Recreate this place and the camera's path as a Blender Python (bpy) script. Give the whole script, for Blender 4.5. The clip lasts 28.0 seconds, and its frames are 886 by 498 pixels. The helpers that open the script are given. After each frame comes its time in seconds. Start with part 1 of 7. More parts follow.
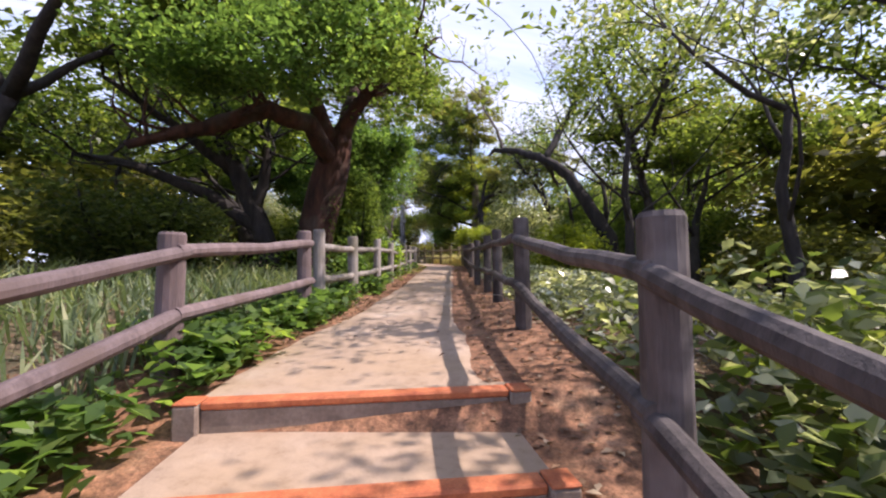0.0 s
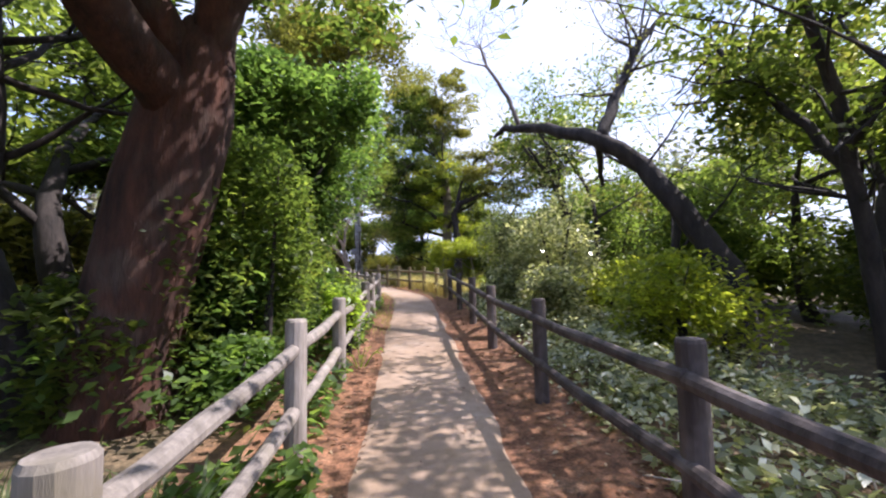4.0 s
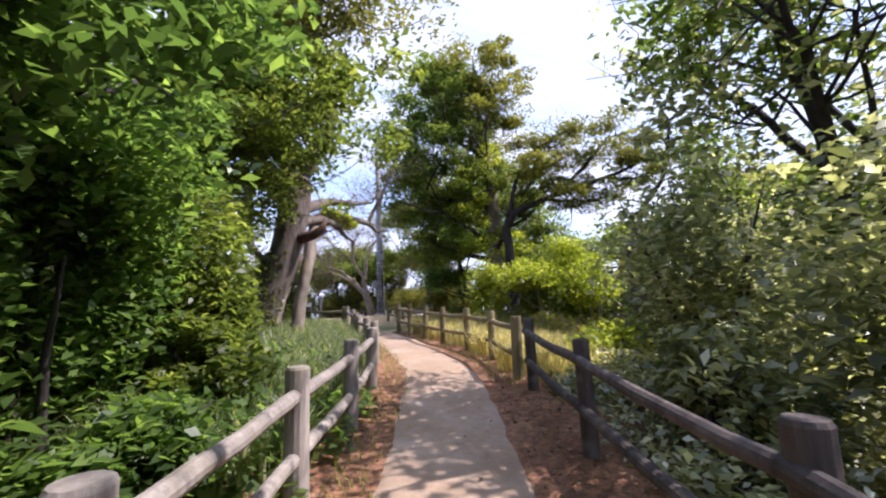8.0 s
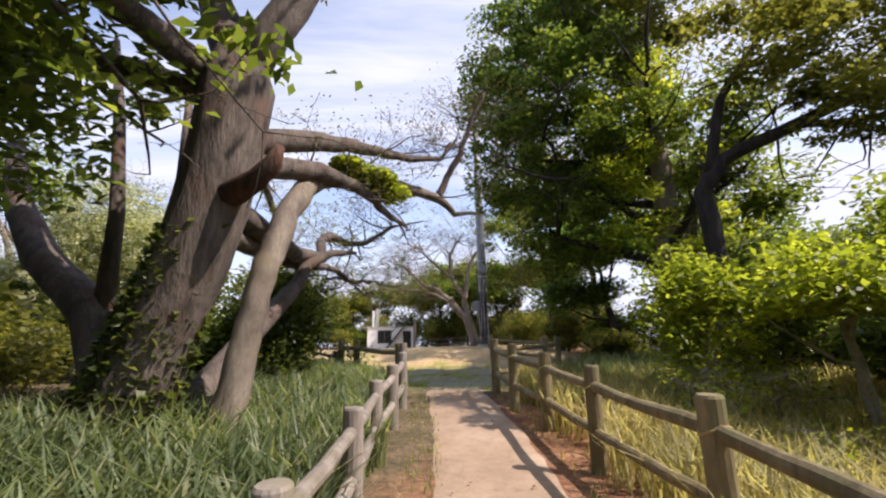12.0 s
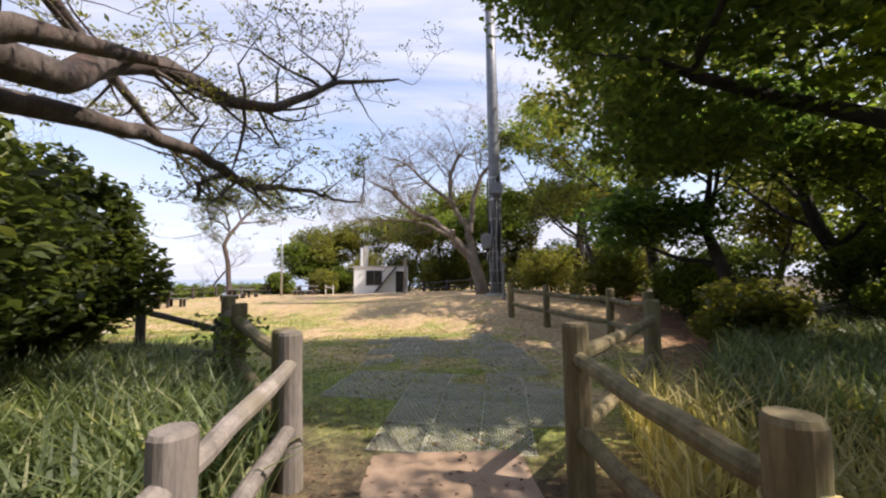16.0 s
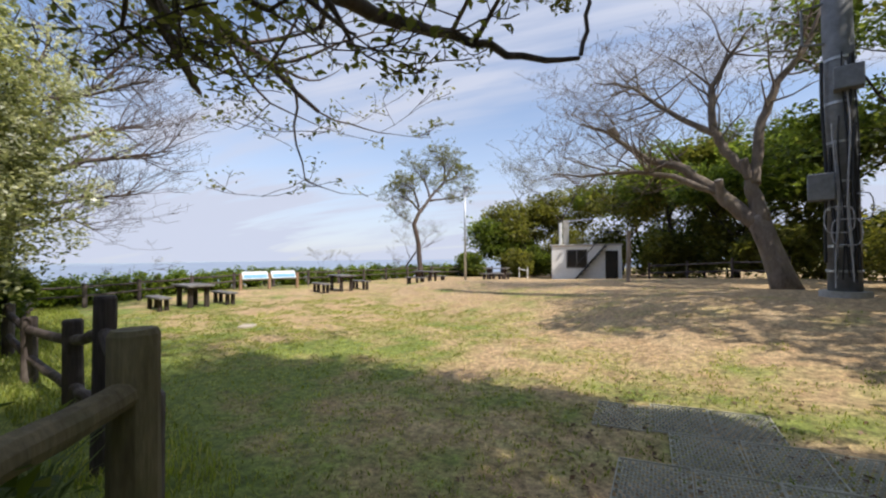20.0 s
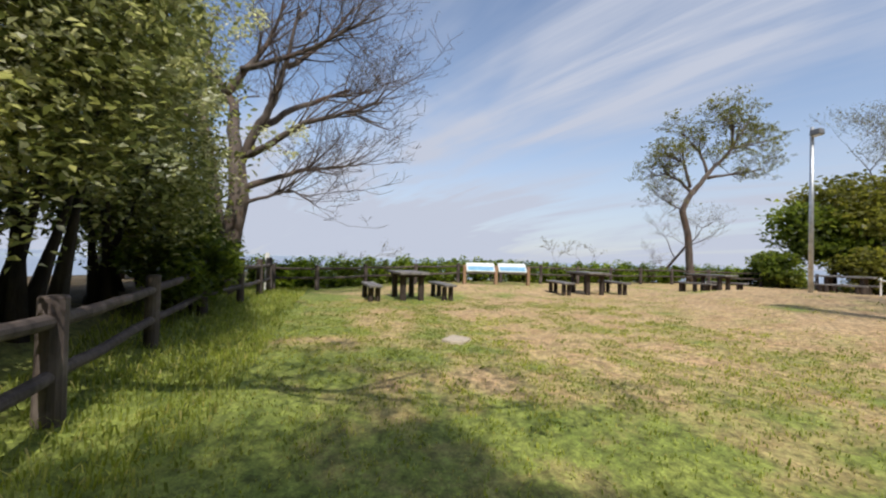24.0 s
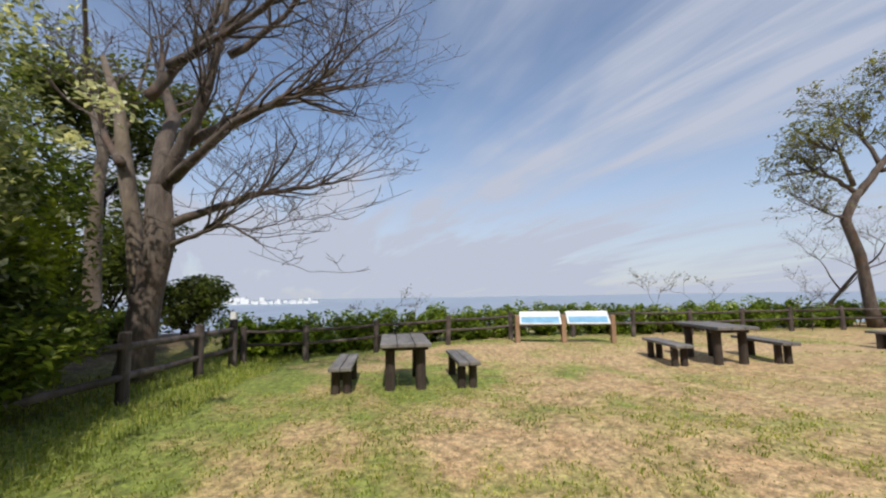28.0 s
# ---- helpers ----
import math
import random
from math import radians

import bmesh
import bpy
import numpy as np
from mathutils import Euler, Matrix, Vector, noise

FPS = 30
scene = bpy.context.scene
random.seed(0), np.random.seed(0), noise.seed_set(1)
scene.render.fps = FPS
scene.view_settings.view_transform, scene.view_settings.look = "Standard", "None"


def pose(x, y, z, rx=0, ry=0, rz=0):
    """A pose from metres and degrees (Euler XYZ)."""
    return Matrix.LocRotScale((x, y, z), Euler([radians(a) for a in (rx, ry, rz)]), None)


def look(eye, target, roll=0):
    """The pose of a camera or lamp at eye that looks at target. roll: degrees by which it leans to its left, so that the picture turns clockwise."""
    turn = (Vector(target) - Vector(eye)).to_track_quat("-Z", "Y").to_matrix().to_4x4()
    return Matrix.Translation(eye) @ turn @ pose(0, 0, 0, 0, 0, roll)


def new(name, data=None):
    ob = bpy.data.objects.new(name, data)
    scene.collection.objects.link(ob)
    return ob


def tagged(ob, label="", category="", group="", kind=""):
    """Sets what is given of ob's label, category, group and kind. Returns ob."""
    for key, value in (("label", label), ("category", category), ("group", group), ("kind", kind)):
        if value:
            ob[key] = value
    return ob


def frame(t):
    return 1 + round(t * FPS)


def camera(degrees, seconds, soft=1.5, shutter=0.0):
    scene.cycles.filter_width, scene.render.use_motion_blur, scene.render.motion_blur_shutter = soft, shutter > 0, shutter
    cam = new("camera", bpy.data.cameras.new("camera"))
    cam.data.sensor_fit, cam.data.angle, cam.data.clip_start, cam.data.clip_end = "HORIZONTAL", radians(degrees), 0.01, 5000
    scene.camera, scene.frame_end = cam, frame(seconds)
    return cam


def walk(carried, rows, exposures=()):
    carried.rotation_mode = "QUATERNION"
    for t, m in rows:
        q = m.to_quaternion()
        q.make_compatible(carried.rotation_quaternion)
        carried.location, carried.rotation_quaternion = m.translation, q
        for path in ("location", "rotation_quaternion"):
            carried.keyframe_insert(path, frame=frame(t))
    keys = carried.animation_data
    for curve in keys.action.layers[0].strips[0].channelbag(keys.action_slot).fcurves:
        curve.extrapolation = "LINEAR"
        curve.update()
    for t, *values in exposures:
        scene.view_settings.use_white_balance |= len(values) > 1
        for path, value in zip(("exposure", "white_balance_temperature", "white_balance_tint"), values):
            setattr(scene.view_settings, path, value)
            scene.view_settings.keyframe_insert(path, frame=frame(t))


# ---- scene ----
cam = camera(95.1, 28.0, soft=2.2)
PATH = [
    (0, (0.51, -0.081, 1.978), (0.476, 1.915, 2.093), -0.4),
    (0.5, (0.3, 0.688, 2.175), (0.347, 2.688, 2.168), -0.0),
    (1, (0.067, 1.537, 2.344), (0.106, 3.536, 2.364), -3.0),
    (1.5, (-0.081, 2.265, 2.655), (0.049, 4.261, 2.67), -2.7),
    (2, (-0.121, 3.137, 2.89), (-0.038, 5.134, 2.943), -2.6),
    (2.5, (-0.17, 3.903, 2.991), (0.001, 5.895, 3.062), 0.2),
    (4.5, (-0.329, 6.968, 3.126), (-0.115, 8.951, 3.27), -2.5),
    (5, (-0.256, 7.961, 3.127), (0.002, 9.941, 3.247), -2.7),
    (5.5, (-0.286, 9.069, 3.15), (-0.044, 11.053, 3.217), -1.1),
    (6, (-0.165, 10.061, 3.242), (-0.149, 12.041, 3.52), 0.9),
    (6.5, (-0.142, 11.086, 3.319), (-0.246, 13.056, 3.648), 3.7),
    (7, (-0.077, 12.131, 3.38), (-0.133, 14.119, 3.592), -0.9),
    (7.5, (-0.032, 13.249, 3.387), (0.09, 15.229, 3.642), 0.8),
    (8, (-0.087, 14.169, 3.53), (-0.074, 16.146, 3.834), -2.1),
    (8.5, (-0.129, 15.137, 3.534), (-0.179, 17.112, 3.846), 0.8),
    (9, (-0.125, 16.109, 3.602), (-0.29, 18.08, 3.904), -0.5),
    (9.5, (-0.237, 17.054, 3.642), (-0.315, 19.028, 3.956), 1.6),
    (10, (-0.238, 18.103, 3.678), (-0.333, 20.082, 3.953), -0.7),
    (10.5, (-0.294, 19.096, 3.727), (-0.302, 21.086, 3.924), -0.3),
    (11, (-0.293, 20.026, 3.853), (-0.467, 22.003, 4.1), -1.2),
    (11.5, (-0.338, 21.117, 3.949), (-0.699, 23.05, 4.317), -0.6),
    (12, (-0.346, 22.04, 4.01), (-0.897, 23.916, 4.433), -0.9),
    (12.5, (-0.583, 22.962, 4.059), (-1.249, 24.804, 4.464), 1.2),
    (13, (-0.7, 23.805, 4.046), (-1.415, 25.646, 4.364), 1.4),
    (13.5, (-0.902, 24.684, 4.003), (-1.559, 26.561, 4.222), 0.8),
    (15.5, (-1.818, 27.724, 4.318), (-2.431, 29.62, 4.49), -1.1),
    (16, (-2.033, 28.549, 4.303), (-2.61, 30.46, 4.43), -0.5),
    (16.5, (-2.269, 29.295, 4.271), (-2.804, 31.22, 4.351), -1.2),
    (17, (-2.55, 30.031, 4.273), (-3.077, 31.959, 4.321), -1.8),
    (17.5, (-2.906, 30.727, 4.36), (-3.498, 32.637, 4.385), -2.3),
    (18, (-3.14, 31.347, 4.327), (-3.866, 33.21, 4.347), -1.6),
    (18.5, (-3.423, 32.0, 4.278), (-4.324, 33.786, 4.305), -0.3),
    (19, (-3.848, 32.522, 4.263), (-4.922, 34.208, 4.297), 0.2),
    (19.5, (-4.365, 33.009, 4.272), (-5.608, 34.575, 4.31), -0.2),
    (20, (-4.894, 33.424, 4.316), (-6.283, 34.863, 4.354), -0.5),
    (20.5, (-5.34, 33.854, 4.364), (-6.857, 35.158, 4.394), -0.7),
    (21, (-5.843, 34.144, 4.35), (-7.459, 35.323, 4.368), -0.3),
    (21.5, (-6.347, 34.557, 4.285), (-8.06, 35.589, 4.3), 0.6),
    (22, (-7.01, 34.877, 4.105), (-8.8, 35.77, 4.124), 1.7),
    (22.5, (-7.637, 35.005, 3.85), (-9.48, 35.781, 3.884), 2.7),
    (24.5, (-9.914, 35.637, 3.914), (-11.862, 36.087, 3.961), 1.0),
    (25, (-10.41, 35.902, 3.941), (-12.369, 36.296, 4.006), 0.9),
    (25.5, (-10.952, 36.185, 3.957), (-12.918, 36.546, 4.044), 0.7),
    (26, (-11.375, 36.521, 3.987), (-13.344, 36.855, 4.088), 0.3),
    (26.5, (-11.821, 36.838, 4.038), (-13.794, 37.144, 4.147), -0.3),
    (27, (-12.262, 37.139, 4.055), (-14.239, 37.415, 4.181), -0.8),
    (27.5, (-12.758, 37.28, 4.183), (-14.741, 37.513, 4.308), -1.3),
    (28, (-13.199, 37.594, 4.214), (-15.183, 37.717, 4.435), -0.8),
]
EXPOSURE = [(0, 1.05, 6250, 24), (2.5, 1.3, 6200, 27), (4.5, 1.35, 5900, 22), (8, 1.25, 6000, 24), (10, 1.05, 6250, 22), (12, 0.9, 6700, 19), (14, 0.85, 6900, 17), (16, 0.8, 6700, 18), (18, 0.6, 6400, 16), (20, 0.35, 6400, 13), (23, 0.18, 6500, 11), (28, 0.05, 6500, 11)]
walk(cam, [(t, look(eye, target, roll)) for t, eye, target, roll in PATH], EXPOSURE)
from collections import defaultdict

# ---- light ----
world = bpy.data.worlds.new("sky")
scene.world = world
world.use_nodes = True
SUN_EL, SUN_AZ = radians(52), radians(89)      # azimuth clockwise from +y
wn, wl = world.node_tree.nodes, world.node_tree.links
wn.clear()
w_out = wn.new("ShaderNodeOutputWorld")
w_bg = wn.new("ShaderNodeBackground")
w_bg.inputs["Strength"].default_value = 0.15
w_sky = wn.new("ShaderNodeTexSky")
w_sky.sky_type, w_sky.sun_disc = "NISHITA", False
w_sky.sun_elevation, w_sky.sun_rotation = SUN_EL, SUN_AZ
w_sky.air_density, w_sky.dust_density, w_sky.ozone_density = 1.0, 0.7, 1.6
w_tc = wn.new("ShaderNodeTexCoord")
w_sep = wn.new("ShaderNodeSeparateXYZ")
wl.new(w_tc.outputs["Generated"], w_sep.inputs["Vector"])


def w_math(op, a, b=0.0, clamp=False):
    n = wn.new("ShaderNodeMath")
    n.operation, n.use_clamp = op, clamp
    for k, v in enumerate((a, b)):
        if isinstance(v, (int, float)):
            n.inputs[k].default_value = v
        else:
            wl.new(v, n.inputs[k])
    return n.outputs["Value"]


# cirrus on a high flat layer: long streaks that run towards the sea
w_h = w_math("ADD", w_math("MAXIMUM", w_sep.outputs["Z"], 0.0), 0.16)
w_u, w_v = w_math("DIVIDE", w_sep.outputs["X"], w_h), w_math("DIVIDE", w_sep.outputs["Y"], w_h)
w_comb = wn.new("ShaderNodeCombineXYZ")
wl.new(w_u, w_comb.inputs["X"])
wl.new(w_v, w_comb.inputs["Y"])


def w_layer(angle, along, across, scale, detail, rough, lo, hi, distort, shift):
    rot = wn.new("ShaderNodeVectorRotate")
    rot.rotation_type = "Z_AXIS"
    rot.inputs["Angle"].default_value = angle
    wl.new(w_comb.outputs["Vector"], rot.inputs["Vector"])
    mp = wn.new("ShaderNodeMapping")
    mp.inputs["Location"].default_value = (shift, shift * 1.7, shift)
    mp.inputs["Scale"].default_value = (along, across, 1)
    wl.new(rot.outputs["Vector"], mp.inputs["Vector"])
    n = wn.new("ShaderNodeTexNoise")
    n.inputs["Scale"].default_value, n.inputs["Detail"].default_value, n.inputs["Roughness"].default_value = scale, detail, rough
    n.inputs["Distortion"].default_value = distort
    wl.new(mp.outputs["Vector"], n.inputs["Vector"])
    r = wn.new("ShaderNodeMapRange")
    r.interpolation_type = "SMOOTHSTEP"
    r.inputs["From Min"].default_value, r.inputs["From Max"].default_value = lo, hi
    wl.new(n.outputs["Fac"], r.inputs["Value"])
    return r.outputs["Result"]


w_broad = w_layer(radians(-20), 0.32, 0.95, 1.0, 5, 0.54, 0.36, 0.6, 0.4, 3.1)
w_fine = w_layer(radians(-24), 0.35, 2.6, 1.3, 6, 0.6, 0.3, 0.75, 0.5, 8.2)
w_cloud = w_math("MULTIPLY", w_broad, w_math("ADD", w_math("MULTIPLY", w_fine, 0.95), 0.22))
w_haze = wn.new("ShaderNodeMapRange")          # milky band above the horizon
w_haze.interpolation_type = "SMOOTHSTEP"
w_haze.inputs["From Min"].default_value, w_haze.inputs["From Max"].default_value = 0.0, 0.45
w_haze.inputs["To Min"].default_value, w_haze.inputs["To Max"].default_value = 0.75, 0.03
wl.new(w_sep.outputs["Z"], w_haze.inputs["Value"])
w_mix = wn.new("ShaderNodeMix")
w_mix.data_type = "RGBA"
w_mix.inputs["B"].default_value = (3.3, 3.6, 4.3, 1)
wl.new(w_math("ADD", w_cloud, w_haze.outputs["Result"], True), w_mix.inputs["Factor"])
wl.new(w_sky.outputs["Color"], w_mix.inputs["A"])
wl.new(w_mix.outputs["Result"], w_bg.inputs["Color"])
wl.new(w_bg.outputs["Background"], w_out.inputs["Surface"])

sun = new("sun", bpy.data.lights.new("sun", "SUN"))
sun.data.energy, sun.data.angle, sun.data.color = 3.6, radians(0.55), (1.0, 0.94, 0.83)
sun_to = Vector((math.sin(SUN_AZ) * math.cos(SUN_EL), math.cos(SUN_AZ) * math.cos(SUN_EL), math.sin(SUN_EL)))
sun.matrix_world = look(sun_to * 60, (0, 0, 0))
tagged(sun, kind="structure")


# ---- materials ----
def mat_base(name):
    m = bpy.data.materials.new(name)
    m.use_nodes = True
    nodes, links = m.node_tree.nodes, m.node_tree.links
    bsdf = nodes["Principled BSDF"]
    return m, nodes, links, bsdf


def noise_node(nodes, links, scale, detail=5, rough=0.6, coords=None, stretch=None):
    n = nodes.new("ShaderNodeTexNoise")
    n.inputs["Scale"].default_value, n.inputs["Detail"].default_value, n.inputs["Roughness"].default_value = scale, detail, rough
    tc = nodes.new("ShaderNodeTexCoord") if coords is None else coords
    src = tc.outputs["Object"]
    if stretch:
        mp = nodes.new("ShaderNodeMapping")
        mp.inputs["Scale"].default_value = stretch
        links.new(src, mp.inputs["Vector"])
        src = mp.outputs["Vector"]
    links.new(src, n.inputs["Vector"])
    return n


def ramp(nodes, links, fac, stops):
    r = nodes.new("ShaderNodeValToRGB")
    el = r.color_ramp.elements
    while len(el) < len(stops):
        el.new(0.5)
    for e, (p, c) in zip(el, stops):
        e.position, e.color = p, (*c, 1)
    links.new(fac, r.inputs["Fac"])
    return r


def mixed(nodes, links, fac, a, b, blend="MIX"):
    n = nodes.new("ShaderNodeMix")
    n.data_type, n.blend_type = "RGBA", blend
    for key, v in (("Factor", fac), ("A", a), ("B", b)):
        if isinstance(v, (tuple, list)):
            n.inputs[key].default_value = (*v, 1)
        elif isinstance(v, (int, float)):
            n.inputs[key].default_value = v
        else:
            links.new(v, n.inputs[key])
    return n.outputs["Result"]


def bump(nodes, links, bsdf, height, strength=0.4, distance=0.02):
    b = nodes.new("ShaderNodeBump")
    b.inputs["Strength"].default_value, b.inputs["Distance"].default_value = strength, distance
    links.new(height, b.inputs["Height"])
    links.new(b.outputs["Normal"], bsdf.inputs["Normal"])


def rough_mat(name, c1, c2, scale, rough=0.85, stretch=None, c3=None, bump_scale=None, bump_strength=0.4, bump_dist=0.01, island=0.0):
    """Two-scale speckled surface: c1 to c2 by large noise, c3 stains by a second one."""
    m, nodes, links, bsdf = mat_base(name)
    a = noise_node(nodes, links, scale, 6, 0.65, stretch=stretch)
    col = ramp(nodes, links, a.outputs["Fac"], [(0.32, c1), (0.68, c2)]).outputs["Color"]
    b = noise_node(nodes, links, scale * 7, 4, 0.7, stretch=stretch)
    col = mixed(nodes, links, 0.55, col, ramp(nodes, links, b.outputs["Fac"], [(0.3, (0.55, 0.55, 0.55)), (0.7, (1.25, 1.25, 1.25))]).outputs["Color"], "MULTIPLY")
    if c3:
        c = noise_node(nodes, links, scale * 0.37, 3, 0.5)
        f3 = ramp(nodes, links, c.outputs["Fac"], [(0.52, (0, 0, 0)), (0.7, (1, 1, 1))]).outputs["Color"]
        col = mixed(nodes, links, f3, col, c3)
    if island:
        oi = nodes.new("ShaderNodeObjectInfo")
        hv = ramp(nodes, links, oi.outputs["Random"], [(0, (1 - island,) * 3), (1, (1 + island,) * 3)]).outputs["Color"]
        col = mixed(nodes, links, 1.0, col, hv, "MULTIPLY")
    links.new(col, bsdf.inputs["Base Color"])
    bsdf.inputs["Roughness"].default_value = rough
    d = noise_node(nodes, links, bump_scale or scale * 5, 5, 0.7, stretch=stretch)
    bump(nodes, links, bsdf, d.outputs["Fac"], bump_strength, bump_dist)
    return m


def leaf_mat(name, dark, light, tip=None, rough=0.42, trans=0.3, spread=1.0):
    """Leaves: colour by leaf and by clump, light shining through."""
    m, nodes, links, bsdf = mat_base(name)
    g = nodes.new("ShaderNodeNewGeometry")
    col = ramp(nodes, links, g.outputs["Random Per Island"], [(0.0, dark), (0.8, light), (1.0, tip or light)]).outputs["Color"]
    n = noise_node(nodes, links, 0.9, 3, 0.6)
    col = mixed(nodes, links, 0.6 * spread, col, ramp(nodes, links, n.outputs["Fac"], [(0.32, (0.45, 0.5, 0.5)), (0.68, (1.5, 1.4, 1.1))]).outputs["Color"], "MULTIPLY")
    links.new(col, bsdf.inputs["Base Color"])
    bsdf.inputs["Roughness"].default_value = rough
    t = nodes.new("ShaderNodeBsdfTranslucent")
    tcol = mixed(nodes, links, 1.0, col, (1.85, 1.85, 1.0), "MULTIPLY")
    links.new(tcol, t.inputs["Color"])
    mx = nodes.new("ShaderNodeMixShader")
    mx.inputs["Fac"].default_value = trans
    links.new(bsdf.outputs["BSDF"], mx.inputs[1])
    links.new(t.outputs["BSDF"], mx.inputs[2])
    links.new(mx.outputs["Shader"], nodes["Material Output"].inputs["Surface"])
    return m


def plain(name, c, rough=0.6, metal=0.0, var=0.25, scale=6):
    m, nodes, links, bsdf = mat_base(name)
    a = noise_node(nodes, links, scale, 5, 0.65)
    lo, hi = tuple(v * (1 - var) for v in c), tuple(min(1, v * (1 + var)) for v in c)
    links.new(ramp(nodes, links, a.outputs["Fac"], [(0.3, lo), (0.7, hi)]).outputs["Color"], bsdf.inputs["Base Color"])
    bsdf.inputs["Roughness"].default_value, bsdf.inputs["Metallic"].default_value = rough, metal
    bump(nodes, links, bsdf, a.outputs["Fac"], 0.15, 0.005)
    return m


M_WOOD_DARK = rough_mat("weathered_dark_wood", (0.035, 0.026, 0.024), (0.115, 0.088, 0.08), 9, 0.8, (1, 1, 0.12), (0.16, 0.13, 0.12), 40, 0.7, 0.008, 0.2)
M_WOOD_RED = rough_mat("weathered_purple_brown_wood", (0.09, 0.06, 0.058), (0.21, 0.15, 0.145), 8, 0.8, (1, 1, 0.15), (0.12, 0.08, 0.07), 40, 0.6, 0.008, 0.15)
M_WOOD_GREY = rough_mat("weathered_grey_wood", (0.16, 0.135, 0.115), (0.36, 0.31, 0.27), 8, 0.85, (1, 1, 0.15), (0.2, 0.17, 0.12), 45, 0.7, 0.008, 0.15)
M_WOOD_TAN = rough_mat("weathered_tan_wood", (0.115, 0.088, 0.042), (0.31, 0.25, 0.135), 8, 0.82, (1, 1, 0.15), (0.15, 0.14, 0.06), 45, 0.7, 0.008, 0.18)
M_ROPE = plain("yellow_rope", (0.42, 0.33, 0.14), 0.9)
M_BARK_RED = rough_mat("reddish_bark", (0.022, 0.011, 0.008), (0.12, 0.045, 0.026), 5, 0.9, (1, 1, 0.25), (0.09, 0.06, 0.045), 14, 1.0, 0.05)
M_BARK_GREY = rough_mat("grey_brown_bark", (0.055, 0.042, 0.036), (0.2, 0.16, 0.135), 5, 0.9, (1, 1, 0.25), (0.12, 0.07, 0.05), 14, 1.0, 0.04)
M_BARK_PALE = rough_mat("pale_smooth_bark", (0.11, 0.085, 0.066), (0.29, 0.235, 0.19), 4, 0.85, (1, 1, 0.4), (0.2, 0.16, 0.1), 18, 0.7, 0.02)
M_BARK_DARK = rough_mat("dark_bark", (0.014, 0.011, 0.01), (0.06, 0.046, 0.04), 6, 0.9, (1, 1, 0.25), None, 16, 1.0, 0.03)
M_TWIG_WHITE = rough_mat("bleached_twigs", (0.22, 0.19, 0.155), (0.44, 0.4, 0.34), 9, 0.85)
M_LEAF_EVER = leaf_mat("evergreen_leaves", (0.055, 0.08, 0.022), (0.14, 0.185, 0.045), (0.22, 0.25, 0.065), 0.42, 0.62)
M_LEAF_DEEP = leaf_mat("deep_green_leaves", (0.05, 0.08, 0.022), (0.12, 0.17, 0.045), (0.2, 0.25, 0.065), 0.4, 0.68)
M_LEAF_BRIGHT = leaf_mat("bright_broad_leaves", (0.05, 0.09, 0.03), (0.12, 0.2, 0.06), (0.21, 0.3, 0.08), 0.36, 0.6)
M_LEAF_DARK = leaf_mat("dark_glossy_leaves", (0.045, 0.062, 0.024), (0.105, 0.135, 0.042), (0.17, 0.19, 0.055), 0.42, 0.52)
# glossy leaves; the whitish tip colour paints in their bright reflections
M_LEAF_SILVER = leaf_mat("pale_glossy_leaves_painted_sparkle", (0.1, 0.12, 0.065), (0.33, 0.35, 0.22), (0.66, 0.66, 0.56), 0.24, 0.48)
# near-white leaf colour stands in for light glinting off leaves
M_LEAF_GLINT = leaf_mat("white_leaves_painted_glints", (0.42, 0.44, 0.36), (0.66, 0.67, 0.58), (0.8, 0.8, 0.74), 0.2, 0.3)
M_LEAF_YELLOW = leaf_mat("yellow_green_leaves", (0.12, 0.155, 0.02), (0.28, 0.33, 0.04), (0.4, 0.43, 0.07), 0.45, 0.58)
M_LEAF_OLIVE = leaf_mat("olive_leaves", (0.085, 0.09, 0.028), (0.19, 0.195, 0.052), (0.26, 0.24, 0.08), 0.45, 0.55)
M_LEAF_BUD = leaf_mat("spring_buds", (0.1, 0.085, 0.05), (0.2, 0.18, 0.08), (0.28, 0.27, 0.1), 0.6, 0.3)
M_GRASS = leaf_mat("bamboo_grass", (0.08, 0.112, 0.056), (0.19, 0.24, 0.125), (0.4, 0.4, 0.26), 0.5, 0.45)
M_DRYGRASS = leaf_mat("dry_grass", (0.25, 0.225, 0.11), (0.45, 0.4, 0.215), (0.6, 0.54, 0.34), 0.7, 0.5)
M_LAWN = leaf_mat("lawn_blades", (0.15, 0.19, 0.035), (0.33, 0.37, 0.085), (0.52, 0.46, 0.21), 0.55, 0.45)
M_LITTER = leaf_mat("dead_leaves", (0.09, 0.045, 0.028), (0.22, 0.13, 0.08), (0.42, 0.33, 0.24), 0.8, 0.1)
M_HEDGE = leaf_mat("hedge_leaves", (0.06, 0.1, 0.016), (0.18, 0.26, 0.035), (0.36, 0.42, 0.07), 0.42, 0.45)


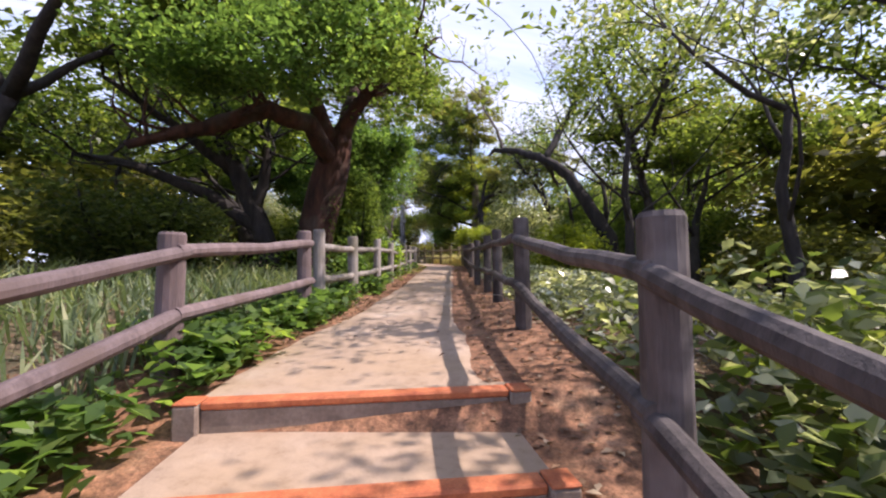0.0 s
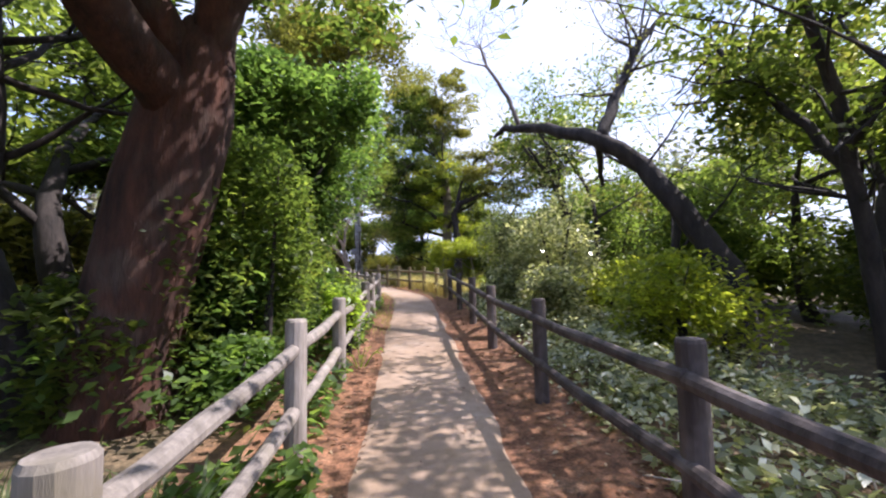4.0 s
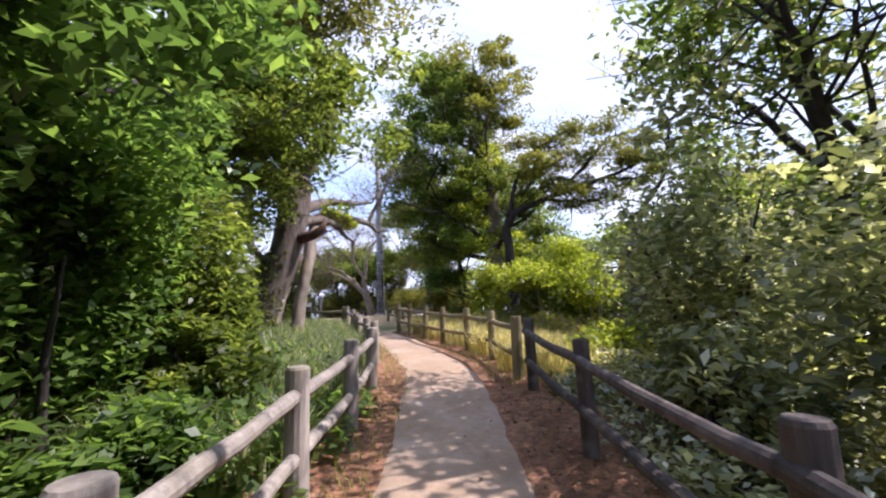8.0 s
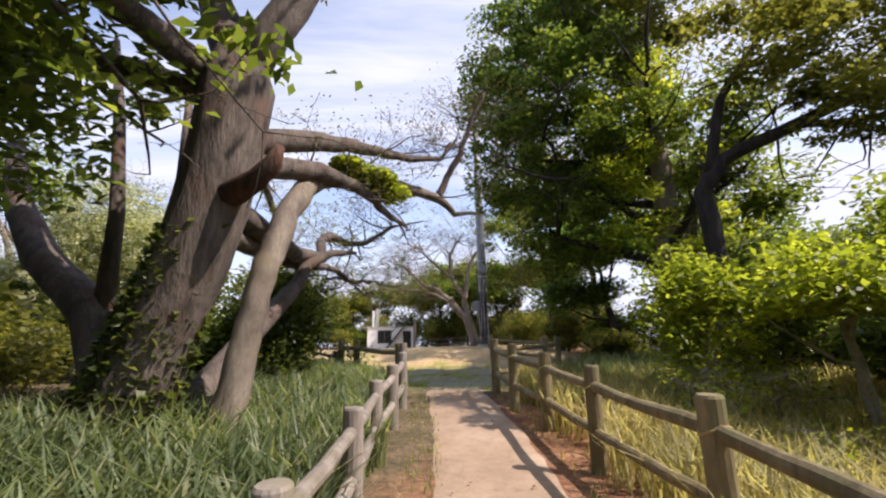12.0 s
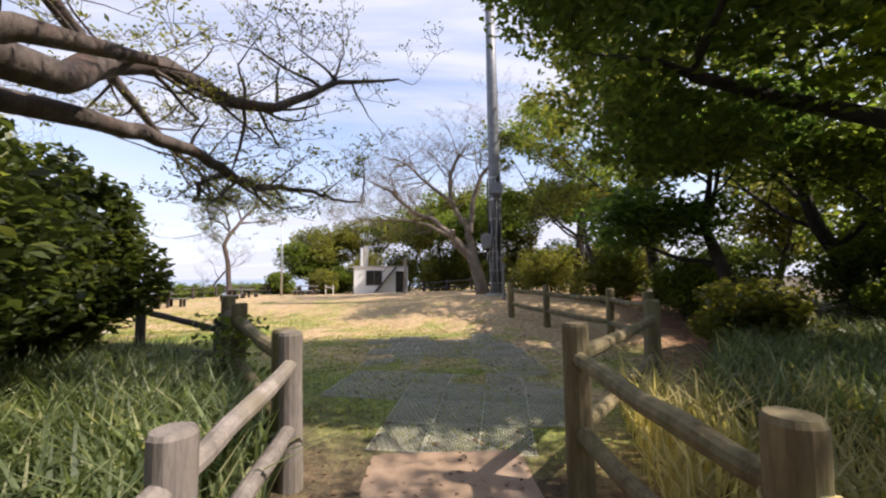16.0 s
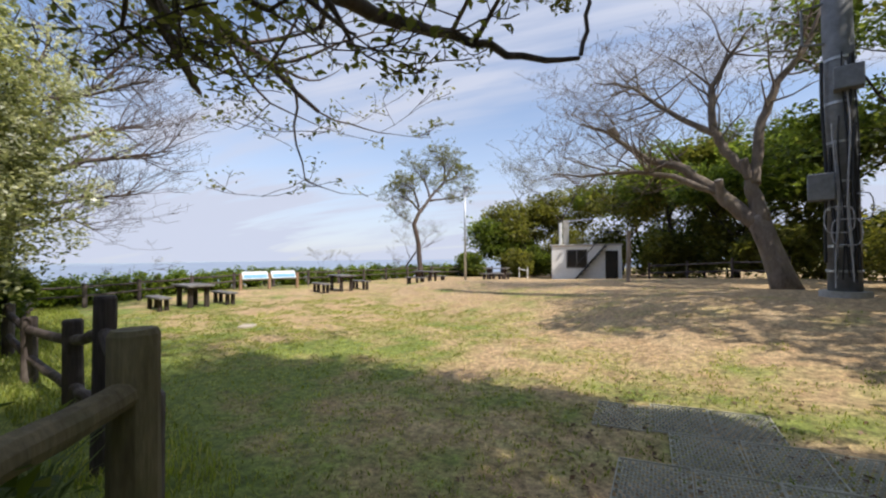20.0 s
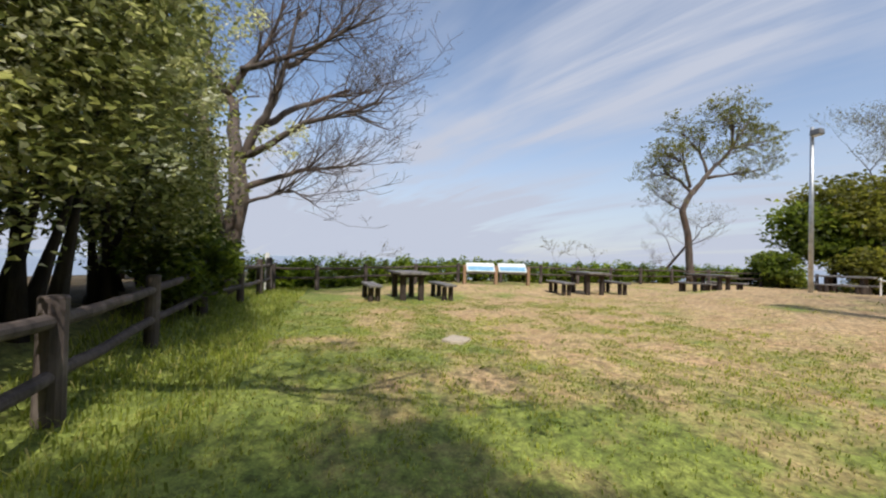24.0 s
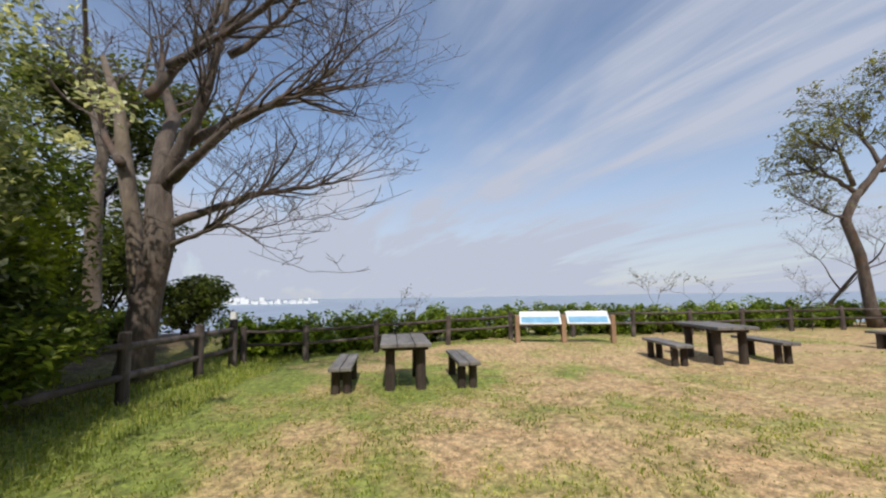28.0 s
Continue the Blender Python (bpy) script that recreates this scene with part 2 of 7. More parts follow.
def path_mat():
    m, nodes, links, bsdf = mat_base("trodden_concrete_path")
    a = noise_node(nodes, links, 1.3, 7, 0.65)
    col = ramp(nodes, links, a.outputs["Fac"], [(0.3, (0.29, 0.2, 0.135)), (0.55, (0.4, 0.29, 0.21)), (0.75, (0.48, 0.38, 0.295))]).outputs["Color"]
    b = noise_node(nodes, links, 90, 3, 0.7)
    col = mixed(nodes, links, 0.5, col, ramp(nodes, links, b.outputs["Fac"], [(0.3, (0.6, 0.57, 0.55)), (0.7, (1.2, 1.2, 1.2))]).outputs["Color"], "MULTIPLY")
    c = noise_node(nodes, links, 0.5, 4, 0.6)
    dust = ramp(nodes, links, c.outputs["Fac"], [(0.5, (0, 0, 0)), (0.68, (1, 1, 1))]).outputs["Color"]
    col = mixed(nodes, links, dust, col, (0.36, 0.245, 0.155))
    d = noise_node(nodes, links, 9, 6, 0.75)
    col = mixed(nodes, links, 0.7, col, ramp(nodes, links, d.outputs["Fac"], [(0.3, (0.68, 0.64, 0.58)), (0.5, (1, 1, 1)), (0.72, (1.15, 1.14, 1.12))]).outputs["Color"], "MULTIPLY")
    links.new(col, bsdf.inputs["Base Color"])
    bsdf.inputs["Roughness"].default_value = 0.9
    bump(nodes, links, bsdf, b.outputs["Fac"], 0.35, 0.006)
    return m


def ground_mat():
    """Red earth along the path, worn lawn on the hilltop, leaf mould under the trees."""
    m, nodes, links, bsdf = mat_base("hill_ground")
    tc = nodes.new("ShaderNodeTexCoord")
    sep = nodes.new("ShaderNodeSeparateXYZ")
    links.new(tc.outputs["Object"], sep.inputs["Vector"])
    big = noise_node(nodes, links, 0.55, 6, 0.66, tc)
    mid = noise_node(nodes, links, 2.6, 6, 0.7, tc)
    fine = noise_node(nodes, links, 42, 4, 0.75, tc)
    earth = ramp(nodes, links, mid.outputs["Fac"], [(0.3, (0.15, 0.066, 0.036)), (0.55, (0.27, 0.13, 0.072)), (0.75, (0.36, 0.215, 0.135))]).outputs["Color"]
    green = ramp(nodes, links, mid.outputs["Fac"], [(0.3, (0.13, 0.185, 0.033)), (0.7, (0.29, 0.33, 0.08))]).outputs["Color"]
    straw = ramp(nodes, links, mid.outputs["Fac"], [(0.35, (0.34, 0.27, 0.11)), (0.65, (0.54, 0.42, 0.22))]).outputs["Color"]
    sand = ramp(nodes, links, mid.outputs["Fac"], [(0.3, (0.45, 0.295, 0.16)), (0.7, (0.57, 0.425, 0.26))]).outputs["Color"]
    # turf thins out towards the middle of the hilltop
    turf_in = nodes.new("ShaderNodeAttribute")
    turf_in.attribute_name = "turf"
    soft = nodes.new("ShaderNodeMath")
    soft.operation = "MULTIPLY_ADD"
    links.new(mid.outputs["Fac"], soft.inputs[0])
    soft.inputs[1].default_value = 0.9
    links.new(turf_in.outputs["Fac"], soft.inputs[2])
    patch = nodes.new("ShaderNodeMath")
    patch.operation = "MULTIPLY_ADD"
    links.new(fine.outputs["Fac"], patch.inputs[0])
    patch.inputs[1].default_value = 0.3
    links.new(soft.outputs["Value"], patch.inputs[2])
    lawn = mixed(nodes, links, ramp(nodes, links, patch.outputs["Value"], [(0.34, (0, 0, 0)), (0.54, (1, 1, 1))]).outputs["Color"], sand, straw)
    lawn = mixed(nodes, links, ramp(nodes, links, patch.outputs["Value"], [(0.54, (0, 0, 0)), (0.8, (1, 1, 1))]).outputs["Color"], lawn, green)
    # the lawn begins beyond the gate
    edge = nodes.new("ShaderNodeMath")
    edge.operation = "MULTIPLY_ADD"
    links.new(mid.outputs["Fac"], edge.inputs[0])
    edge.inputs[1].default_value = 2.0
    links.new(sep.outputs["Y"], edge.inputs[2])
    is_lawn = nodes.new("ShaderNodeMapRange")
    is_lawn.inputs["From Min"].default_value, is_lawn.inputs["From Max"].default_value = 32.6, 34.2
    links.new(edge.outputs["Value"], is_lawn.inputs["Value"])
    east = nodes.new("ShaderNodeMapRange")
    east.inputs["From Min"].default_value, east.inputs["From Max"].default_value = 0.6, -0.8
    links.new(sep.outputs["X"], east.inputs["Value"])
    clearing = nodes.new("ShaderNodeMath")
    clearing.operation = "MULTIPLY"
    links.new(is_lawn.outputs["Result"], clearing.inputs[0])
    links.new(east.outputs["Result"], clearing.inputs[1])
    side = nodes.new("ShaderNodeMath")
    side.operation = "ABSOLUTE"
    links.new(sep.outputs["X"], side.inputs[0])
    wob = nodes.new("ShaderNodeMath")
    wob.operation = "MULTIPLY_ADD"
    links.new(big.outputs["Fac"], wob.inputs[0])
    wob.inputs[1].default_value = 1.6
    links.new(side.outputs["Value"], wob.inputs[2])
    deep = nodes.new("ShaderNodeMapRange")
    deep.inputs["From Min"].default_value, deep.inputs["From Max"].default_value = 2.3, 3.2
    links.new(wob.outputs["Value"], deep.inputs["Value"])
    mould = ramp(nodes, links, mid.outputs["Fac"], [(0.35, (0.075, 0.06, 0.03)), (0.65, (0.17, 0.12, 0.075))]).outputs["Color"]
    earth = mixed(nodes, links, deep.outputs["Result"], earth, mould)
    col = mixed(nodes, links, clearing.outputs["Value"], earth, lawn)
    grit = noise_node(nodes, links, 11, 5, 0.7, tc)
    col = mixed(nodes, links, 0.85, col, ramp(nodes, links, grit.outputs["Fac"], [(0.36, (0.42, 0.42, 0.36)), (0.62, (1.45, 1.42, 1.35))]).outputs["Color"], "MULTIPLY")
    col = mixed(nodes, links, 0.95, col, ramp(nodes, links, fine.outputs["Fac"], [(0.3, (0.42, 0.42, 0.4)), (0.7, (1.45, 1.45, 1.42))]).outputs["Color"], "MULTIPLY")
    links.new(col, bsdf.inputs["Base Color"])
    bsdf.inputs["Roughness"].default_value = 0.95
    bump(nodes, links, bsdf, fine.outputs["Fac"], 0.6, 0.02)
    return m


M_PATH, M_GROUND = path_mat(), ground_mat()
M_STEP = rough_mat("grey_brown_riser", (0.19, 0.135, 0.1), (0.33, 0.25, 0.19), 5, 0.85)
M_RUST = rough_mat("rust_orange_edge", (0.36, 0.085, 0.03), (0.6, 0.19, 0.07), 9, 0.75)
M_CONC = rough_mat("pale_concrete", (0.38, 0.36, 0.32), (0.55, 0.53, 0.48), 3, 0.85)
M_MAT = plain("grey_plastic_grid", (0.5, 0.48, 0.38), 0.85, 0, 0.35, 2)
M_STEEL = plain("grey_painted_steel", (0.2, 0.205, 0.215), 0.5, 0.3)
M_STEEL_PALE = plain("galvanised_steel", (0.5, 0.52, 0.54), 0.4, 0.7)
M_CABLE = plain("black_cable", (0.02, 0.02, 0.022), 0.6)
M_CABLE_PALE = plain("pale_cable", (0.42, 0.42, 0.44), 0.6)
M_WHITE = plain("white_paint", (0.82, 0.82, 0.8), 0.6, 0, 0.08, 2)
M_GLASS_DARK = plain("dark_opening", (0.02, 0.02, 0.022), 0.2)
M_BOARD = plain("pale_map_panel", (0.72, 0.76, 0.76), 0.4, 0, 0.12, 3)
M_BLUE = plain("blue_print", (0.2, 0.42, 0.62), 0.4)
M_SIGNWOOD = rough_mat("orange_brown_wood", (0.25, 0.15, 0.09), (0.42, 0.27, 0.17), 8, 0.8, (1, 1, 0.2))
M_TABLE = rough_mat("dark_stained_boards", (0.11, 0.1, 0.095), (0.26, 0.245, 0.235), 7, 0.75, (0.2, 1, 1), (0.16, 0.145, 0.13), 40, 0.6, 0.005, 0.15)
M_LEG = rough_mat("dark_brown_log_leg", (0.03, 0.022, 0.018), (0.075, 0.055, 0.045), 9, 0.85, (1, 1, 0.2))

# ---- mesh tools ----
rng = np.random.default_rng(7)


class Mesh:
    """Collects faces and links them as one mesh object."""

    def __init__(self):
        self.v, self.f, self.n = [], [], 0

    def add(self, verts, faces):
        self.v.extend(verts)
        self.f.extend([tuple(i + self.n for i in q) for q in faces])
        self.n += len(verts)

    def box(self, x0, y0, z0, x1, y1, z1, m=None, taper=0.0, bev=0.0):
        bm = bmesh.new()
        bmesh.ops.create_cube(bm, size=1)
        for v in bm.verts:
            k = 1 - taper * (v.co.z + 0.5)
            v.co = Vector(((x0 + x1) / 2 + v.co.x * (x1 - x0) * k, (y0 + y1) / 2 + v.co.y * (y1 - y0) * k, (z0 + z1) / 2 + v.co.z * (z1 - z0)))
        if bev:
            bmesh.ops.bevel(bm, geom=bm.edges[:], offset=bev, segments=1, affect="EDGES")
        if m is not None:
            bm.transform(m)
        bm.verts.index_update()
        self.add([tuple(v.co) for v in bm.verts], [[v.index for v in q.verts] for q in bm.faces])
        bm.free()
        return self

    def tube(self, pts, radii, sides=8, cap=True, lump=0.0, dome=0.0):
        pts = [Vector(p) for p in pts]
        verts, faces, up = [], [], None
        last = len(pts) - 1
        for i, p in enumerate(pts):
            d = (pts[min(i + 1, last)] - pts[max(i - 1, 0)])
            d = d.normalized() if d.length > 1e-6 else Vector((0, 0, 1))
            if up is None:
                up = d.orthogonal().normalized()
            up = (up - d * up.dot(d))
            up = up.normalized() if up.length > 1e-5 else d.orthogonal().normalized()
            side = d.cross(up)
            r = radii[i] if isinstance(radii, (list, tuple)) else radii
            for k in range(sides):
                a = 2 * math.pi * k / sides
                rr = r * (1 + (rng.uniform(-lump, lump) if lump else 0))
                verts.append(tuple(p + (up * math.cos(a) + side * math.sin(a)) * rr))
        for i in range(last):
            for k in range(sides):
                a, b = i * sides + k, i * sides + (k + 1) % sides
                faces.append((a, b, b + sides, a + sides))
        if cap:
            faces.append(tuple(range(sides - 1, -1, -1)))
            if dome:
                d = (pts[-1] - pts[-2]).normalized()
                verts.append(tuple(pts[-1] + d * dome))
                t = len(verts) - 1
                faces += [(last * sides + k, last * sides + (k + 1) % sides, t) for k in range(sides)]
            else:
                faces.append(tuple(last * sides + k for k in range(sides)))
        self.add(verts, faces)
        return self

    def data(self, name, mat, smooth=False):
        me = bpy.data.meshes.new(name)
        me.from_pydata(self.v, [], self.f)
        me.materials.append(mat)
        if smooth:
            me.shade_smooth()
        me.update()
        return me


def part(name, mesh, mat, parent=None, label="", smooth=False):
    me = mesh.data(name, mat, smooth) if isinstance(mesh, Mesh) else mesh
    ob = new(name, me)
    if parent is not None:
        ob.parent = parent
        ob.matrix_parent_inverse = parent.matrix_basis.inverted()
    if label:
        ob["label"] = label
    return ob


def thing(name, x, y, z, label, category, group="", kind=""):
    ob = new(name)
    ob.location = (x, y, z)
    bpy.context.view_layer.update()
    return tagged(ob, label, category, group, kind)


def leaf_data(name, centres, size, mat, seed=1, slim=0.55, flat=0.5, vary=0.35, bend=0.18):
    """One mesh of leaves: each is a small bent diamond of four corners at a centre."""
    r = np.random.default_rng(seed)
    c = np.asarray(centres, dtype=np.float64).reshape(-1, 3)
    n = len(c)
    nrm = r.normal(size=(n, 3))
    nrm[:, 2] = np.abs(nrm[:, 2]) + flat * 2
    nrm /= np.linalg.norm(nrm, axis=1, keepdims=True)
    ax = np.cross(nrm, r.normal(size=(n, 3)))
    ax /= np.linalg.norm(ax, axis=1, keepdims=True) + 1e-9
    sd = np.cross(nrm, ax)
    s = size * (1 + r.uniform(-vary, vary, (n, 1)))
    w = s * slim
    v = np.stack([c - ax * s, c + sd * w * 0.9 + nrm * s * bend, c + ax * s - nrm * s * bend, c - sd * w * 0.9 + nrm * s * bend], 1).reshape(-1, 3)
    return quads(name, v, mat)


def quads(name, v, mat):
    n = len(v) // 4
    me = bpy.data.meshes.new(name)
    me.vertices.add(n * 4)
    me.vertices.foreach_set("co", np.ascontiguousarray(v, dtype=np.float32).ravel())
    me.loops.add(n * 4)
    me.loops.foreach_set("vertex_index", np.arange(n * 4, dtype=np.int32))
    me.polygons.add(n)
    me.polygons.foreach_set("loop_start", np.arange(0, n * 4, 4, dtype=np.int32))
    me.materials.append(mat)
    me.update()
    me.validate()
    return me


def blade_data(name, feet, height, width, mat, seed=1, lean=0.5, vary=0.4):
    """Grass: each blade is two quads, the upper one drooping to a narrow tip."""
    r = np.random.default_rng(seed)
    c = np.asarray(feet, dtype=np.float64).reshape(-1, 3)
    n = len(c)
    a = r.uniform(0, 2 * np.pi, n)
    out = np.stack([np.cos(a), np.sin(a), np.zeros(n)], 1)
    side = np.stack([-np.sin(a), np.cos(a), np.zeros(n)], 1)
    h = height * (1 + r.uniform(-vary, vary, (n, 1)))
    l = lean * h * r.uniform(0.2, 1.0, (n, 1))
    w = width * (1 + r.uniform(-vary, vary, (n, 1)))
    up = np.array([0, 0, 1.0])
    p0, p1, p2 = c, c + up * h * 0.62 + out * l * 0.35, c + up * h * r.uniform(0.75, 1.0, (n, 1)) + out * l
    q1 = np.stack([p0 - side * w * 0.5, p0 + side * w * 0.5, p1 + side * w * 0.6, p1 - side * w * 0.6], 1)
    q2 = np.stack([p1 - side * w * 0.6, p1 + side * w * 0.6, p2 + side * w * 0.08, p2 - side * w * 0.08], 1)
    return quads(name, np.concatenate([q1, q2], 1).reshape(-1, 3), mat)


# ---- the lie of the land ----
PATH_Y = [-6, 2.3, 2.62, 4, 6.4, 10.6, 13, 15.3, 18.9, 21.5, 24, 27, 30, 32]
PATH_Z = [-0.42, 1.06, 1.235, 1.34, 1.43, 1.61, 1.75, 1.92, 2.11, 2.28, 2.38, 2.5, 2.64, 2.72]
LINE_Y = [-6, 4, 10, 16, 20, 22, 23.5, 25.5, 27.2, 29.5, 31.7, 34]
LINE_X = [0.0, -0.15, -0.12, -0.1, -0.06, -0.14, -0.34, -0.85, -1.3, -2.1, -2.95, -3.7]
KNOLL = np.array([(-3, 32, 2.72), (-2, 34.5, 2.78), (-5, 34, 2.8), (-7.5, 35.3, 2.62), (-10, 35.8, 2.5), (-13, 37.3, 2.68), (-20, 37.5, 2.74),
                  (-24, 41, 2.87), (-23, 33.4, 2.68), (-20.5, 43, 2.76), (-22, 50, 2.74), (-17.5, 48, 3.2), (-4.8, 45, 3.44), (-10.5, 49.3, 3.28),
                  (-6, 53, 3.3), (-20, 62, 2.62), (-10, 63, 2.8), (2, 38, 2.8), (4, 46, 3.1), (-15, 30, 2.5), (-28, 46, 2.8)])


def knoll(x, y):
    d = (KNOLL[:, 0] - x) ** 2 + (KNOLL[:, 1] - y) ** 2 + 1.2
    w = 1 / d ** 1.6
    return float((w * KNOLL[:, 2]).sum() / w.sum())


def smooth(a, b, v):
    t = min(1.0, max(0.0, (v - a) / (b - a)))
    return t * t * (3 - 2 * t)


def line_x(y):
    return float(np.interp(y, LINE_Y, LINE_X))


def path_z(y):
    return float(np.interp(y, PATH_Y, PATH_Z))


def ground_z(x, y):
    z = path_z(y)
    off = x - line_x(y)
    if off > 0.9:
        z += 0.05 * smooth(0.9, 1.6, off) - 0.35 * smooth(1.6, 5, off)
    elif off < -0.75:
        z += 0.06 * smooth(0.75, 1.5, -off) + 0.3 * smooth(1.5, 5, -off)
    k = smooth(31.2, 34.0, y)
    if k > 0:
        z = z * (1 - k) + knoll(x, y) * k
    z += 0.03 * noise.noise(Vector((x * 0.6, y * 0.6, 0))) + 0.012 * noise.noise(Vector((x * 2.3, y * 2.3, 3)))
    away = max(0.0, -27.5 - x, x - 26, y - 84, -14 - y)
    return z - 34 * smooth(0, 90, away) * (1 if away else 0)


def spaced(a, b, near_a, near_b, fine, coarse_n):
    lo = near_a - (near_a - a) * np.linspace(0, 1, coarse_n)[::-1] ** 2.4
    hi = near_b + (b - near_b) * np.linspace(0, 1, coarse_n) ** 2.4
    return np.concatenate([lo[:-1], np.arange(near_a, near_b, fine), hi])


def turf(x, y):
    """How thick the grass stands: above nothing green, below it straw and bare sand."""
    v = 0.34 * noise.noise(Vector((x * 0.32, y * 0.32, 9))) + 0.36 * noise.noise(Vector((x * 0.95, y * 0.95, 4))) + 0.34 * noise.noise(Vector((x * 2.1, y * 2.1, 6)))
    return v + float(np.interp(y, (33, 35.5, 38, 42, 50), (0.48, 0.15, -0.03, -0.2, -0.4))) + float(np.interp(x, (-26, -23, -16, -11, -7, -4), (0.3, 0.0, 0.02, 0.06, -0.04, -0.2)))


gx, gy = spaced(-4800, 3000, -30, 8, 0.33, 26), spaced(-3000, 4600, -5, 66, 0.33, 26)
gv = [(float(x), float(y), ground_z(x, y)) for y in gy for x in gx]
gw = len(gx)
gf = [(j * gw + i, j * gw + i + 1, (j + 1) * gw + i + 1, (j + 1) * gw + i) for j in range(len(gy) - 1) for i in range(gw - 1)]
gm = Mesh()
gm.v, gm.f = gv, gf
ground_ob = part("ground", gm, M_GROUND, smooth=True)
ground_ob.data.attributes.new("turf", "FLOAT", "POINT").data.foreach_set("value", [turf(p[0], p[1]) if -30 < p[0] < 2 and 28 < p[1] < 70 else 0.0 for p in gv])
ground = tagged(ground_ob, "red earth and worn hilltop lawn on a wooded hill", "ground", kind="structure")

# paved strip, a thin slab with ragged edges
pm = Mesh()
ys = np.arange(2.5, 32.2, 0.16)
pv, pf = [], []
for i, y in enumerate(ys):
    cx = line_x(y)
    dx = (line_x(y + 0.1) - line_x(y - 0.1)) / 0.2
    nx, ny = 1 / math.hypot(1, dx), -dx / math.hypot(1, dx)
    wl_ = 0.56 + 0.05 * noise.noise(Vector((0, y * 0.9, 1))) + 0.02 * noise.noise(Vector((0, y * 4, 7)))
    wr_ = 0.6 + 0.05 * noise.noise(Vector((5, y * 0.9, 1))) + 0.02 * noise.noise(Vector((9, y * 4, 7)))
    if y < 6:
        wl_ += 0.22 * smooth(6, 3, y)
        wr_ += 0.15 * smooth(6, 3, y)
    for k, o in enumerate((-wl_ - 0.12, -wl_, -wl_ * 0.5, 0, wr_ * 0.5, wr_, wr_ + 0.12)):
        x, yy = cx + nx * o, y + ny * o
        pv.append((x, yy, max(path_z(y), ground_z(x, yy)) + (-0.012 if k in (0, 6) else 0.014 + 0.006 * noise.noise(Vector((x * 3, y * 3, 2))))))
    if i:
        for k in range(6):
            a = (i - 1) * 7 + k
            pf.append((a, a + 1, a + 8, a + 7))
pm.v, pm.f = pv, pf
tagged(part("path", pm, M_PATH, smooth=True), "narrow pale concrete path, dusty and worn", "path", kind="structure")

# steps at the start: riser, rust-coloured nosing and two stub posts each
for y0, z0, wl_, wr_ in ((2.42, 1.24, -1.03, 0.95), (1.62, 1.07, -0.9, 1.0), (0.82, 0.9, -0.9, 1.0), (0.02, 0.75, -0.9, 1.0), (-0.78, 0.6, -0.9, 1.0), (-1.58, 0.45, -0.9, 1.0)):
    st = thing("step", 0, y0, z0, "path step with grey riser and worn orange nosing", "step", "path steps")
    tilt = pose(0, y0, 0, 0, 0, 8)
    part("riser", Mesh().box(wl_ + 0.1, -0.05, z0 - 0.32, wr_ - 0.08, 0.05, z0 - 0.035, tilt, 0, 0.008), M_STEP, st)
    part("nosing", Mesh().box(wl_ + 0.1, -0.06, z0 - 0.035, wr_ - 0.08, 0.06, z0 + 0.012, tilt, 0, 0.01), M_RUST, st, "worn orange-painted nosing")
    part("tread", Mesh().box(wl_ + 0.06, 0.06, z0 - 0.25, wr_ - 0.02, 0.8, z0 + 0.004, tilt), M_PATH, st)
    for px in (wl_ + 0.03, wr_ - 0.01):
        part("stub_post", Mesh().box(px - 0.07, -0.09, z0 - 0.42, px + 0.07, 0.07, z0 + 0.0, tilt, 0.04, 0.012), M_STEP, st)
        part("stub_cap", Mesh().box(px - 0.067, -0.087, z0 + 0.0, px + 0.067, 0.067, z0 + 0.016, tilt, 0, 0.006), M_RUST, st)


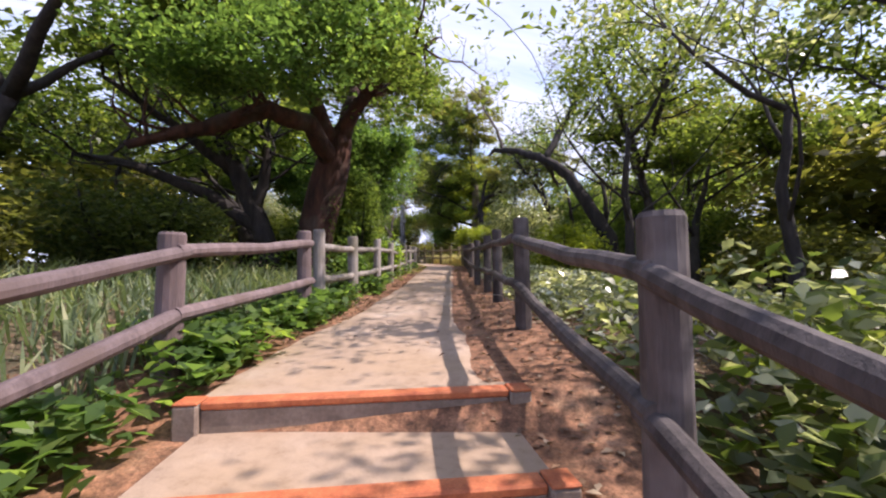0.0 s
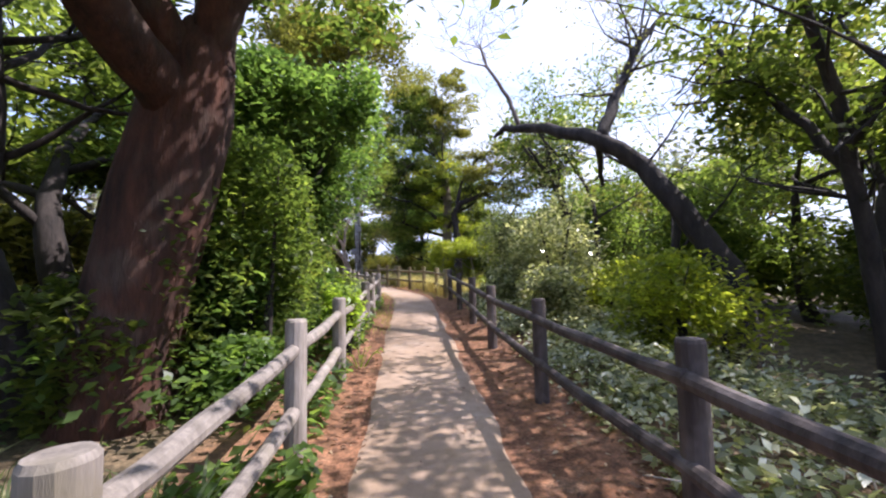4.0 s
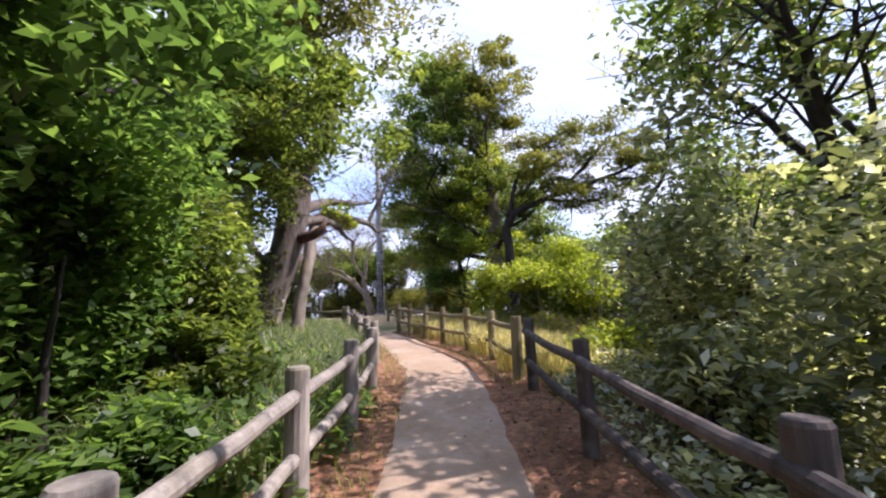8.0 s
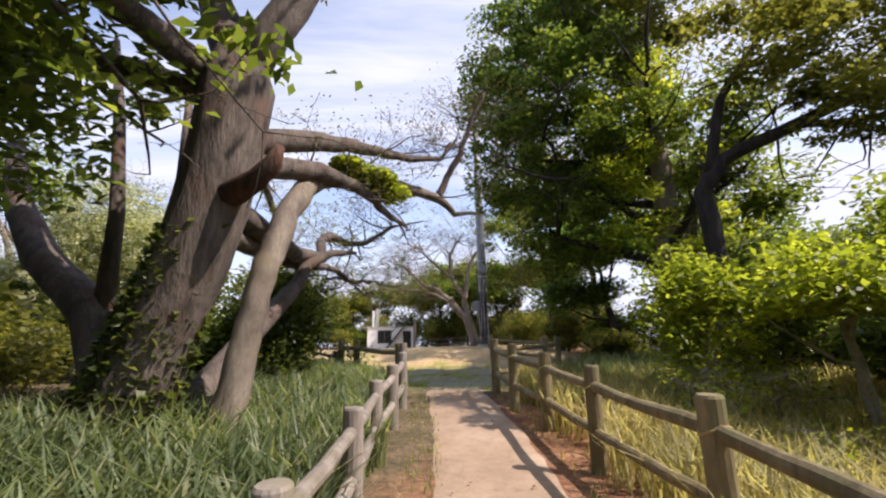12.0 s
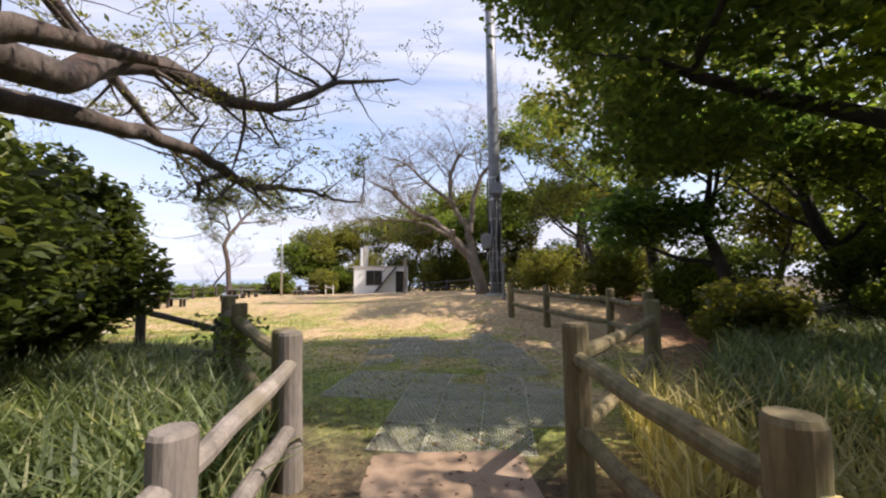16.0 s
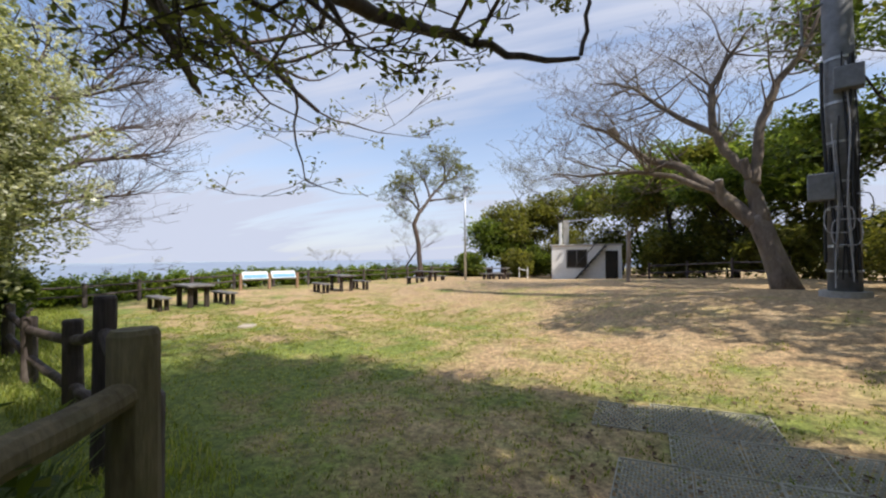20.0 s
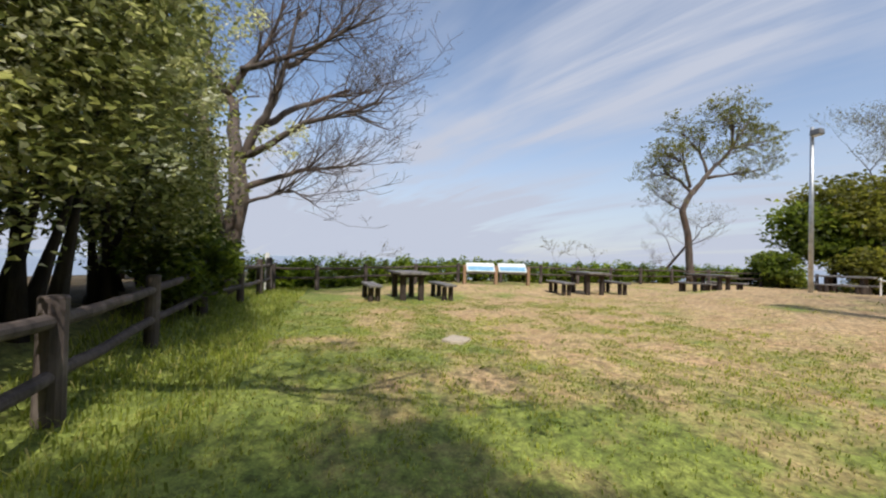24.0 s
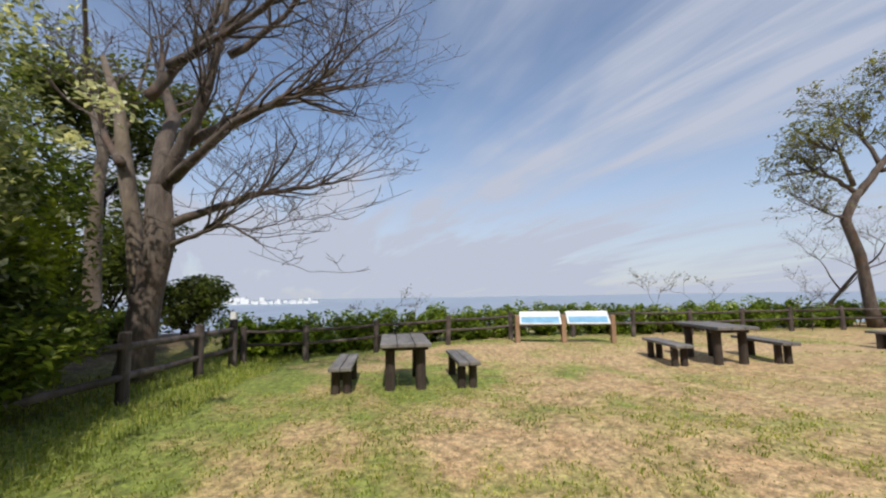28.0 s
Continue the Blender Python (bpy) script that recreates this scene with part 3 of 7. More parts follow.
# ---- fences ----
def fence(label, spots, mat, height, r_post, r_rail, rails, group, end_mat=None, ropes=0, drop=0.06, out=0.0):
    """Posts at the spots, and round rails from post to post at the given heights."""
    x0, y0 = spots[0][:2]
    f0 = thing("fence", x0, y0, ground_z(x0, y0), label, "fence", group)
    tops = []
    for i, (x, y, *top) in enumerate(spots):
        z = ground_z(x, y)
        h = top[0] - z if top else height * (1 + rng.uniform(-0.04, 0.04))
        lx, ly = rng.uniform(-0.025, 0.025), rng.uniform(-0.025, 0.025)
        r = r_post * rng.uniform(0.93, 1.07)
        pts = [(x + lx * k, y + ly * k, z - 0.3 + (h + 0.3) * k) for k in (0, 0.3, 0.55, 0.8, 0.985, 1.0)]
        post = part("post", Mesh().tube(pts, [r * 1.05, r * 1.02, r, r * 0.98, r * 0.98, r * 0.86], 14, True, 0.025), mat, f0, smooth=False)
        if 0 < i < ropes:
            for rz in rails[:1]:
                part("rope_tie", Mesh().tube([(x + lx * 0.8 + (r + 0.008) * math.cos(a), y + ly * 0.8 + (r + 0.008) * math.sin(a), z + h * rz + 0.035 * math.sin(a * 1.5)) for a in np.linspace(0, 6.9, 14)], 0.009, 5), M_ROPE, post)
        tops.append((x, y, z, h, lx, ly))
    for (x, y, z, h, lx, ly), (x2, y2, z2, h2, lx2, ly2) in zip(tops, tops[1:]):
        d = Vector((x2 - x, y2 - y, 0)).normalized()
        nrm = Vector((d.y, -d.x, 0)) * out
        for k in rails:
            a = Vector((x + lx * k, y + ly * k, z + h * k)) - d * 0.05 + nrm
            b = Vector((x2 + lx2 * k, y2 + ly2 * k, z2 + h2 * k)) + d * 0.05 + nrm
            pts = []
            for s in np.linspace(0, 1, 7):
                p = a.lerp(b, float(s))
                pts.append(p + Vector((rng.uniform(-0.008, 0.008), rng.uniform(-0.008, 0.008), rng.uniform(-0.008, 0.008) - drop * 0.3 * math.sin(math.pi * s))))
            part("rail", Mesh().tube(pts, [r_rail * rng.uniform(0.92, 1.06) for _ in pts], 11, True, 0.03), mat, f0)
    return f0


RAILS = (0.8, 0.38)
fence("dark weathered log fence with two rails beside the path", [(1.42, -3.2), (1.36, -1.0), (1.3, 1.45, 2.2), (1.27, 4.17, 2.54), (1.3, 6.65, 2.68), (1.28, 8.3, 2.73), (1.24, 10.8, 2.83), (1.22, 13.4, 2.93), (1.27, 15.8, 3.08), (1.3, 18.3, 3.21), (1.31, 20.8, 3.37)],
      M_WOOD_DARK, 1.13, 0.088, 0.052, (0.82, 0.4), "path fences", drop=0.08, out=-0.06)
fence("tan log fence with two thick rails and rope ties", [(1.2, 21.5, 3.4), (1.04, 23.76, 3.5), (0.57, 25.35, 3.6), (-0.1, 27.2, 3.66), (-0.72, 28.8, 3.75), (-1.36, 30.1, 3.86), (-1.96, 31.7, 3.94), (-0.95, 34.5, 3.95), (-0.65, 36.5, 3.97), (-1.15, 37.95, 3.98), (-2.55, 39.85, 4.0), (-3.62, 40.85, 4.05)],
      M_WOOD_TAN, 1.12, 0.09, 0.058, RAILS, "path fences", ropes=6)
fence("purple-brown log fence with two long rails above weeds", [(-1.52, -2.2), (-1.5, 0.2), (-1.45, 2.72, 2.27), (-1.35, 5.08, 2.52)],
      M_WOOD_RED, 1.04, 0.088, 0.054, (0.86, 0.42), "path fences", out=0.07)
fence("pale grey weathered log fence with two rails", [(-1.34, 5.65, 2.6), (-1.27, 7.36, 2.65), (-1.25, 9.65, 2.79), (-1.26, 11.93, 2.86), (-1.26, 13.82, 2.83), (-1.25, 15.55, 3.05), (-1.25, 17.5, 3.14), (-1.24, 19.25, 3.23), (-1.33, 21.25, 3.3), (-1.67, 23.8, 3.36), (-2.15, 25.4, 3.42), (-2.72, 27.0, 3.48), (-3.07, 28.35, 3.58), (-3.5, 29.8, 3.72), (-4.03, 31.2, 3.88)],
      M_WOOD_GREY, 1.08, 0.092, 0.056, RAILS, "path fences")
fence("tan log fence overgrown with ivy at the lawn's edge", [(-4.2, 31.36, 3.88), (-6.24, 32.99, 3.95), (-7.18, 33.78, 4.0)], M_WOOD_TAN, 1.08, 0.1, 0.068, (0.8, 0.34), "lawn fences")
fence("dark brown log fence before a large evergreen bush", [(-7.45, 33.86), (-9.2, 33.88, 4.02), (-10.6, 33.8, 3.7), (-12.9, 33.5, 3.54), (-15.2, 33.25, 3.57), (-17.4, 33.2), (-19.4, 33.4), (-21.2, 33.5), (-22.5, 33.55)],
      M_WOOD_DARK, 1.0, 0.085, 0.052, RAILS, "lawn fences", drop=0.04)
fence("low dark log fence before the hedge over the sea", [(-22.9, 33.6), (-23.3, 34.9), (-23.9, 36.5), (-24.6, 38.4), (-25.2, 40.3), (-25.5, 42.3), (-25.7, 44.3), (-25.9, 46.3), (-26.2, 48.3), (-26.5, 50.3), (-26.6, 52.3), (-26.4, 54.5), (-25.6, 57.0), (-24.6, 59.5)],
      M_WOOD_DARK, 0.82, 0.07, 0.035, (0.86, 0.5), "lawn fences")
fence("low fence at the far edge of the lawn", [(-6.2, 54.5), (-8.2, 55.5), (-10.2, 56.5), (-12.2, 57.2)], M_WOOD_DARK, 0.9, 0.06, 0.04, RAILS, "lawn fences")


# ---- trees ----
def grow(start, heading, length, radius, levels, r, wander=0.25, lift=0.12, split=(2, 4), shrink=0.66, segs=6, droop=0.0, spread=0.75, rmin=0.006):
    """Branch lines of a tree: list of (points, radii, main branch number), and the tips. Number 0 is the trunk."""
    lines, tips, count = [], [], [0]

    def go(p, d, l, rad, lev, own):
        pts, radii = [Vector(p)], [rad]
        d = Vector(d).normalized()
        n = segs if lev == levels else max(3, segs - 2)
        for i in range(n):
            d = (d + Vector(r.normal(0, wander * 0.5, 3)) + Vector((0, 0, lift * 0.4 - droop * (levels - lev) * 0.1))).normalized()
            pts.append(pts[-1] + d * (l / n))
            radii.append(max(rmin, rad * (1 - 0.55 * (i + 1) / n)))
        lines.append((pts, radii, own))
        if lev == 0:
            tips.append(pts[-1])
            tips.append(pts[len(pts) // 2])
            return
        k = int(r.integers(split[0], split[1] + 1))
        turn = r.uniform(0, 6.28)
        for j in range(k):
            at = pts[-1] if j == 0 else pts[int(r.integers(max(1, n // 2), n + 1))]
            az = turn + j * 2.4 + r.uniform(-0.5, 0.5)
            side = Vector((math.cos(az), math.sin(az), r.uniform(-0.1, 0.5)))
            nd = (d * (1 - spread * 0.5) + side * spread * r.uniform(0.6, 1.1)).normalized()
            if lev == levels:
                count[0] += 1
            go(at, nd, l * shrink * r.uniform(0.8, 1.15), max(rmin, radii[-1] * (0.95 if j == 0 else 0.72)), lev - 1, count[0] if lev == levels else own)

    go(start, heading, length, radius, levels, 0)
    return lines, tips


def wood_mesh(lines, sides=9, lump=0.06):
    m = Mesh()
    for pts, radii, lev in lines:
        s = sides if radii[0] > 0.12 else (6 if radii[0] > 0.03 else (4 if radii[0] > 0.012 else 3))
        m.tube(pts, list(radii), s, radii[0] > 0.03, lump if radii[0] > 0.06 else 0)
    return m


def cloud(points, n, sigma, r, squash=0.6):
    """Leaf places in flattened clumps round the points."""
    p = np.array([tuple(q) for q in points])
    w = r.uniform(0.3, 1.0, len(p))
    k = r.choice(len(p), n, p=w / w.sum())
    size = sigma * r.uniform(0.55, 1.35, len(p))[k][:, None]
    d = r.normal(0, 1, (n, 3))
    d *= (np.minimum(1.0, np.linalg.norm(d, axis=1)) ** 0.4 / (np.linalg.norm(d, axis=1) + 1e-9) * r.uniform(0.6, 1.5, n) ** 0.8)[:, None]
    return p[k] + d * size * np.array([1, 1, squash])


def tree(label, x, y, height, radius, bark, leaf, n_leaf, leaf_size, seed, lean=(0, 0), levels=3, sigma=0.5, split=(2, 4), spread=0.75, trunk_len=None, group="", extra=(), flat=0.5, shrink=0.66, droop=0.0, wander=0.25, slim=0.55, keep=None, sink=0.15):
    r = np.random.default_rng(seed)
    z = ground_z(x, y)
    t = thing("tree", x, y, z, label, "tree", group)
    lines, tips = grow((x, y, z - sink), (lean[0], lean[1], 1), trunk_len or height * 0.42, radius, levels, r, split=split, spread=spread, shrink=shrink, droop=droop, wander=wander)
    sets = defaultdict(list)
    for q in lines:
        sets[q[2]].append(q)
    for k, (s, d, l, rad, lev) in enumerate(extra):
        l2, t2 = grow(s, d, l, rad, lev, r, split=split, spread=spread, shrink=shrink, droop=droop, wander=wander)
        sets[100 + k] = l2
        tips += t2
    pts, radii, own = sets[0][0]
    sets[0][0] = (pts, [radii[0] * 1.35, *radii[1:]], own)
    for key, ls in sets.items():
        part("trunk" if key == 0 else "limb", wood_mesh(ls, 14 if key == 0 else 9, 0.07), bark, t, smooth=True)
    if n_leaf:
        c = cloud(tips, n_leaf, sigma, r)
        if keep is not None:
            c = c[keep(c)]
        part("crown", leaf_data("crown", c, leaf_size, leaf, seed + 5, slim, flat), leaf, t)
    return t


def blob(r, cx, cy, cz, rx, ry, rz, n, lobes=9, shell=0.35):
    """Points in the skin of a lumpy heap of foliage."""
    u = r.normal(size=(lobes, 3))
    u /= np.linalg.norm(u, axis=1, keepdims=True)
    lc = u * r.uniform(0.3, 0.8, (lobes, 1))
    lr = r.uniform(0.22, 0.5, lobes)
    k = r.integers(0, lobes, n)
    d = r.normal(size=(n, 3))
    d /= np.linalg.norm(d, axis=1, keepdims=True)
    p = lc[k] + d * (lr[k] * (1.12 - shell * 1.6 * r.random(n) ** 1.3))[:, None]
    return p * np.array([rx, ry, rz]) + np.array([cx, cy, cz])


def shrub(label, x, y, rx, ry, top, mat, n, size, seed, bark=None, stems=4, group="", low=0.0, name="shrub", lobes=26, slim=0.55, flat=0.5, keep=None):
    r = np.random.default_rng(seed)
    z = ground_z(x, y)
    s = thing(name, x, y, z, label, "shrub" if name == "shrub" else name, group)
    h = top - z
    for _ in range(stems):
        m = Mesh()
        a, q = r.uniform(0, 6.28), r.uniform(0.2, 0.75)
        foot = Vector((x + r.uniform(-0.25, 0.25), y + r.uniform(-0.25, 0.25), z - 0.1))
        tip = Vector((x + math.cos(a) * rx * q, y + math.sin(a) * ry * q, z + h * r.uniform(0.55, 0.9)))
        mid = foot.lerp(tip, 0.5) + Vector((r.uniform(-0.2, 0.2), r.uniform(-0.2, 0.2), 0.2))
        m.tube([foot, foot.lerp(mid, 0.5), mid, mid.lerp(tip, 0.6), tip], [0.05 * h / 3 + 0.012, 0.04, 0.03, 0.018, 0.008], 6, True, 0.05)
        part("stem", m, bark or M_BARK_DARK, s, smooth=True)
    c = blob(r, x, y, z + low + (h - low) * 0.5, rx, ry, (h - low) * 0.55, n, lobes)
    c = c[c[:, 2] > z + 0.05 + low * 0.6]
    if keep is not None:
        c = c[keep(c)]
    part("foliage", leaf_data("foliage", c, size, mat, seed + 3, slim, flat), mat, s)
    return s


def off_path(c, clear=1.5):
    """True where a leaf keeps clear of the walked line."""
    lx = np.interp(c[:, 1], LINE_Y, LINE_X)
    gate = c[:, 1] > 32
    return (np.abs(c[:, 0] - lx) > clear) | (c[:, 2] > np.interp(c[:, 1], PATH_Y, PATH_Z) + 3.0) | gate

# ---- the wood on the left of the path ----
HIGH = lambda h: (lambda c: c[:, 2] > h)
red_tree = thing("tree", -3.2, 10.5, ground_z(-3.2, 10.5), "old evergreen with a thick reddish trunk beside the path", "tree")
shade_tree = thing("tree", -4.0, 10.4, ground_z(-4.0, 10.4), "leaning many-stemmed evergreen in deep shade", "tree")
tree("broad evergreen with dark spreading limbs", -8.5, 6.5, 9, 0.3, M_BARK_DARK, M_LEAF_EVER, 5000, 0.12, 13, (0.2, 0.1), 3, 0.65, (3, 4), 0.9, keep=HIGH(3.2))
tree("tall evergreen half hidden by its neighbours", -6.8, 14.5, 10, 0.3, M_BARK_DARK, M_LEAF_EVER, 9000, 0.12, 14, (0.05, 0), 3, 0.7, (3, 4), 0.9)
tree("tall evergreen half hidden by its neighbours", -9.5, 20, 10, 0.3, M_BARK_DARK, M_LEAF_EVER, 12000, 0.13, 15, (0, 0), 3, 0.75, (3, 4), 0.9)
tree("bright-leaved tree leaning over the grey fence", -3.4, 13.0, 7.5, 0.17, M_BARK_DARK, M_LEAF_BRIGHT, 20000, 0.07, 16, (0.12, 0.02), 3, 0.5, (3, 5), 1.0, 2.6, keep=lambda c: c[:, 0] < -0.7)
tree("bright-leaved tree leaning over the grey fence", -3.7, 16.6, 7.5, 0.16, M_BARK_DARK, M_LEAF_BRIGHT, 20000, 0.07, 17, (0.15, 0.05), 3, 0.5, (3, 5), 1.0, 2.6, keep=lambda c: c[:, 0] < -0.7)
for i, (x, y, rx, ry, top, mt, n) in enumerate(((-3.0, 11.9, 1.1, 1.3, 4.4, M_LEAF_BRIGHT, 9000), (-3.3, 14.3, 1.35, 1.4, 5.0, M_LEAF_EVER, 11000), (-2.7, 15.6, 0.9, 1.0, 3.6, M_LEAF_BRIGHT, 6000), (-3.5, 17.3, 1.5, 1.5, 5.4, M_LEAF_BRIGHT, 12000),
                                                (-3.9, 20.0, 1.5, 1.6, 5.6, M_LEAF_EVER, 10000), (-2.9, 18.9, 0.9, 1.0, 3.6, M_LEAF_EVER, 5000), (-4.9, 22.4, 1.3, 1.4, 4.4, M_LEAF_EVER, 6000), (-5.2, 7.0, 1.6, 1.6, 3.6, M_LEAF_DARK, 6000), (-3.3, 10.5, 0.9, 1.0, 3.2, M_LEAF_EVER, 5000),
                                                (-6.2, 4.2, 1.6, 1.8, 3.2, M_LEAF_OLIVE, 5000), (-7.5, 11.5, 2.0, 2.2, 4.6, M_LEAF_DARK, 6000), (-6.5, 18.0, 1.8, 2.0, 5.0, M_LEAF_EVER, 6000), (-9.0, 24.0, 2.0, 2.0, 4.6, M_LEAF_OLIVE, 5000), (-4.2, 2.4, 1.2, 1.4, 2.4, M_LEAF_OLIVE, 4000),
                                                (-2.2, 13.1, 0.6, 0.7, 2.7, M_LEAF_BRIGHT, 2600), (-2.3, 17.2, 0.6, 0.8, 3.0, M_LEAF_BRIGHT, 2600), (-2.2, 10.9, 0.5, 0.6, 2.6, M_LEAF_BRIGHT, 2000))):
    shrub("dense evergreen shrub behind the fence", x, y, rx, ry, top, mt, n, 0.066, 40 + i, group="understorey", keep=lambda c: off_path(c, 1.2), lobes=20)
for i, (x, y, h, mt) in enumerate(((-13, 3, 9, M_LEAF_EVER), (-14, 10, 11, M_LEAF_EVER), (-13.5, 16.5, 11, M_LEAF_DARK), (-16, 22, 10, M_LEAF_OLIVE), (-11, -2, 9, M_LEAF_EVER), (-19, 6, 11, M_LEAF_OLIVE), (-20, 15, 12, M_LEAF_EVER),
                                   (14, 2, 9, M_LEAF_OLIVE), (15, 9, 11, M_LEAF_DARK), (15.5, 16, 11, M_LEAF_EVER), (14, 23, 11, M_LEAF_EVER), (13, 30, 10, M_LEAF_OLIVE), (20, 12, 12, M_LEAF_EVER), (19, 27, 12, M_LEAF_OLIVE), (12, 38, 11, M_LEAF_EVER), (11, 46, 11, M_LEAF_EVER), (8, 53, 11, M_LEAF_OLIVE))):
    tree("woodland tree filling the slope behind", x, y, h, 0.22, M_BARK_DARK, mt, 4500 if x > 0 else 3000, 0.2, 500 + i, (0, 0), 3, 0.95, (3, 5), 1.0, h * 0.3, group="back wood")
for i, (x, y) in enumerate(((-10.5, 4.5), (-11.0, 12.5), (-12, 20), (-9.8, -1.5), (10.5, 3.0), (11.5, 11.0), (11.5, 19.5), (11, 25.5), (10.2, 33.0), (9.0, 41.0), (8.8, -1.0), (-13.5, 25.5))):
    shrub("broad thicket in the back wood", x, y, 2.6, 3.6, 5.2 + 0.4 * (i % 3), M_LEAF_OLIVE if i % 3 else M_LEAF_EVER, 3600, 0.2, 540 + i, group="back wood")

# the old tree by the bend
OT = (-5.3, 26.2)
OZ = ground_z(*OT)
old_tree = thing("tree", OT[0], OT[1], OZ, "huge old tree with split ivy-clad trunk and long limbs", "tree")
r6 = np.random.default_rng(61)


def limb(name, pts, radii, twigs, seed, leaf=None, n=0, size=0.05, sigma=0.35, lev=2, tl=1.3, tr=0.035, label="", owner=None, bark=None, along=0.6, loose=0.8):
    """A hand-laid limb with twigs along its outer half, and its leaves."""
    r = np.random.default_rng(seed)
    vs = [Vector(p) for p in pts]
    fine, fr = [], []
    for i in range(len(vs) - 1):
        for k in range(4):
            s = k / 4
            fine.append(vs[i].lerp(vs[i + 1], s) + Vector(r.normal(0, 0.016, 3)))
            fr.append(radii[i] * (1 - s) + radii[i + 1] * s)
    fine.append(vs[-1])
    fr.append(radii[-1])
    lines, tips = [(fine, fr, 9)], []
    for k in range(twigs):
        i = int(r.integers(len(fine) * 2 // 5, len(fine)))
        d = Vector(r.normal(0, loose, 3)) + (fine[i] - fine[i - 1]).normalized() * along + Vector((0, 0, 0.25 if along > 1 else 0.0))
        l2, t2 = grow(fine[i], d, tl * r.uniform(0.6, 1.2), min(fr[i] * 0.6, tr), lev, r, split=(2, 3), spread=0.9, segs=5, rmin=0.005)
        lines += l2
        tips += t2
    b = part(name, wood_mesh(lines, 12, 0.06), bark or M_BARK_GREY, owner or old_tree, label, smooth=True)
    if n and tips:
        cl = cloud(tips, n, sigma, r)
        if leaf is M_LEAF_EVER:
            cl = cl[(cl[:, 1] < 25.0) & (cl[:, 2] > 6.2)]
        part("leaves", leaf_data("leaves", cl, size, leaf, seed + 1), leaf, b)
    return b


def bole(pts, radii, sides=16, label="", bark=M_BARK_GREY):
    return part("trunk", wood_mesh([(pts, radii, 9)], sides, 0.09), bark, old_tree, label, smooth=True)


bole([(-5.75, 25.95, OZ - 0.2), (-5.47, 25.9, 3.35), (-5.07, 25.9, 4.2), (-4.76, 25.9, 4.9), (-4.57, 25.95, 5.7), (-4.45, 26.0, 6.6), (-4.38, 26.0, 7.4), (-4.45, 26.05, 7.9), (-4.9, 26.1, 8.6), (-5.3, 26.2, 9.4), (-5.5, 26.5, 11.0)],
     [0.68, 0.5, 0.43, 0.42, 0.43, 0.44, 0.43, 0.34, 0.26, 0.22, 0.12], 22, "thick fissured reddish-grey trunk")
bole([(-4.4, 26.0, 7.5), (-4.1, 26.1, 8.1), (-3.75, 26.2, 8.7), (-3.5, 26.4, 9.5), (-3.4, 26.8, 11.0)], [0.3, 0.27, 0.24, 0.2, 0.1], 14)
bole([(-6.2, 26.4, OZ - 0.2), (-6.45, 26.4, 3.5), (-7.07, 26.4, 4.44), (-8.43, 26.4, 5.35), (-9.5, 26.5, 6.4), (-10.2, 26.6, 7.8)], [0.5, 0.36, 0.3, 0.25, 0.2, 0.13], 14)
bole([(-6.85, 26.4, 4.2), (-7.05, 26.5, 6.0), (-7.5, 26.6, 7.8), (-8.1, 26.7, 9.6)], [0.14, 0.11, 0.09, 0.05], 9)
bole([(-4.9, 26.0, 4.7), (-6.0, 26.7, 5.8), (-6.3, 26.9, 7.2), (-6.5, 27.0, 8.6)], [0.12, 0.1, 0.08, 0.05], 9)
bole([(-5.2, 26.6, OZ - 0.2), (-5.33, 26.8, 3.27), (-5.56, 28.0, 4.15), (-5.65, 29.2, 5.05), (-5.67, 29.6, 5.6), (-5.45, 30.2, 5.95), (-5.26, 31.0, 6.1)], [0.3, 0.24, 0.19, 0.15, 0.12, 0.09, 0.04], 12, "low pale stem bending over the grass", M_BARK_GREY)
limb("limb", [(-4.55, 26.4, OZ - 0.2), (-4.42, 26.45, 3.4), (-4.32, 26.5, 4.2), (-4.22, 26.6, 5.0), (-4.2, 26.9, 5.7), (-4.25, 27.3, 6.3), (-4.35, 27.9, 6.75), (-4.4, 28.6, 7.05), (-4.05, 29.4, 7.25), (-3.6, 30.4, 7.38), (-3.12, 31.26, 7.37), (-2.9, 31.9, 7.15), (-2.4, 32.6, 7.3)], [0.28, 0.2, 0.18, 0.18, 0.18, 0.18, 0.17, 0.16, 0.15, 0.13, 0.11, 0.07, 0.03], 9, 62, M_LEAF_BUD, 700, 0.03, lev=3, tl=1.0, tr=0.03, label="pale stem grown against the trunk and arching far out", bark=M_BARK_PALE)
limb("limb", [(-3.15, 31.2, 7.37), (-2.95, 31.3, 7.9), (-2.6, 31.3, 8.5), (-2.35, 31.4, 9.3), (-1.9, 31.4, 10.2)], [0.11, 0.09, 0.08, 0.06, 0.02], 6, 161, M_LEAF_BUD, 600, 0.03, lev=3, tl=1.0, tr=0.025)
limb("limb", [(-4.45, 26.05, 6.6), (-4.1, 27.6, 7.3), (-3.9, 28.8, 7.7), (-3.4, 29.8, 7.85), (-2.9, 30.6, 8.1), (-2.6, 31.0, 8.8)], [0.2, 0.16, 0.12, 0.08, 0.05, 0.02], 10, 63, M_LEAF_BUD, 900, 0.03, lev=3, tl=1.2, tr=0.028)
limb("limb", [(-4.5, 26.0, 6.3), (-4.1, 27.6, 6.75), (-3.9, 28.6, 6.8), (-3.7, 29.4, 6.5), (-3.5, 30.0, 6.35)], [0.19, 0.15, 0.11, 0.07, 0.03], 6, 162, M_LEAF_BUD, 400, 0.03, lev=2, tl=0.8, tr=0.025)
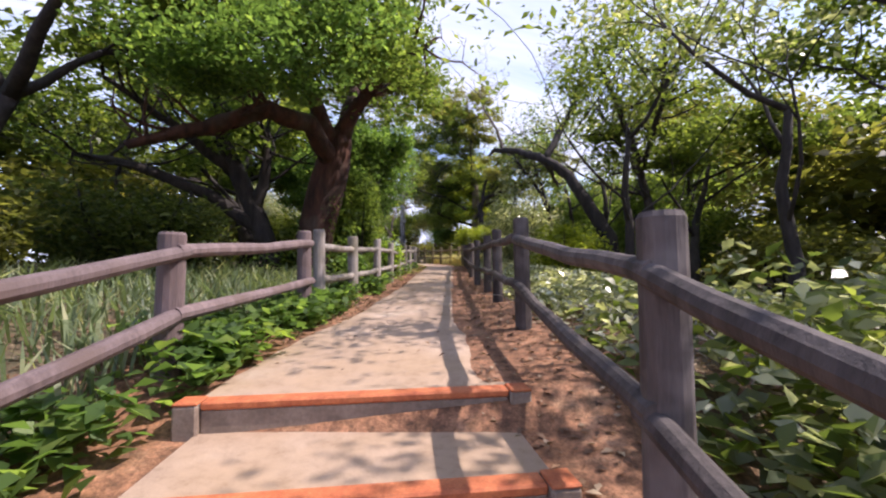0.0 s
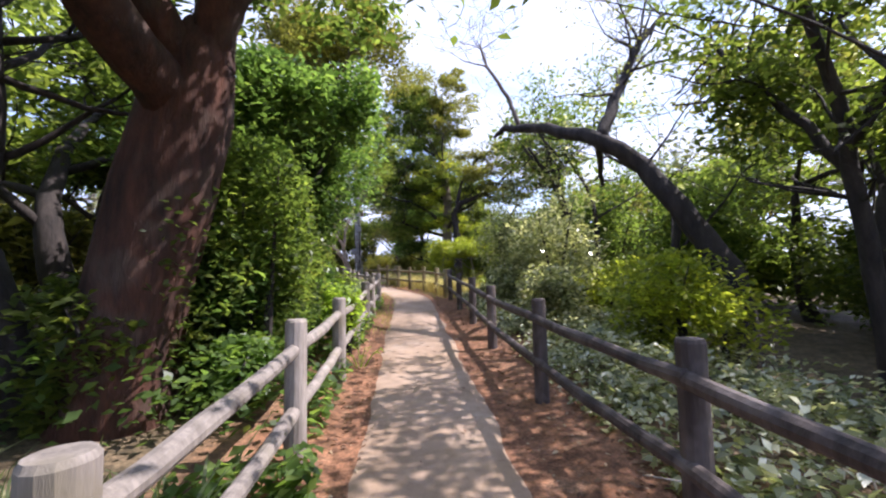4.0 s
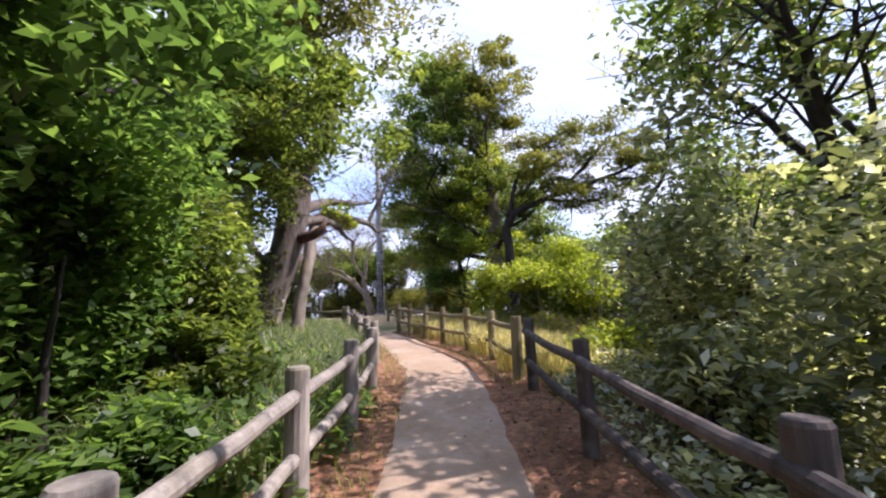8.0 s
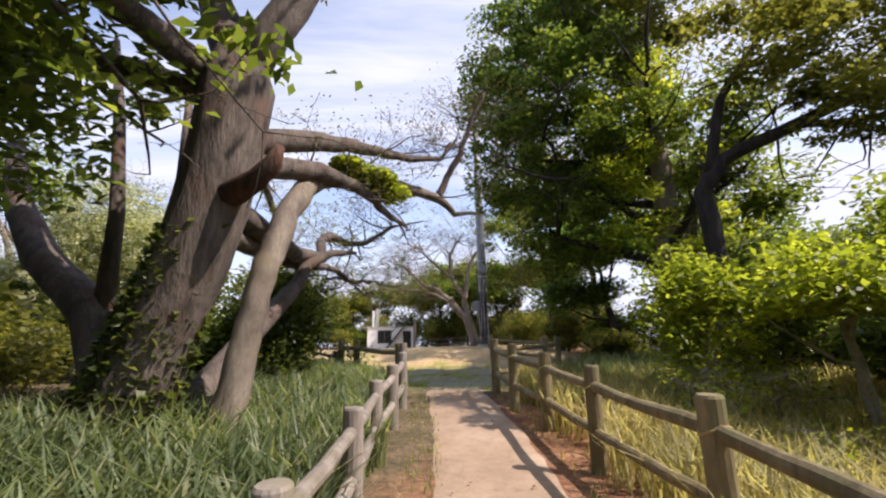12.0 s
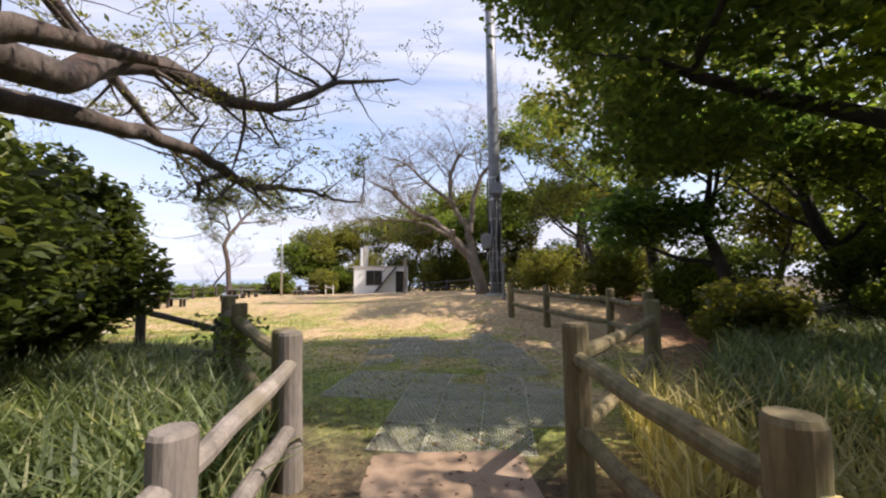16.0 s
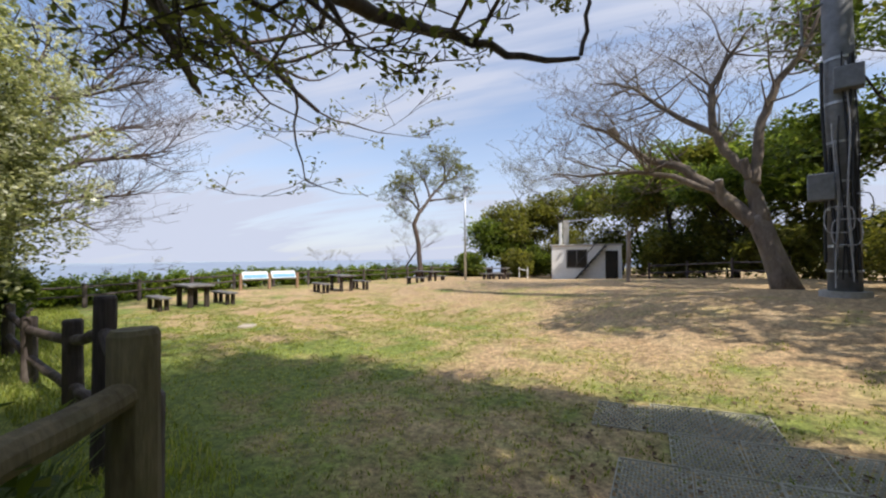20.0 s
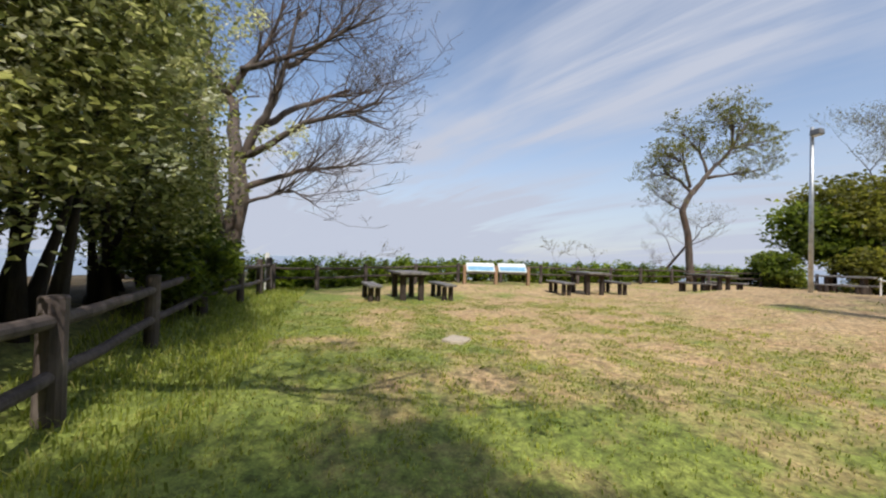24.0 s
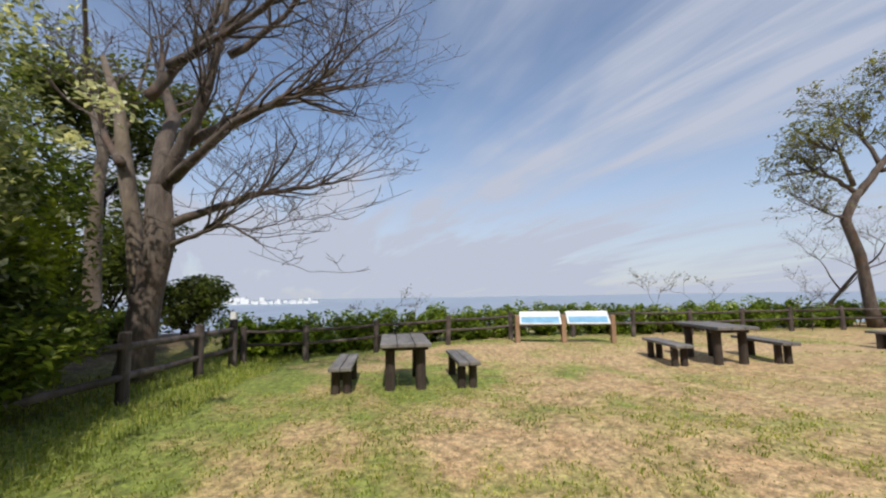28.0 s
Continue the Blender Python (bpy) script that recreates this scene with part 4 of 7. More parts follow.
limb("limb", [(-4.65, 25.98, 5.4), (-5.7, 28.6, 5.6), (-6.3, 30.2, 5.7), (-6.58, 31.3, 5.86), (-6.78, 32.2, 6.0), (-6.98, 33.0, 6.04), (-7.02, 33.69, 5.84), (-6.95, 34.2, 5.82), (-7.14, 34.9, 5.95), (-7.07, 35.6, 6.04), (-6.75, 36.1, 5.93), (-6.38, 36.61, 5.95)],
     [0.16, 0.13, 0.11, 0.1, 0.09, 0.08, 0.07, 0.062, 0.052, 0.042, 0.03, 0.018], 14, 64, M_LEAF_OLIVE, 1200, 0.036, 0.12, 3, 0.6, 0.025, "long crooked limb hanging over the lawn with young leaves")
limb("limb", [(-7.02, 33.69, 5.84), (-7.35, 33.75, 5.95), (-7.8, 33.9, 5.97), (-8.2, 34.1, 5.93), (-8.42, 34.25, 5.78), (-8.73, 34.45, 5.72)], [0.06, 0.055, 0.05, 0.045, 0.035, 0.02], 10, 166, M_LEAF_OLIVE, 700, 0.04, 0.14, 3, 0.6, 0.018, "crooked side branch with young leaves")
limb("limb", [(-6.38, 36.6, 5.95), (-6.3, 36.65, 6.4), (-6.36, 36.7, 6.8), (-6.62, 36.7, 6.85)], [0.02, 0.018, 0.014, 0.007], 5, 167, M_LEAF_OLIVE, 300, 0.034, 0.1, 2, 0.4, 0.01)
limb("limb", [(-4.6, 26.0, 5.75), (-5.65, 29.2, 5.75), (-6.12, 30.8, 6.0), (-6.68, 31.6, 6.64), (-6.97, 32.4, 7.04), (-6.95, 33.5, 7.02), (-6.65, 34.2, 7.15), (-6.0, 35.0, 7.9), (-5.2, 36.0, 8.3)], [0.2, 0.16, 0.14, 0.13, 0.12, 0.1, 0.08, 0.05, 0.02], 20, 163, M_LEAF_OLIVE, 1800, 0.034, 0.12, 3, 1.1, 0.032, "thick arching limb with sprays of young leaves")
limb("limb", [(-4.4, 26.05, 7.4), (-6.6, 28.6, 8.6), (-8.4, 31.0, 8.7), (-9.6, 33.2, 8.1), (-10.0, 34.9, 7.1), (-9.9, 36.2, 6.3)], [0.2, 0.16, 0.13, 0.1, 0.06, 0.025], 24, 65, M_LEAF_OLIVE, 4200, 0.036, 0.12, 3, 1.2, 0.03, "long limb hanging over the lawn with young leaves")
limb("limb", [(-4.6, 26.4, 7.4), (-4.9, 25.0, 7.7), (-4.7, 23.6, 7.6), (-4.0, 22.2, 7.4)], [0.22, 0.17, 0.11, 0.05], 22, 66, M_LEAF_EVER, 20000, 0.085, 0.5, 2, 1.7, 0.05)
limb("limb", [(-4.45, 26.05, 7.2), (-6.0, 25.4, 7.7), (-7.2, 24.2, 7.6), (-8.4, 23.4, 7.3)], [0.2, 0.15, 0.09, 0.04], 22, 67, M_LEAF_EVER, 20000, 0.085, 0.5, 2, 1.7, 0.05)
limb("limb", [(-3.55, 26.4, 9.3), (-3.5, 25.2, 11.0), (-3.2, 23.4, 11.8), (-2.2, 22.0, 12.0)], [0.2, 0.14, 0.09, 0.04], 20, 68, M_LEAF_OLIVE, 15000, 0.085, 0.5, 2, 1.8, 0.05)
limb("limb", [(-5.4, 26.35, 10.3), (-5.2, 26.2, 12.2), (-5.2, 25.0, 13.4)], [0.17, 0.11, 0.04], 16, 164, M_LEAF_OLIVE, 12000, 0.09, 0.6, 2, 1.9, 0.05)
part("broken_stub", wood_mesh([([(-4.55, 25.95, 5.75), (-4.1, 25.85, 5.8), (-3.75, 25.78, 5.88), (-3.5, 25.75, 6.05), (-3.42, 25.75, 6.25)], [0.19, 0.16, 0.13, 0.1, 0.05], 9)], 16, 0.1), M_BARK_RED, old_tree, "torn reddish stub of a lost limb", smooth=True)
c6 = np.concatenate([cloud([Vector((-4.0, 28.3, 7.15)), Vector((-3.8, 28.9, 7.1)), Vector((-3.7, 29.4, 6.95))], 2600, 0.3, r6, 0.4), cloud([Vector((-8.7, 28.0, OZ + 6.2))], 900, 0.4, r6, 0.6)])
part("fern_tuft", leaf_data("fern_tuft", c6, 0.06, M_LEAF_YELLOW, 69), M_LEAF_YELLOW, old_tree, "bright green tuft growing on a limb")
pc = np.column_stack([r6.uniform(-9.2, -2.6, 90), r6.uniform(21.4, 24.6, 90), r6.uniform(5.9, 9.0, 90)])
pc = pc[(pc[:, 0] < -3.4) | (pc[:, 1] > 23.0)]
part("crown", leaf_data("crown", cloud([Vector(p) for p in pc], 22000, 0.6, r6, 0.55), 0.08, M_LEAF_EVER, 169), M_LEAF_EVER, old_tree)
ci = []
for _ in range(4200):
    h = r6.random() ** 1.9 * 2.6
    a = r6.uniform(0, 6.28)
    rr = max(0.42, 0.58 - 0.06 * h) + r6.normal(0, 0.03)
    ci.append((-5.7 + 0.38 * h + rr * math.cos(a), 25.92 + 0.01 * h + rr * math.sin(a), OZ + h))
part("ivy", leaf_data("ivy", ci, 0.055, M_LEAF_DARK, 70, 0.8), M_LEAF_DARK, old_tree, "dark ivy climbing the trunk's foot")
shrub("dark rounded shrub near the old tree", -6.7, 30.0, 1.45, 1.4, 5.7, M_LEAF_DARK, 20000, 0.062, 71, keep=lambda c: off_path(c, 1.35))
shrub("dark glossy shrub hanging over the lawn fence", -7.9, 31.75, 1.35, 1.0, 5.6, M_LEAF_DARK, 24000, 0.062, 72, slim=0.6, low=0.2)
shrub("dark evergreen shrub under the old tree", -7.6, 29.0, 1.6, 1.8, 4.6, M_LEAF_EVER, 7000, 0.075, 73)
shrub("olive thicket on the slope", -12.0, 27.0, 2.6, 2.4, 5.2, M_LEAF_OLIVE, 8000, 0.08, 74)

# the reddish evergreen at the top of the steps and the dark one leaning away from it
part("trunk", wood_mesh([([(-3.3, 10.5, 1.4), (-3.2, 10.5, 2.1), (-3.0, 10.5, 3.1), (-2.75, 10.5, 4.1), (-2.55, 10.45, 4.9), (-2.4, 10.4, 5.4), (-2.3, 10.4, 5.75)], [0.62, 0.5, 0.46, 0.46, 0.43, 0.36, 0.24], 9)], 18, 0.1), M_BARK_RED, red_tree, "thick torn reddish trunk", smooth=True)
for pts, radii, seed in (([(-2.6, 10.3, 4.9), (-2.8, 9.3, 5.5), (-3.4, 8.4, 5.5), (-4.5, 8.0, 5.0), (-5.8, 7.6, 4.5)], [0.26, 0.22, 0.19, 0.16, 0.08], 901),
                         ([(-2.4, 10.4, 5.4), (-1.9, 10.2, 6.3), (-1.0, 9.8, 7.1), (0.2, 9.4, 7.6)], [0.24, 0.18, 0.12, 0.05], 902),
                         ([(-2.5, 10.4, 5.2), (-2.9, 9.6, 6.4), (-3.2, 8.2, 7.4), (-3.2, 6.8, 7.9)], [0.24, 0.18, 0.12, 0.05], 903),
                         ([(-2.3, 10.4, 5.7), (-2.1, 10.9, 7.0), (-1.8, 11.2, 8.4), (-1.5, 11.4, 9.6)], [0.22, 0.16, 0.11, 0.05], 904)):
    limb("limb", pts, radii, 10, seed, owner=red_tree, bark=M_BARK_RED, lev=2, tl=1.3, tr=0.05)
part("trunk", wood_mesh([([(-3.9, 10.4, 1.4), (-4.1, 10.4, 2.3), (-4.5, 10.4, 3.4), (-5.0, 10.4, 4.4), (-5.4, 10.3, 5.4), (-5.6, 10.2, 6.6)], [0.34, 0.27, 0.24, 0.22, 0.18, 0.1], 9)], 14, 0.08), M_BARK_DARK, shade_tree, smooth=True)
for pts, radii, seed in (([(-4.6, 10.4, 3.6), (-4.3, 10.3, 4.6), (-4.2, 10.2, 5.8)], [0.17, 0.14, 0.06], 911), ([(-4.4, 10.4, 3.1), (-5.6, 10.0, 4.0), (-7.0, 9.4, 4.6), (-8.2, 9.0, 4.8)], [0.18, 0.15, 0.12, 0.05], 912),
                         ([(-5.1, 10.4, 4.6), (-6.2, 9.6, 5.6), (-7.2, 8.6, 6.4)], [0.16, 0.11, 0.05], 913)):
    limb("limb", pts, radii, 12, seed, owner=shade_tree, bark=M_BARK_DARK, lev=2, tl=1.4, tr=0.045)
r9 = np.random.default_rng(920)
for owner, n, k, lo, hi, mt, sz in ((red_tree, 20000, 95, (-4.6, 6.2, 6.0), (0.3, 11.6, 9.6), M_LEAF_DEEP, 0.075), (shade_tree, 10000, 60, (-9.5, 5.8, 5.0), (-4.2, 12.5, 9.0), M_LEAF_DEEP, 0.08), (red_tree, 6500, 26, (-4.6, 5.0, 5.1), (-0.6, 7.2, 6.2), M_LEAF_BRIGHT, 0.06)):
    pc = np.column_stack([r9.uniform(lo[q], hi[q], k) for q in range(3)])
    pc = pc[((pc[:, 0] - (lo[0] + hi[0]) / 2) / (hi[0] - lo[0]) * 2) ** 2 + ((pc[:, 1] - (lo[1] + hi[1]) / 2) / (hi[1] - lo[1]) * 2) ** 2 < 1.25]
    part("crown", leaf_data("crown", cloud([Vector(p) for p in pc], n, 0.55, r9, 0.5), sz, mt, 921 + k), mt, owner)


for i, (x, y, rx, ry, top, n, lo) in enumerate(((-2.3, 11.5, 1.0, 1.2, 4.9, 12000, 0.3), (-2.9, 12.6, 1.4, 1.3, 6.6, 12000, 1.2), (-3.0, 15.4, 1.5, 1.6, 7.0, 12000, 1.4))):
    shrub("leafy young tree leaning out of the wood", x, y, rx, ry, top, M_LEAF_BRIGHT if i else M_LEAF_DEEP, n, 0.066 if i else 0.048, 925 + i, low=lo, group="understorey", keep=lambda c: off_path(c, 1.3))


# ---- the wood on the right of the path ----
tree("slender dark tree with forked trunk", 7.7, 12.0, 9.5, 0.17, M_BARK_DARK, M_LEAF_EVER, 10000, 0.09, 81, (0.03, 0.02), 3, 0.55, (3, 4), 0.95, 3.6)
# next tree stands mostly out of view, added to cast branch shadows on the path
tree("slender open tree added out of view to shade the steps' path", 5.2, 3.5, 8, 0.12, M_BARK_DARK, M_LEAF_OLIVE, 2200, 0.06, 186, (-0.02, 0.02), 4, 0.4, (2, 4), 0.9, 3.4, keep=HIGH(4.0))
tree("tall thin tree shading the path", 4.9, 9.6, 9.5, 0.13, M_BARK_DARK, M_LEAF_EVER, 2400, 0.08, 86, (0.02, 0.02), 3, 0.5, (3, 4), 0.95, 4.0, keep=HIGH(5.6))
tree("tall thin tree shading the path", 6.2, 16.0, 10, 0.15, M_BARK_DARK, M_LEAF_SILVER, 900, 0.09, 87, (-0.03, 0.02), 3, 0.55, (3, 4), 0.95, 4.0, keep=HIGH(5.0))
tree("tall thin tree shading the path", 6.8, 20.5, 10, 0.15, M_BARK_DARK, M_LEAF_DEEP, 3000, 0.09, 88, (-0.05, 0.0), 3, 0.55, (3, 4), 0.95, 4.0, keep=HIGH(5.5))
tree("small pale-leaved tree beyond the bank", 5.6, 6.0, 8.5, 0.12, M_BARK_DARK, M_LEAF_SILVER, 1200, 0.07, 82, (-0.05, 0), 3, 0.5, (3, 4), 0.9, 3.4)
tree("open-crowned dark tree on the slope", 10.0, 7.5, 9, 0.18, M_BARK_DARK, M_LEAF_EVER, 6500, 0.11, 83, (0.1, 0.1), 3, 0.7, (3, 4), 0.95)
tree("open-crowned olive tree on the slope", 10.5, 16, 9, 0.18, M_BARK_DARK, M_LEAF_OLIVE, 4500, 0.12, 84, (-0.1, 0.1), 3, 0.7, (3, 4), 0.95)
dead_tree = thing("tree", 5.6, 12.9, ground_z(5.6, 12.9), "half-dead tree leaning over the path with bare bent limbs", "tree")
limb("trunk", [(5.55, 12.9, ground_z(5.6, 12.9) - 0.2), (5.75, 13.0, 2.3), (5.7, 13.1, 3.0), (5.1, 13.6, 4.4), (4.7, 14.1, 5.35), (3.96, 14.47, 6.04), (3.2, 15.5, 6.65), (2.38, 16.4, 7.0), (2.2, 16.9, 6.9)], [0.34, 0.26, 0.24, 0.21, 0.19, 0.17, 0.13, 0.09, 0.04], 5, 85, owner=dead_tree, bark=M_BARK_DARK, tl=1.2, tr=0.03, lev=3)
limb("limb", [(3.96, 14.45, 6.0), (4.5, 14.8, 6.9), (4.95, 15.1, 7.7), (5.4, 15.0, 8.6), (6.0, 15.0, 9.3)], [0.15, 0.13, 0.11, 0.08, 0.04], 14, 185, M_LEAF_OLIVE, 900, 0.05, owner=dead_tree, bark=M_BARK_DARK, lev=3, tl=1.5, tr=0.04)
limb("limb", [(3.96, 14.5, 6.0), (4.4, 15.3, 5.85), (4.9, 16.2, 5.4)], [0.1, 0.08, 0.05], 3, 186, owner=dead_tree, bark=M_BARK_DARK, tl=0.7)
limb("limb", [(2.7, 16.1, 6.9), (2.5, 16.4, 7.8), (2.0, 16.6, 8.8), (1.9, 16.9, 9.6)], [0.07, 0.055, 0.04, 0.015], 8, 187, owner=dead_tree, bark=M_BARK_GREY, lev=3, tl=1.0, tr=0.025)
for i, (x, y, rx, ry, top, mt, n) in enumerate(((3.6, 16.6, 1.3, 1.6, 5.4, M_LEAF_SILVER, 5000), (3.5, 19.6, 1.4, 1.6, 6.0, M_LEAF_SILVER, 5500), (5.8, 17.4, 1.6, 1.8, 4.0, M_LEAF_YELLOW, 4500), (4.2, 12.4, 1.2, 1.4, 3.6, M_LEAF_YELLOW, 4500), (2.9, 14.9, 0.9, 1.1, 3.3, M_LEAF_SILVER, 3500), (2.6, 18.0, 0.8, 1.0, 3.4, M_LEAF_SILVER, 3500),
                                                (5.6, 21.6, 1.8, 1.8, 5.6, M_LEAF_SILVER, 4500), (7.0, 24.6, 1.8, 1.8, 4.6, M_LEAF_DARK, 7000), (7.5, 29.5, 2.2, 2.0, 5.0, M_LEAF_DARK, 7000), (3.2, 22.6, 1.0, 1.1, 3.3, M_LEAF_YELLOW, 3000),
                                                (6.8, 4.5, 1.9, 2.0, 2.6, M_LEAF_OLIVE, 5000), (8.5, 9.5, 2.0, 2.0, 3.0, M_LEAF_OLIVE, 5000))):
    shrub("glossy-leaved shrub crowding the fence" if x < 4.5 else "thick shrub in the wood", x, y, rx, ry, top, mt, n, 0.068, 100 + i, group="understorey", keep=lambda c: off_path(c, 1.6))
for i, (x, y, rx, ry, top, mt, n) in enumerate(((9.8, 13.5, 1.6, 2.4, 4.6, M_LEAF_EVER, 6000), (9.0, 17.5, 1.8, 2.4, 6.4, M_LEAF_DEEP, 7000), (8.4, 22.0, 1.8, 2.4, 7.0, M_LEAF_DEEP, 8000), (7.6, 27.6, 1.5, 1.8, 4.9, M_LEAF_EVER, 7000), (6.3, 31.8, 1.6, 1.6, 5.2, M_LEAF_EVER, 8000), (4.6, 33.8, 1.4, 1.4, 6.0, M_LEAF_EVER, 8000),
                                                (10.2, 26.5, 2.0, 2.6, 6.4, M_LEAF_DEEP, 8000), (7.2, 36.5, 2.0, 2.4, 6.6, M_LEAF_DEEP, 8000), (5.2, 38.6, 1.6, 1.6, 5.0, M_LEAF_EVER, 6000), (5.6, 24.2, 1.1, 1.4, 5.6, M_LEAF_EVER, 6000), (12.5, 6.5, 2.0, 3.0, 3.6, M_LEAF_OLIVE, 5000), (12.0, 15.5, 2.0, 3.0, 4.6, M_LEAF_EVER, 5000), (7.4, 25.0, 1.4, 1.5, 9.0, M_LEAF_DEEP, 9000), (6.4, 43.6, 2.2, 2.4, 5.6, M_LEAF_EVER, 6000), (9.6, 48.5, 3.0, 3.0, 6.2, M_LEAF_EVER, 6000))):
    shrub("dark thicket closing the wood beyond the fence", x, y, rx, ry, top, mt, n, 0.09, 960 + i, group="understorey", lobes=24)
r_c = np.random.default_rng(970)
over = thing("tree", 6.4, 11.2, ground_z(6.4, 11.2), "leafy tree arching towards the path from the slope", "tree")
for k, pts in enumerate(([(6.4, 11.2, 0.9), (6.2, 11.2, 3.0), (5.7, 11.0, 5.0), (5.0, 10.8, 6.8), (4.4, 10.6, 8.0)], [(5.8, 11.0, 4.8), (5.9, 10.0, 6.2), (5.6, 9.2, 7.4)], [(5.9, 11.1, 4.4), (5.6, 12.0, 6.0), (5.2, 12.8, 7.4)])):
    limb("trunk" if not k else "limb", pts, [0.15 - 0.03 * q if not k else 0.09 - 0.025 * q for q in range(len(pts))], 12, 971 + k, owner=over, bark=M_BARK_DARK, lev=2, tl=1.2, tr=0.035)
oc = np.column_stack([r_c.uniform(3.9, 7.0, 70), r_c.uniform(8.6, 13.0, 70), r_c.uniform(5.9, 8.8, 70)])
part("crown", leaf_data("crown", cloud([Vector(p) for p in oc], 4200, 0.5, r_c, 0.5), 0.075, M_LEAF_EVER, 975), M_LEAF_EVER, over)
tree("yellow-green young tree over bleached twigs", 3.7, 29.4, 6.4, 0.11, M_TWIG_WHITE, M_LEAF_YELLOW, 18000, 0.062, 121, (0, 0), 3, 0.55, (3, 4), 1.1, 2.0, keep=lambda c: c[:, 2] > 4.2)
shrub("yellow-green bush with new leaves over bleached twigs", 1.7, 29.8, 1.0, 1.2, 5.3, M_LEAF_YELLOW, 5000, 0.055, 1218, bark=M_TWIG_WHITE, low=0.8, keep=lambda c: off_path(c, 1.9))
shrub("yellow-green bush with new leaves over bleached twigs", 5.0, 28.0, 1.3, 1.4, 5.2, M_LEAF_YELLOW, 4500, 0.06, 1214, bark=M_TWIG_WHITE, low=1.0)
tree("leafless pale tree leaning over the dark fence", 4.4, 22.8, 9, 0.15, M_BARK_GREY, M_LEAF_YELLOW, 700, 0.05, 129, (-0.28, 0.05), 5, 0.4, (2, 3), 0.9, 3.4, shrink=0.7, wander=0.4)
for i, (x, y) in enumerate(((2.5, 28.1), (4.6, 26.0), (2.9, 30.4), (1.15, 28.9), (3.3, 28.6), (4.3, 27.6), (1.5, 30.0))):
    tree("leafless bush of bleached crooked twigs", x, y, 3.4, 0.05, M_TWIG_WHITE, M_LEAF_YELLOW, 500, 0.04, 125 + i, (0.1, 0.1), 4, 0.25, (2, 4), 1.1, 0.9, droop=0.5, wander=0.5)
gate_tree = thing("tree", 2.6, 35.2, ground_z(2.6, 35.2), "tall dark evergreen towering by the gate", "tree")
part("trunk", wood_mesh([([(2.6, 35.2, 2.4), (2.65, 35.2, 4.0), (2.75, 35.1, 6.5), (2.8, 35.0, 8.7), (2.6, 35.0, 11.0), (2.3, 35.0, 14.0), (2.1, 35.0, 17.5)], [0.5, 0.4, 0.34, 0.3, 0.24, 0.16, 0.05], 9)], 16, 0.07), M_BARK_PALE, gate_tree, "pale grey trunk half hidden in leaves", smooth=True)
for k, (z, a, l) in enumerate(((6.0, 3.2, 3.2), (6.8, 3.7, 3.4), (7.8, 2.6, 3.2), (8.8, 3.4, 3.6), (9.6, 4.6, 2.8), (6.4, 5.2, 2.6), (10.4, 2.9, 3.2), (7.2, 0.5, 2.6), (9.0, 1.4, 2.4), (11.6, 3.8, 2.6))):
    l2, t2 = grow((2.65, 35.1, z), (math.cos(a) * 0.85, math.sin(a) * 0.85, 0.35), l, 0.14, 2, np.random.default_rng(931 + k), split=(2, 4), spread=0.85)
    part("limb", wood_mesh(l2, 9, 0.06), M_BARK_DARK, gate_tree, smooth=True)
r13 = np.random.default_rng(131)
gc = r13.uniform(-1, 1, (520, 3))
gc = gc[(gc ** 2).sum(1) < 1.0] * np.array([3.3, 2.6, 5.8]) + np.array([0.1, 35.3, 11.7])
gall = gc[~((gc[:, 0] > 1.2) & (gc[:, 2] < 9.0) & (r13.random(len(gc)) < 0.75))]
part("crown", leaf_data("crown", cloud([Vector(p) for p in gall], 46000, 0.55, r13, 0.6), 0.085, M_LEAF_DEEP, 132), M_LEAF_DEEP, gate_tree)
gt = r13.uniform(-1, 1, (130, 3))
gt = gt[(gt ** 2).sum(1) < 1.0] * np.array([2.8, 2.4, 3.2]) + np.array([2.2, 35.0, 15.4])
part("crown", leaf_data("crown", cloud([Vector(p) for p in gt], 13000, 0.6, r13, 0.55), 0.095, M_LEAF_OLIVE, 135), M_LEAF_OLIVE, gate_tree, "olive leaves high in the crown")
gs = r13.normal(size=(90, 3))
gs /= np.linalg.norm(gs, axis=1, keepdims=True)
gs = gs * np.array([3.4, 2.7, 5.6]) + np.array([0.2, 35.3, 11.4])
part("crown", leaf_data("crown", cloud([Vector(p) for p in gs[gs[:, 2] > 6.0]], 12000, 0.5, r13, 0.6), 0.08, M_LEAF_EVER, 133), M_LEAF_EVER, gate_tree, "lighter leaves on the outside")
# crown's lit side: sunlight painted as a cluster of yellow-green leaves
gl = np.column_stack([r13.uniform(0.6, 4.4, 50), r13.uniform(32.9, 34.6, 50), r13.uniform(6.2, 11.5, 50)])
part("crown", leaf_data("crown", cloud([Vector(p) for p in gl], 6500, 0.42, r13, 0.5), 0.075, M_LEAF_YELLOW, 134), M_LEAF_YELLOW, gate_tree, "yellow-green leaves, sunlight painted into their colour")
for q, (x, y) in enumerate(((3.3, 34.6), (3.6, 35.9))):
    tree("slim pale-barked stem beside the tall evergreen", x, y, 12, 0.17, M_BARK_PALE, M_LEAF_EVER, 5000, 0.1, 231 + q, (0.05, 0.0), 2, 0.7, (3, 4), 0.8, 5.2, shrink=0.45, keep=HIGH(7.0))
pine = thing("tree", 3.3, 32.7, ground_z(3.3, 32.7), "layered evergreen with flat leafy pads spreading wide", "tree")
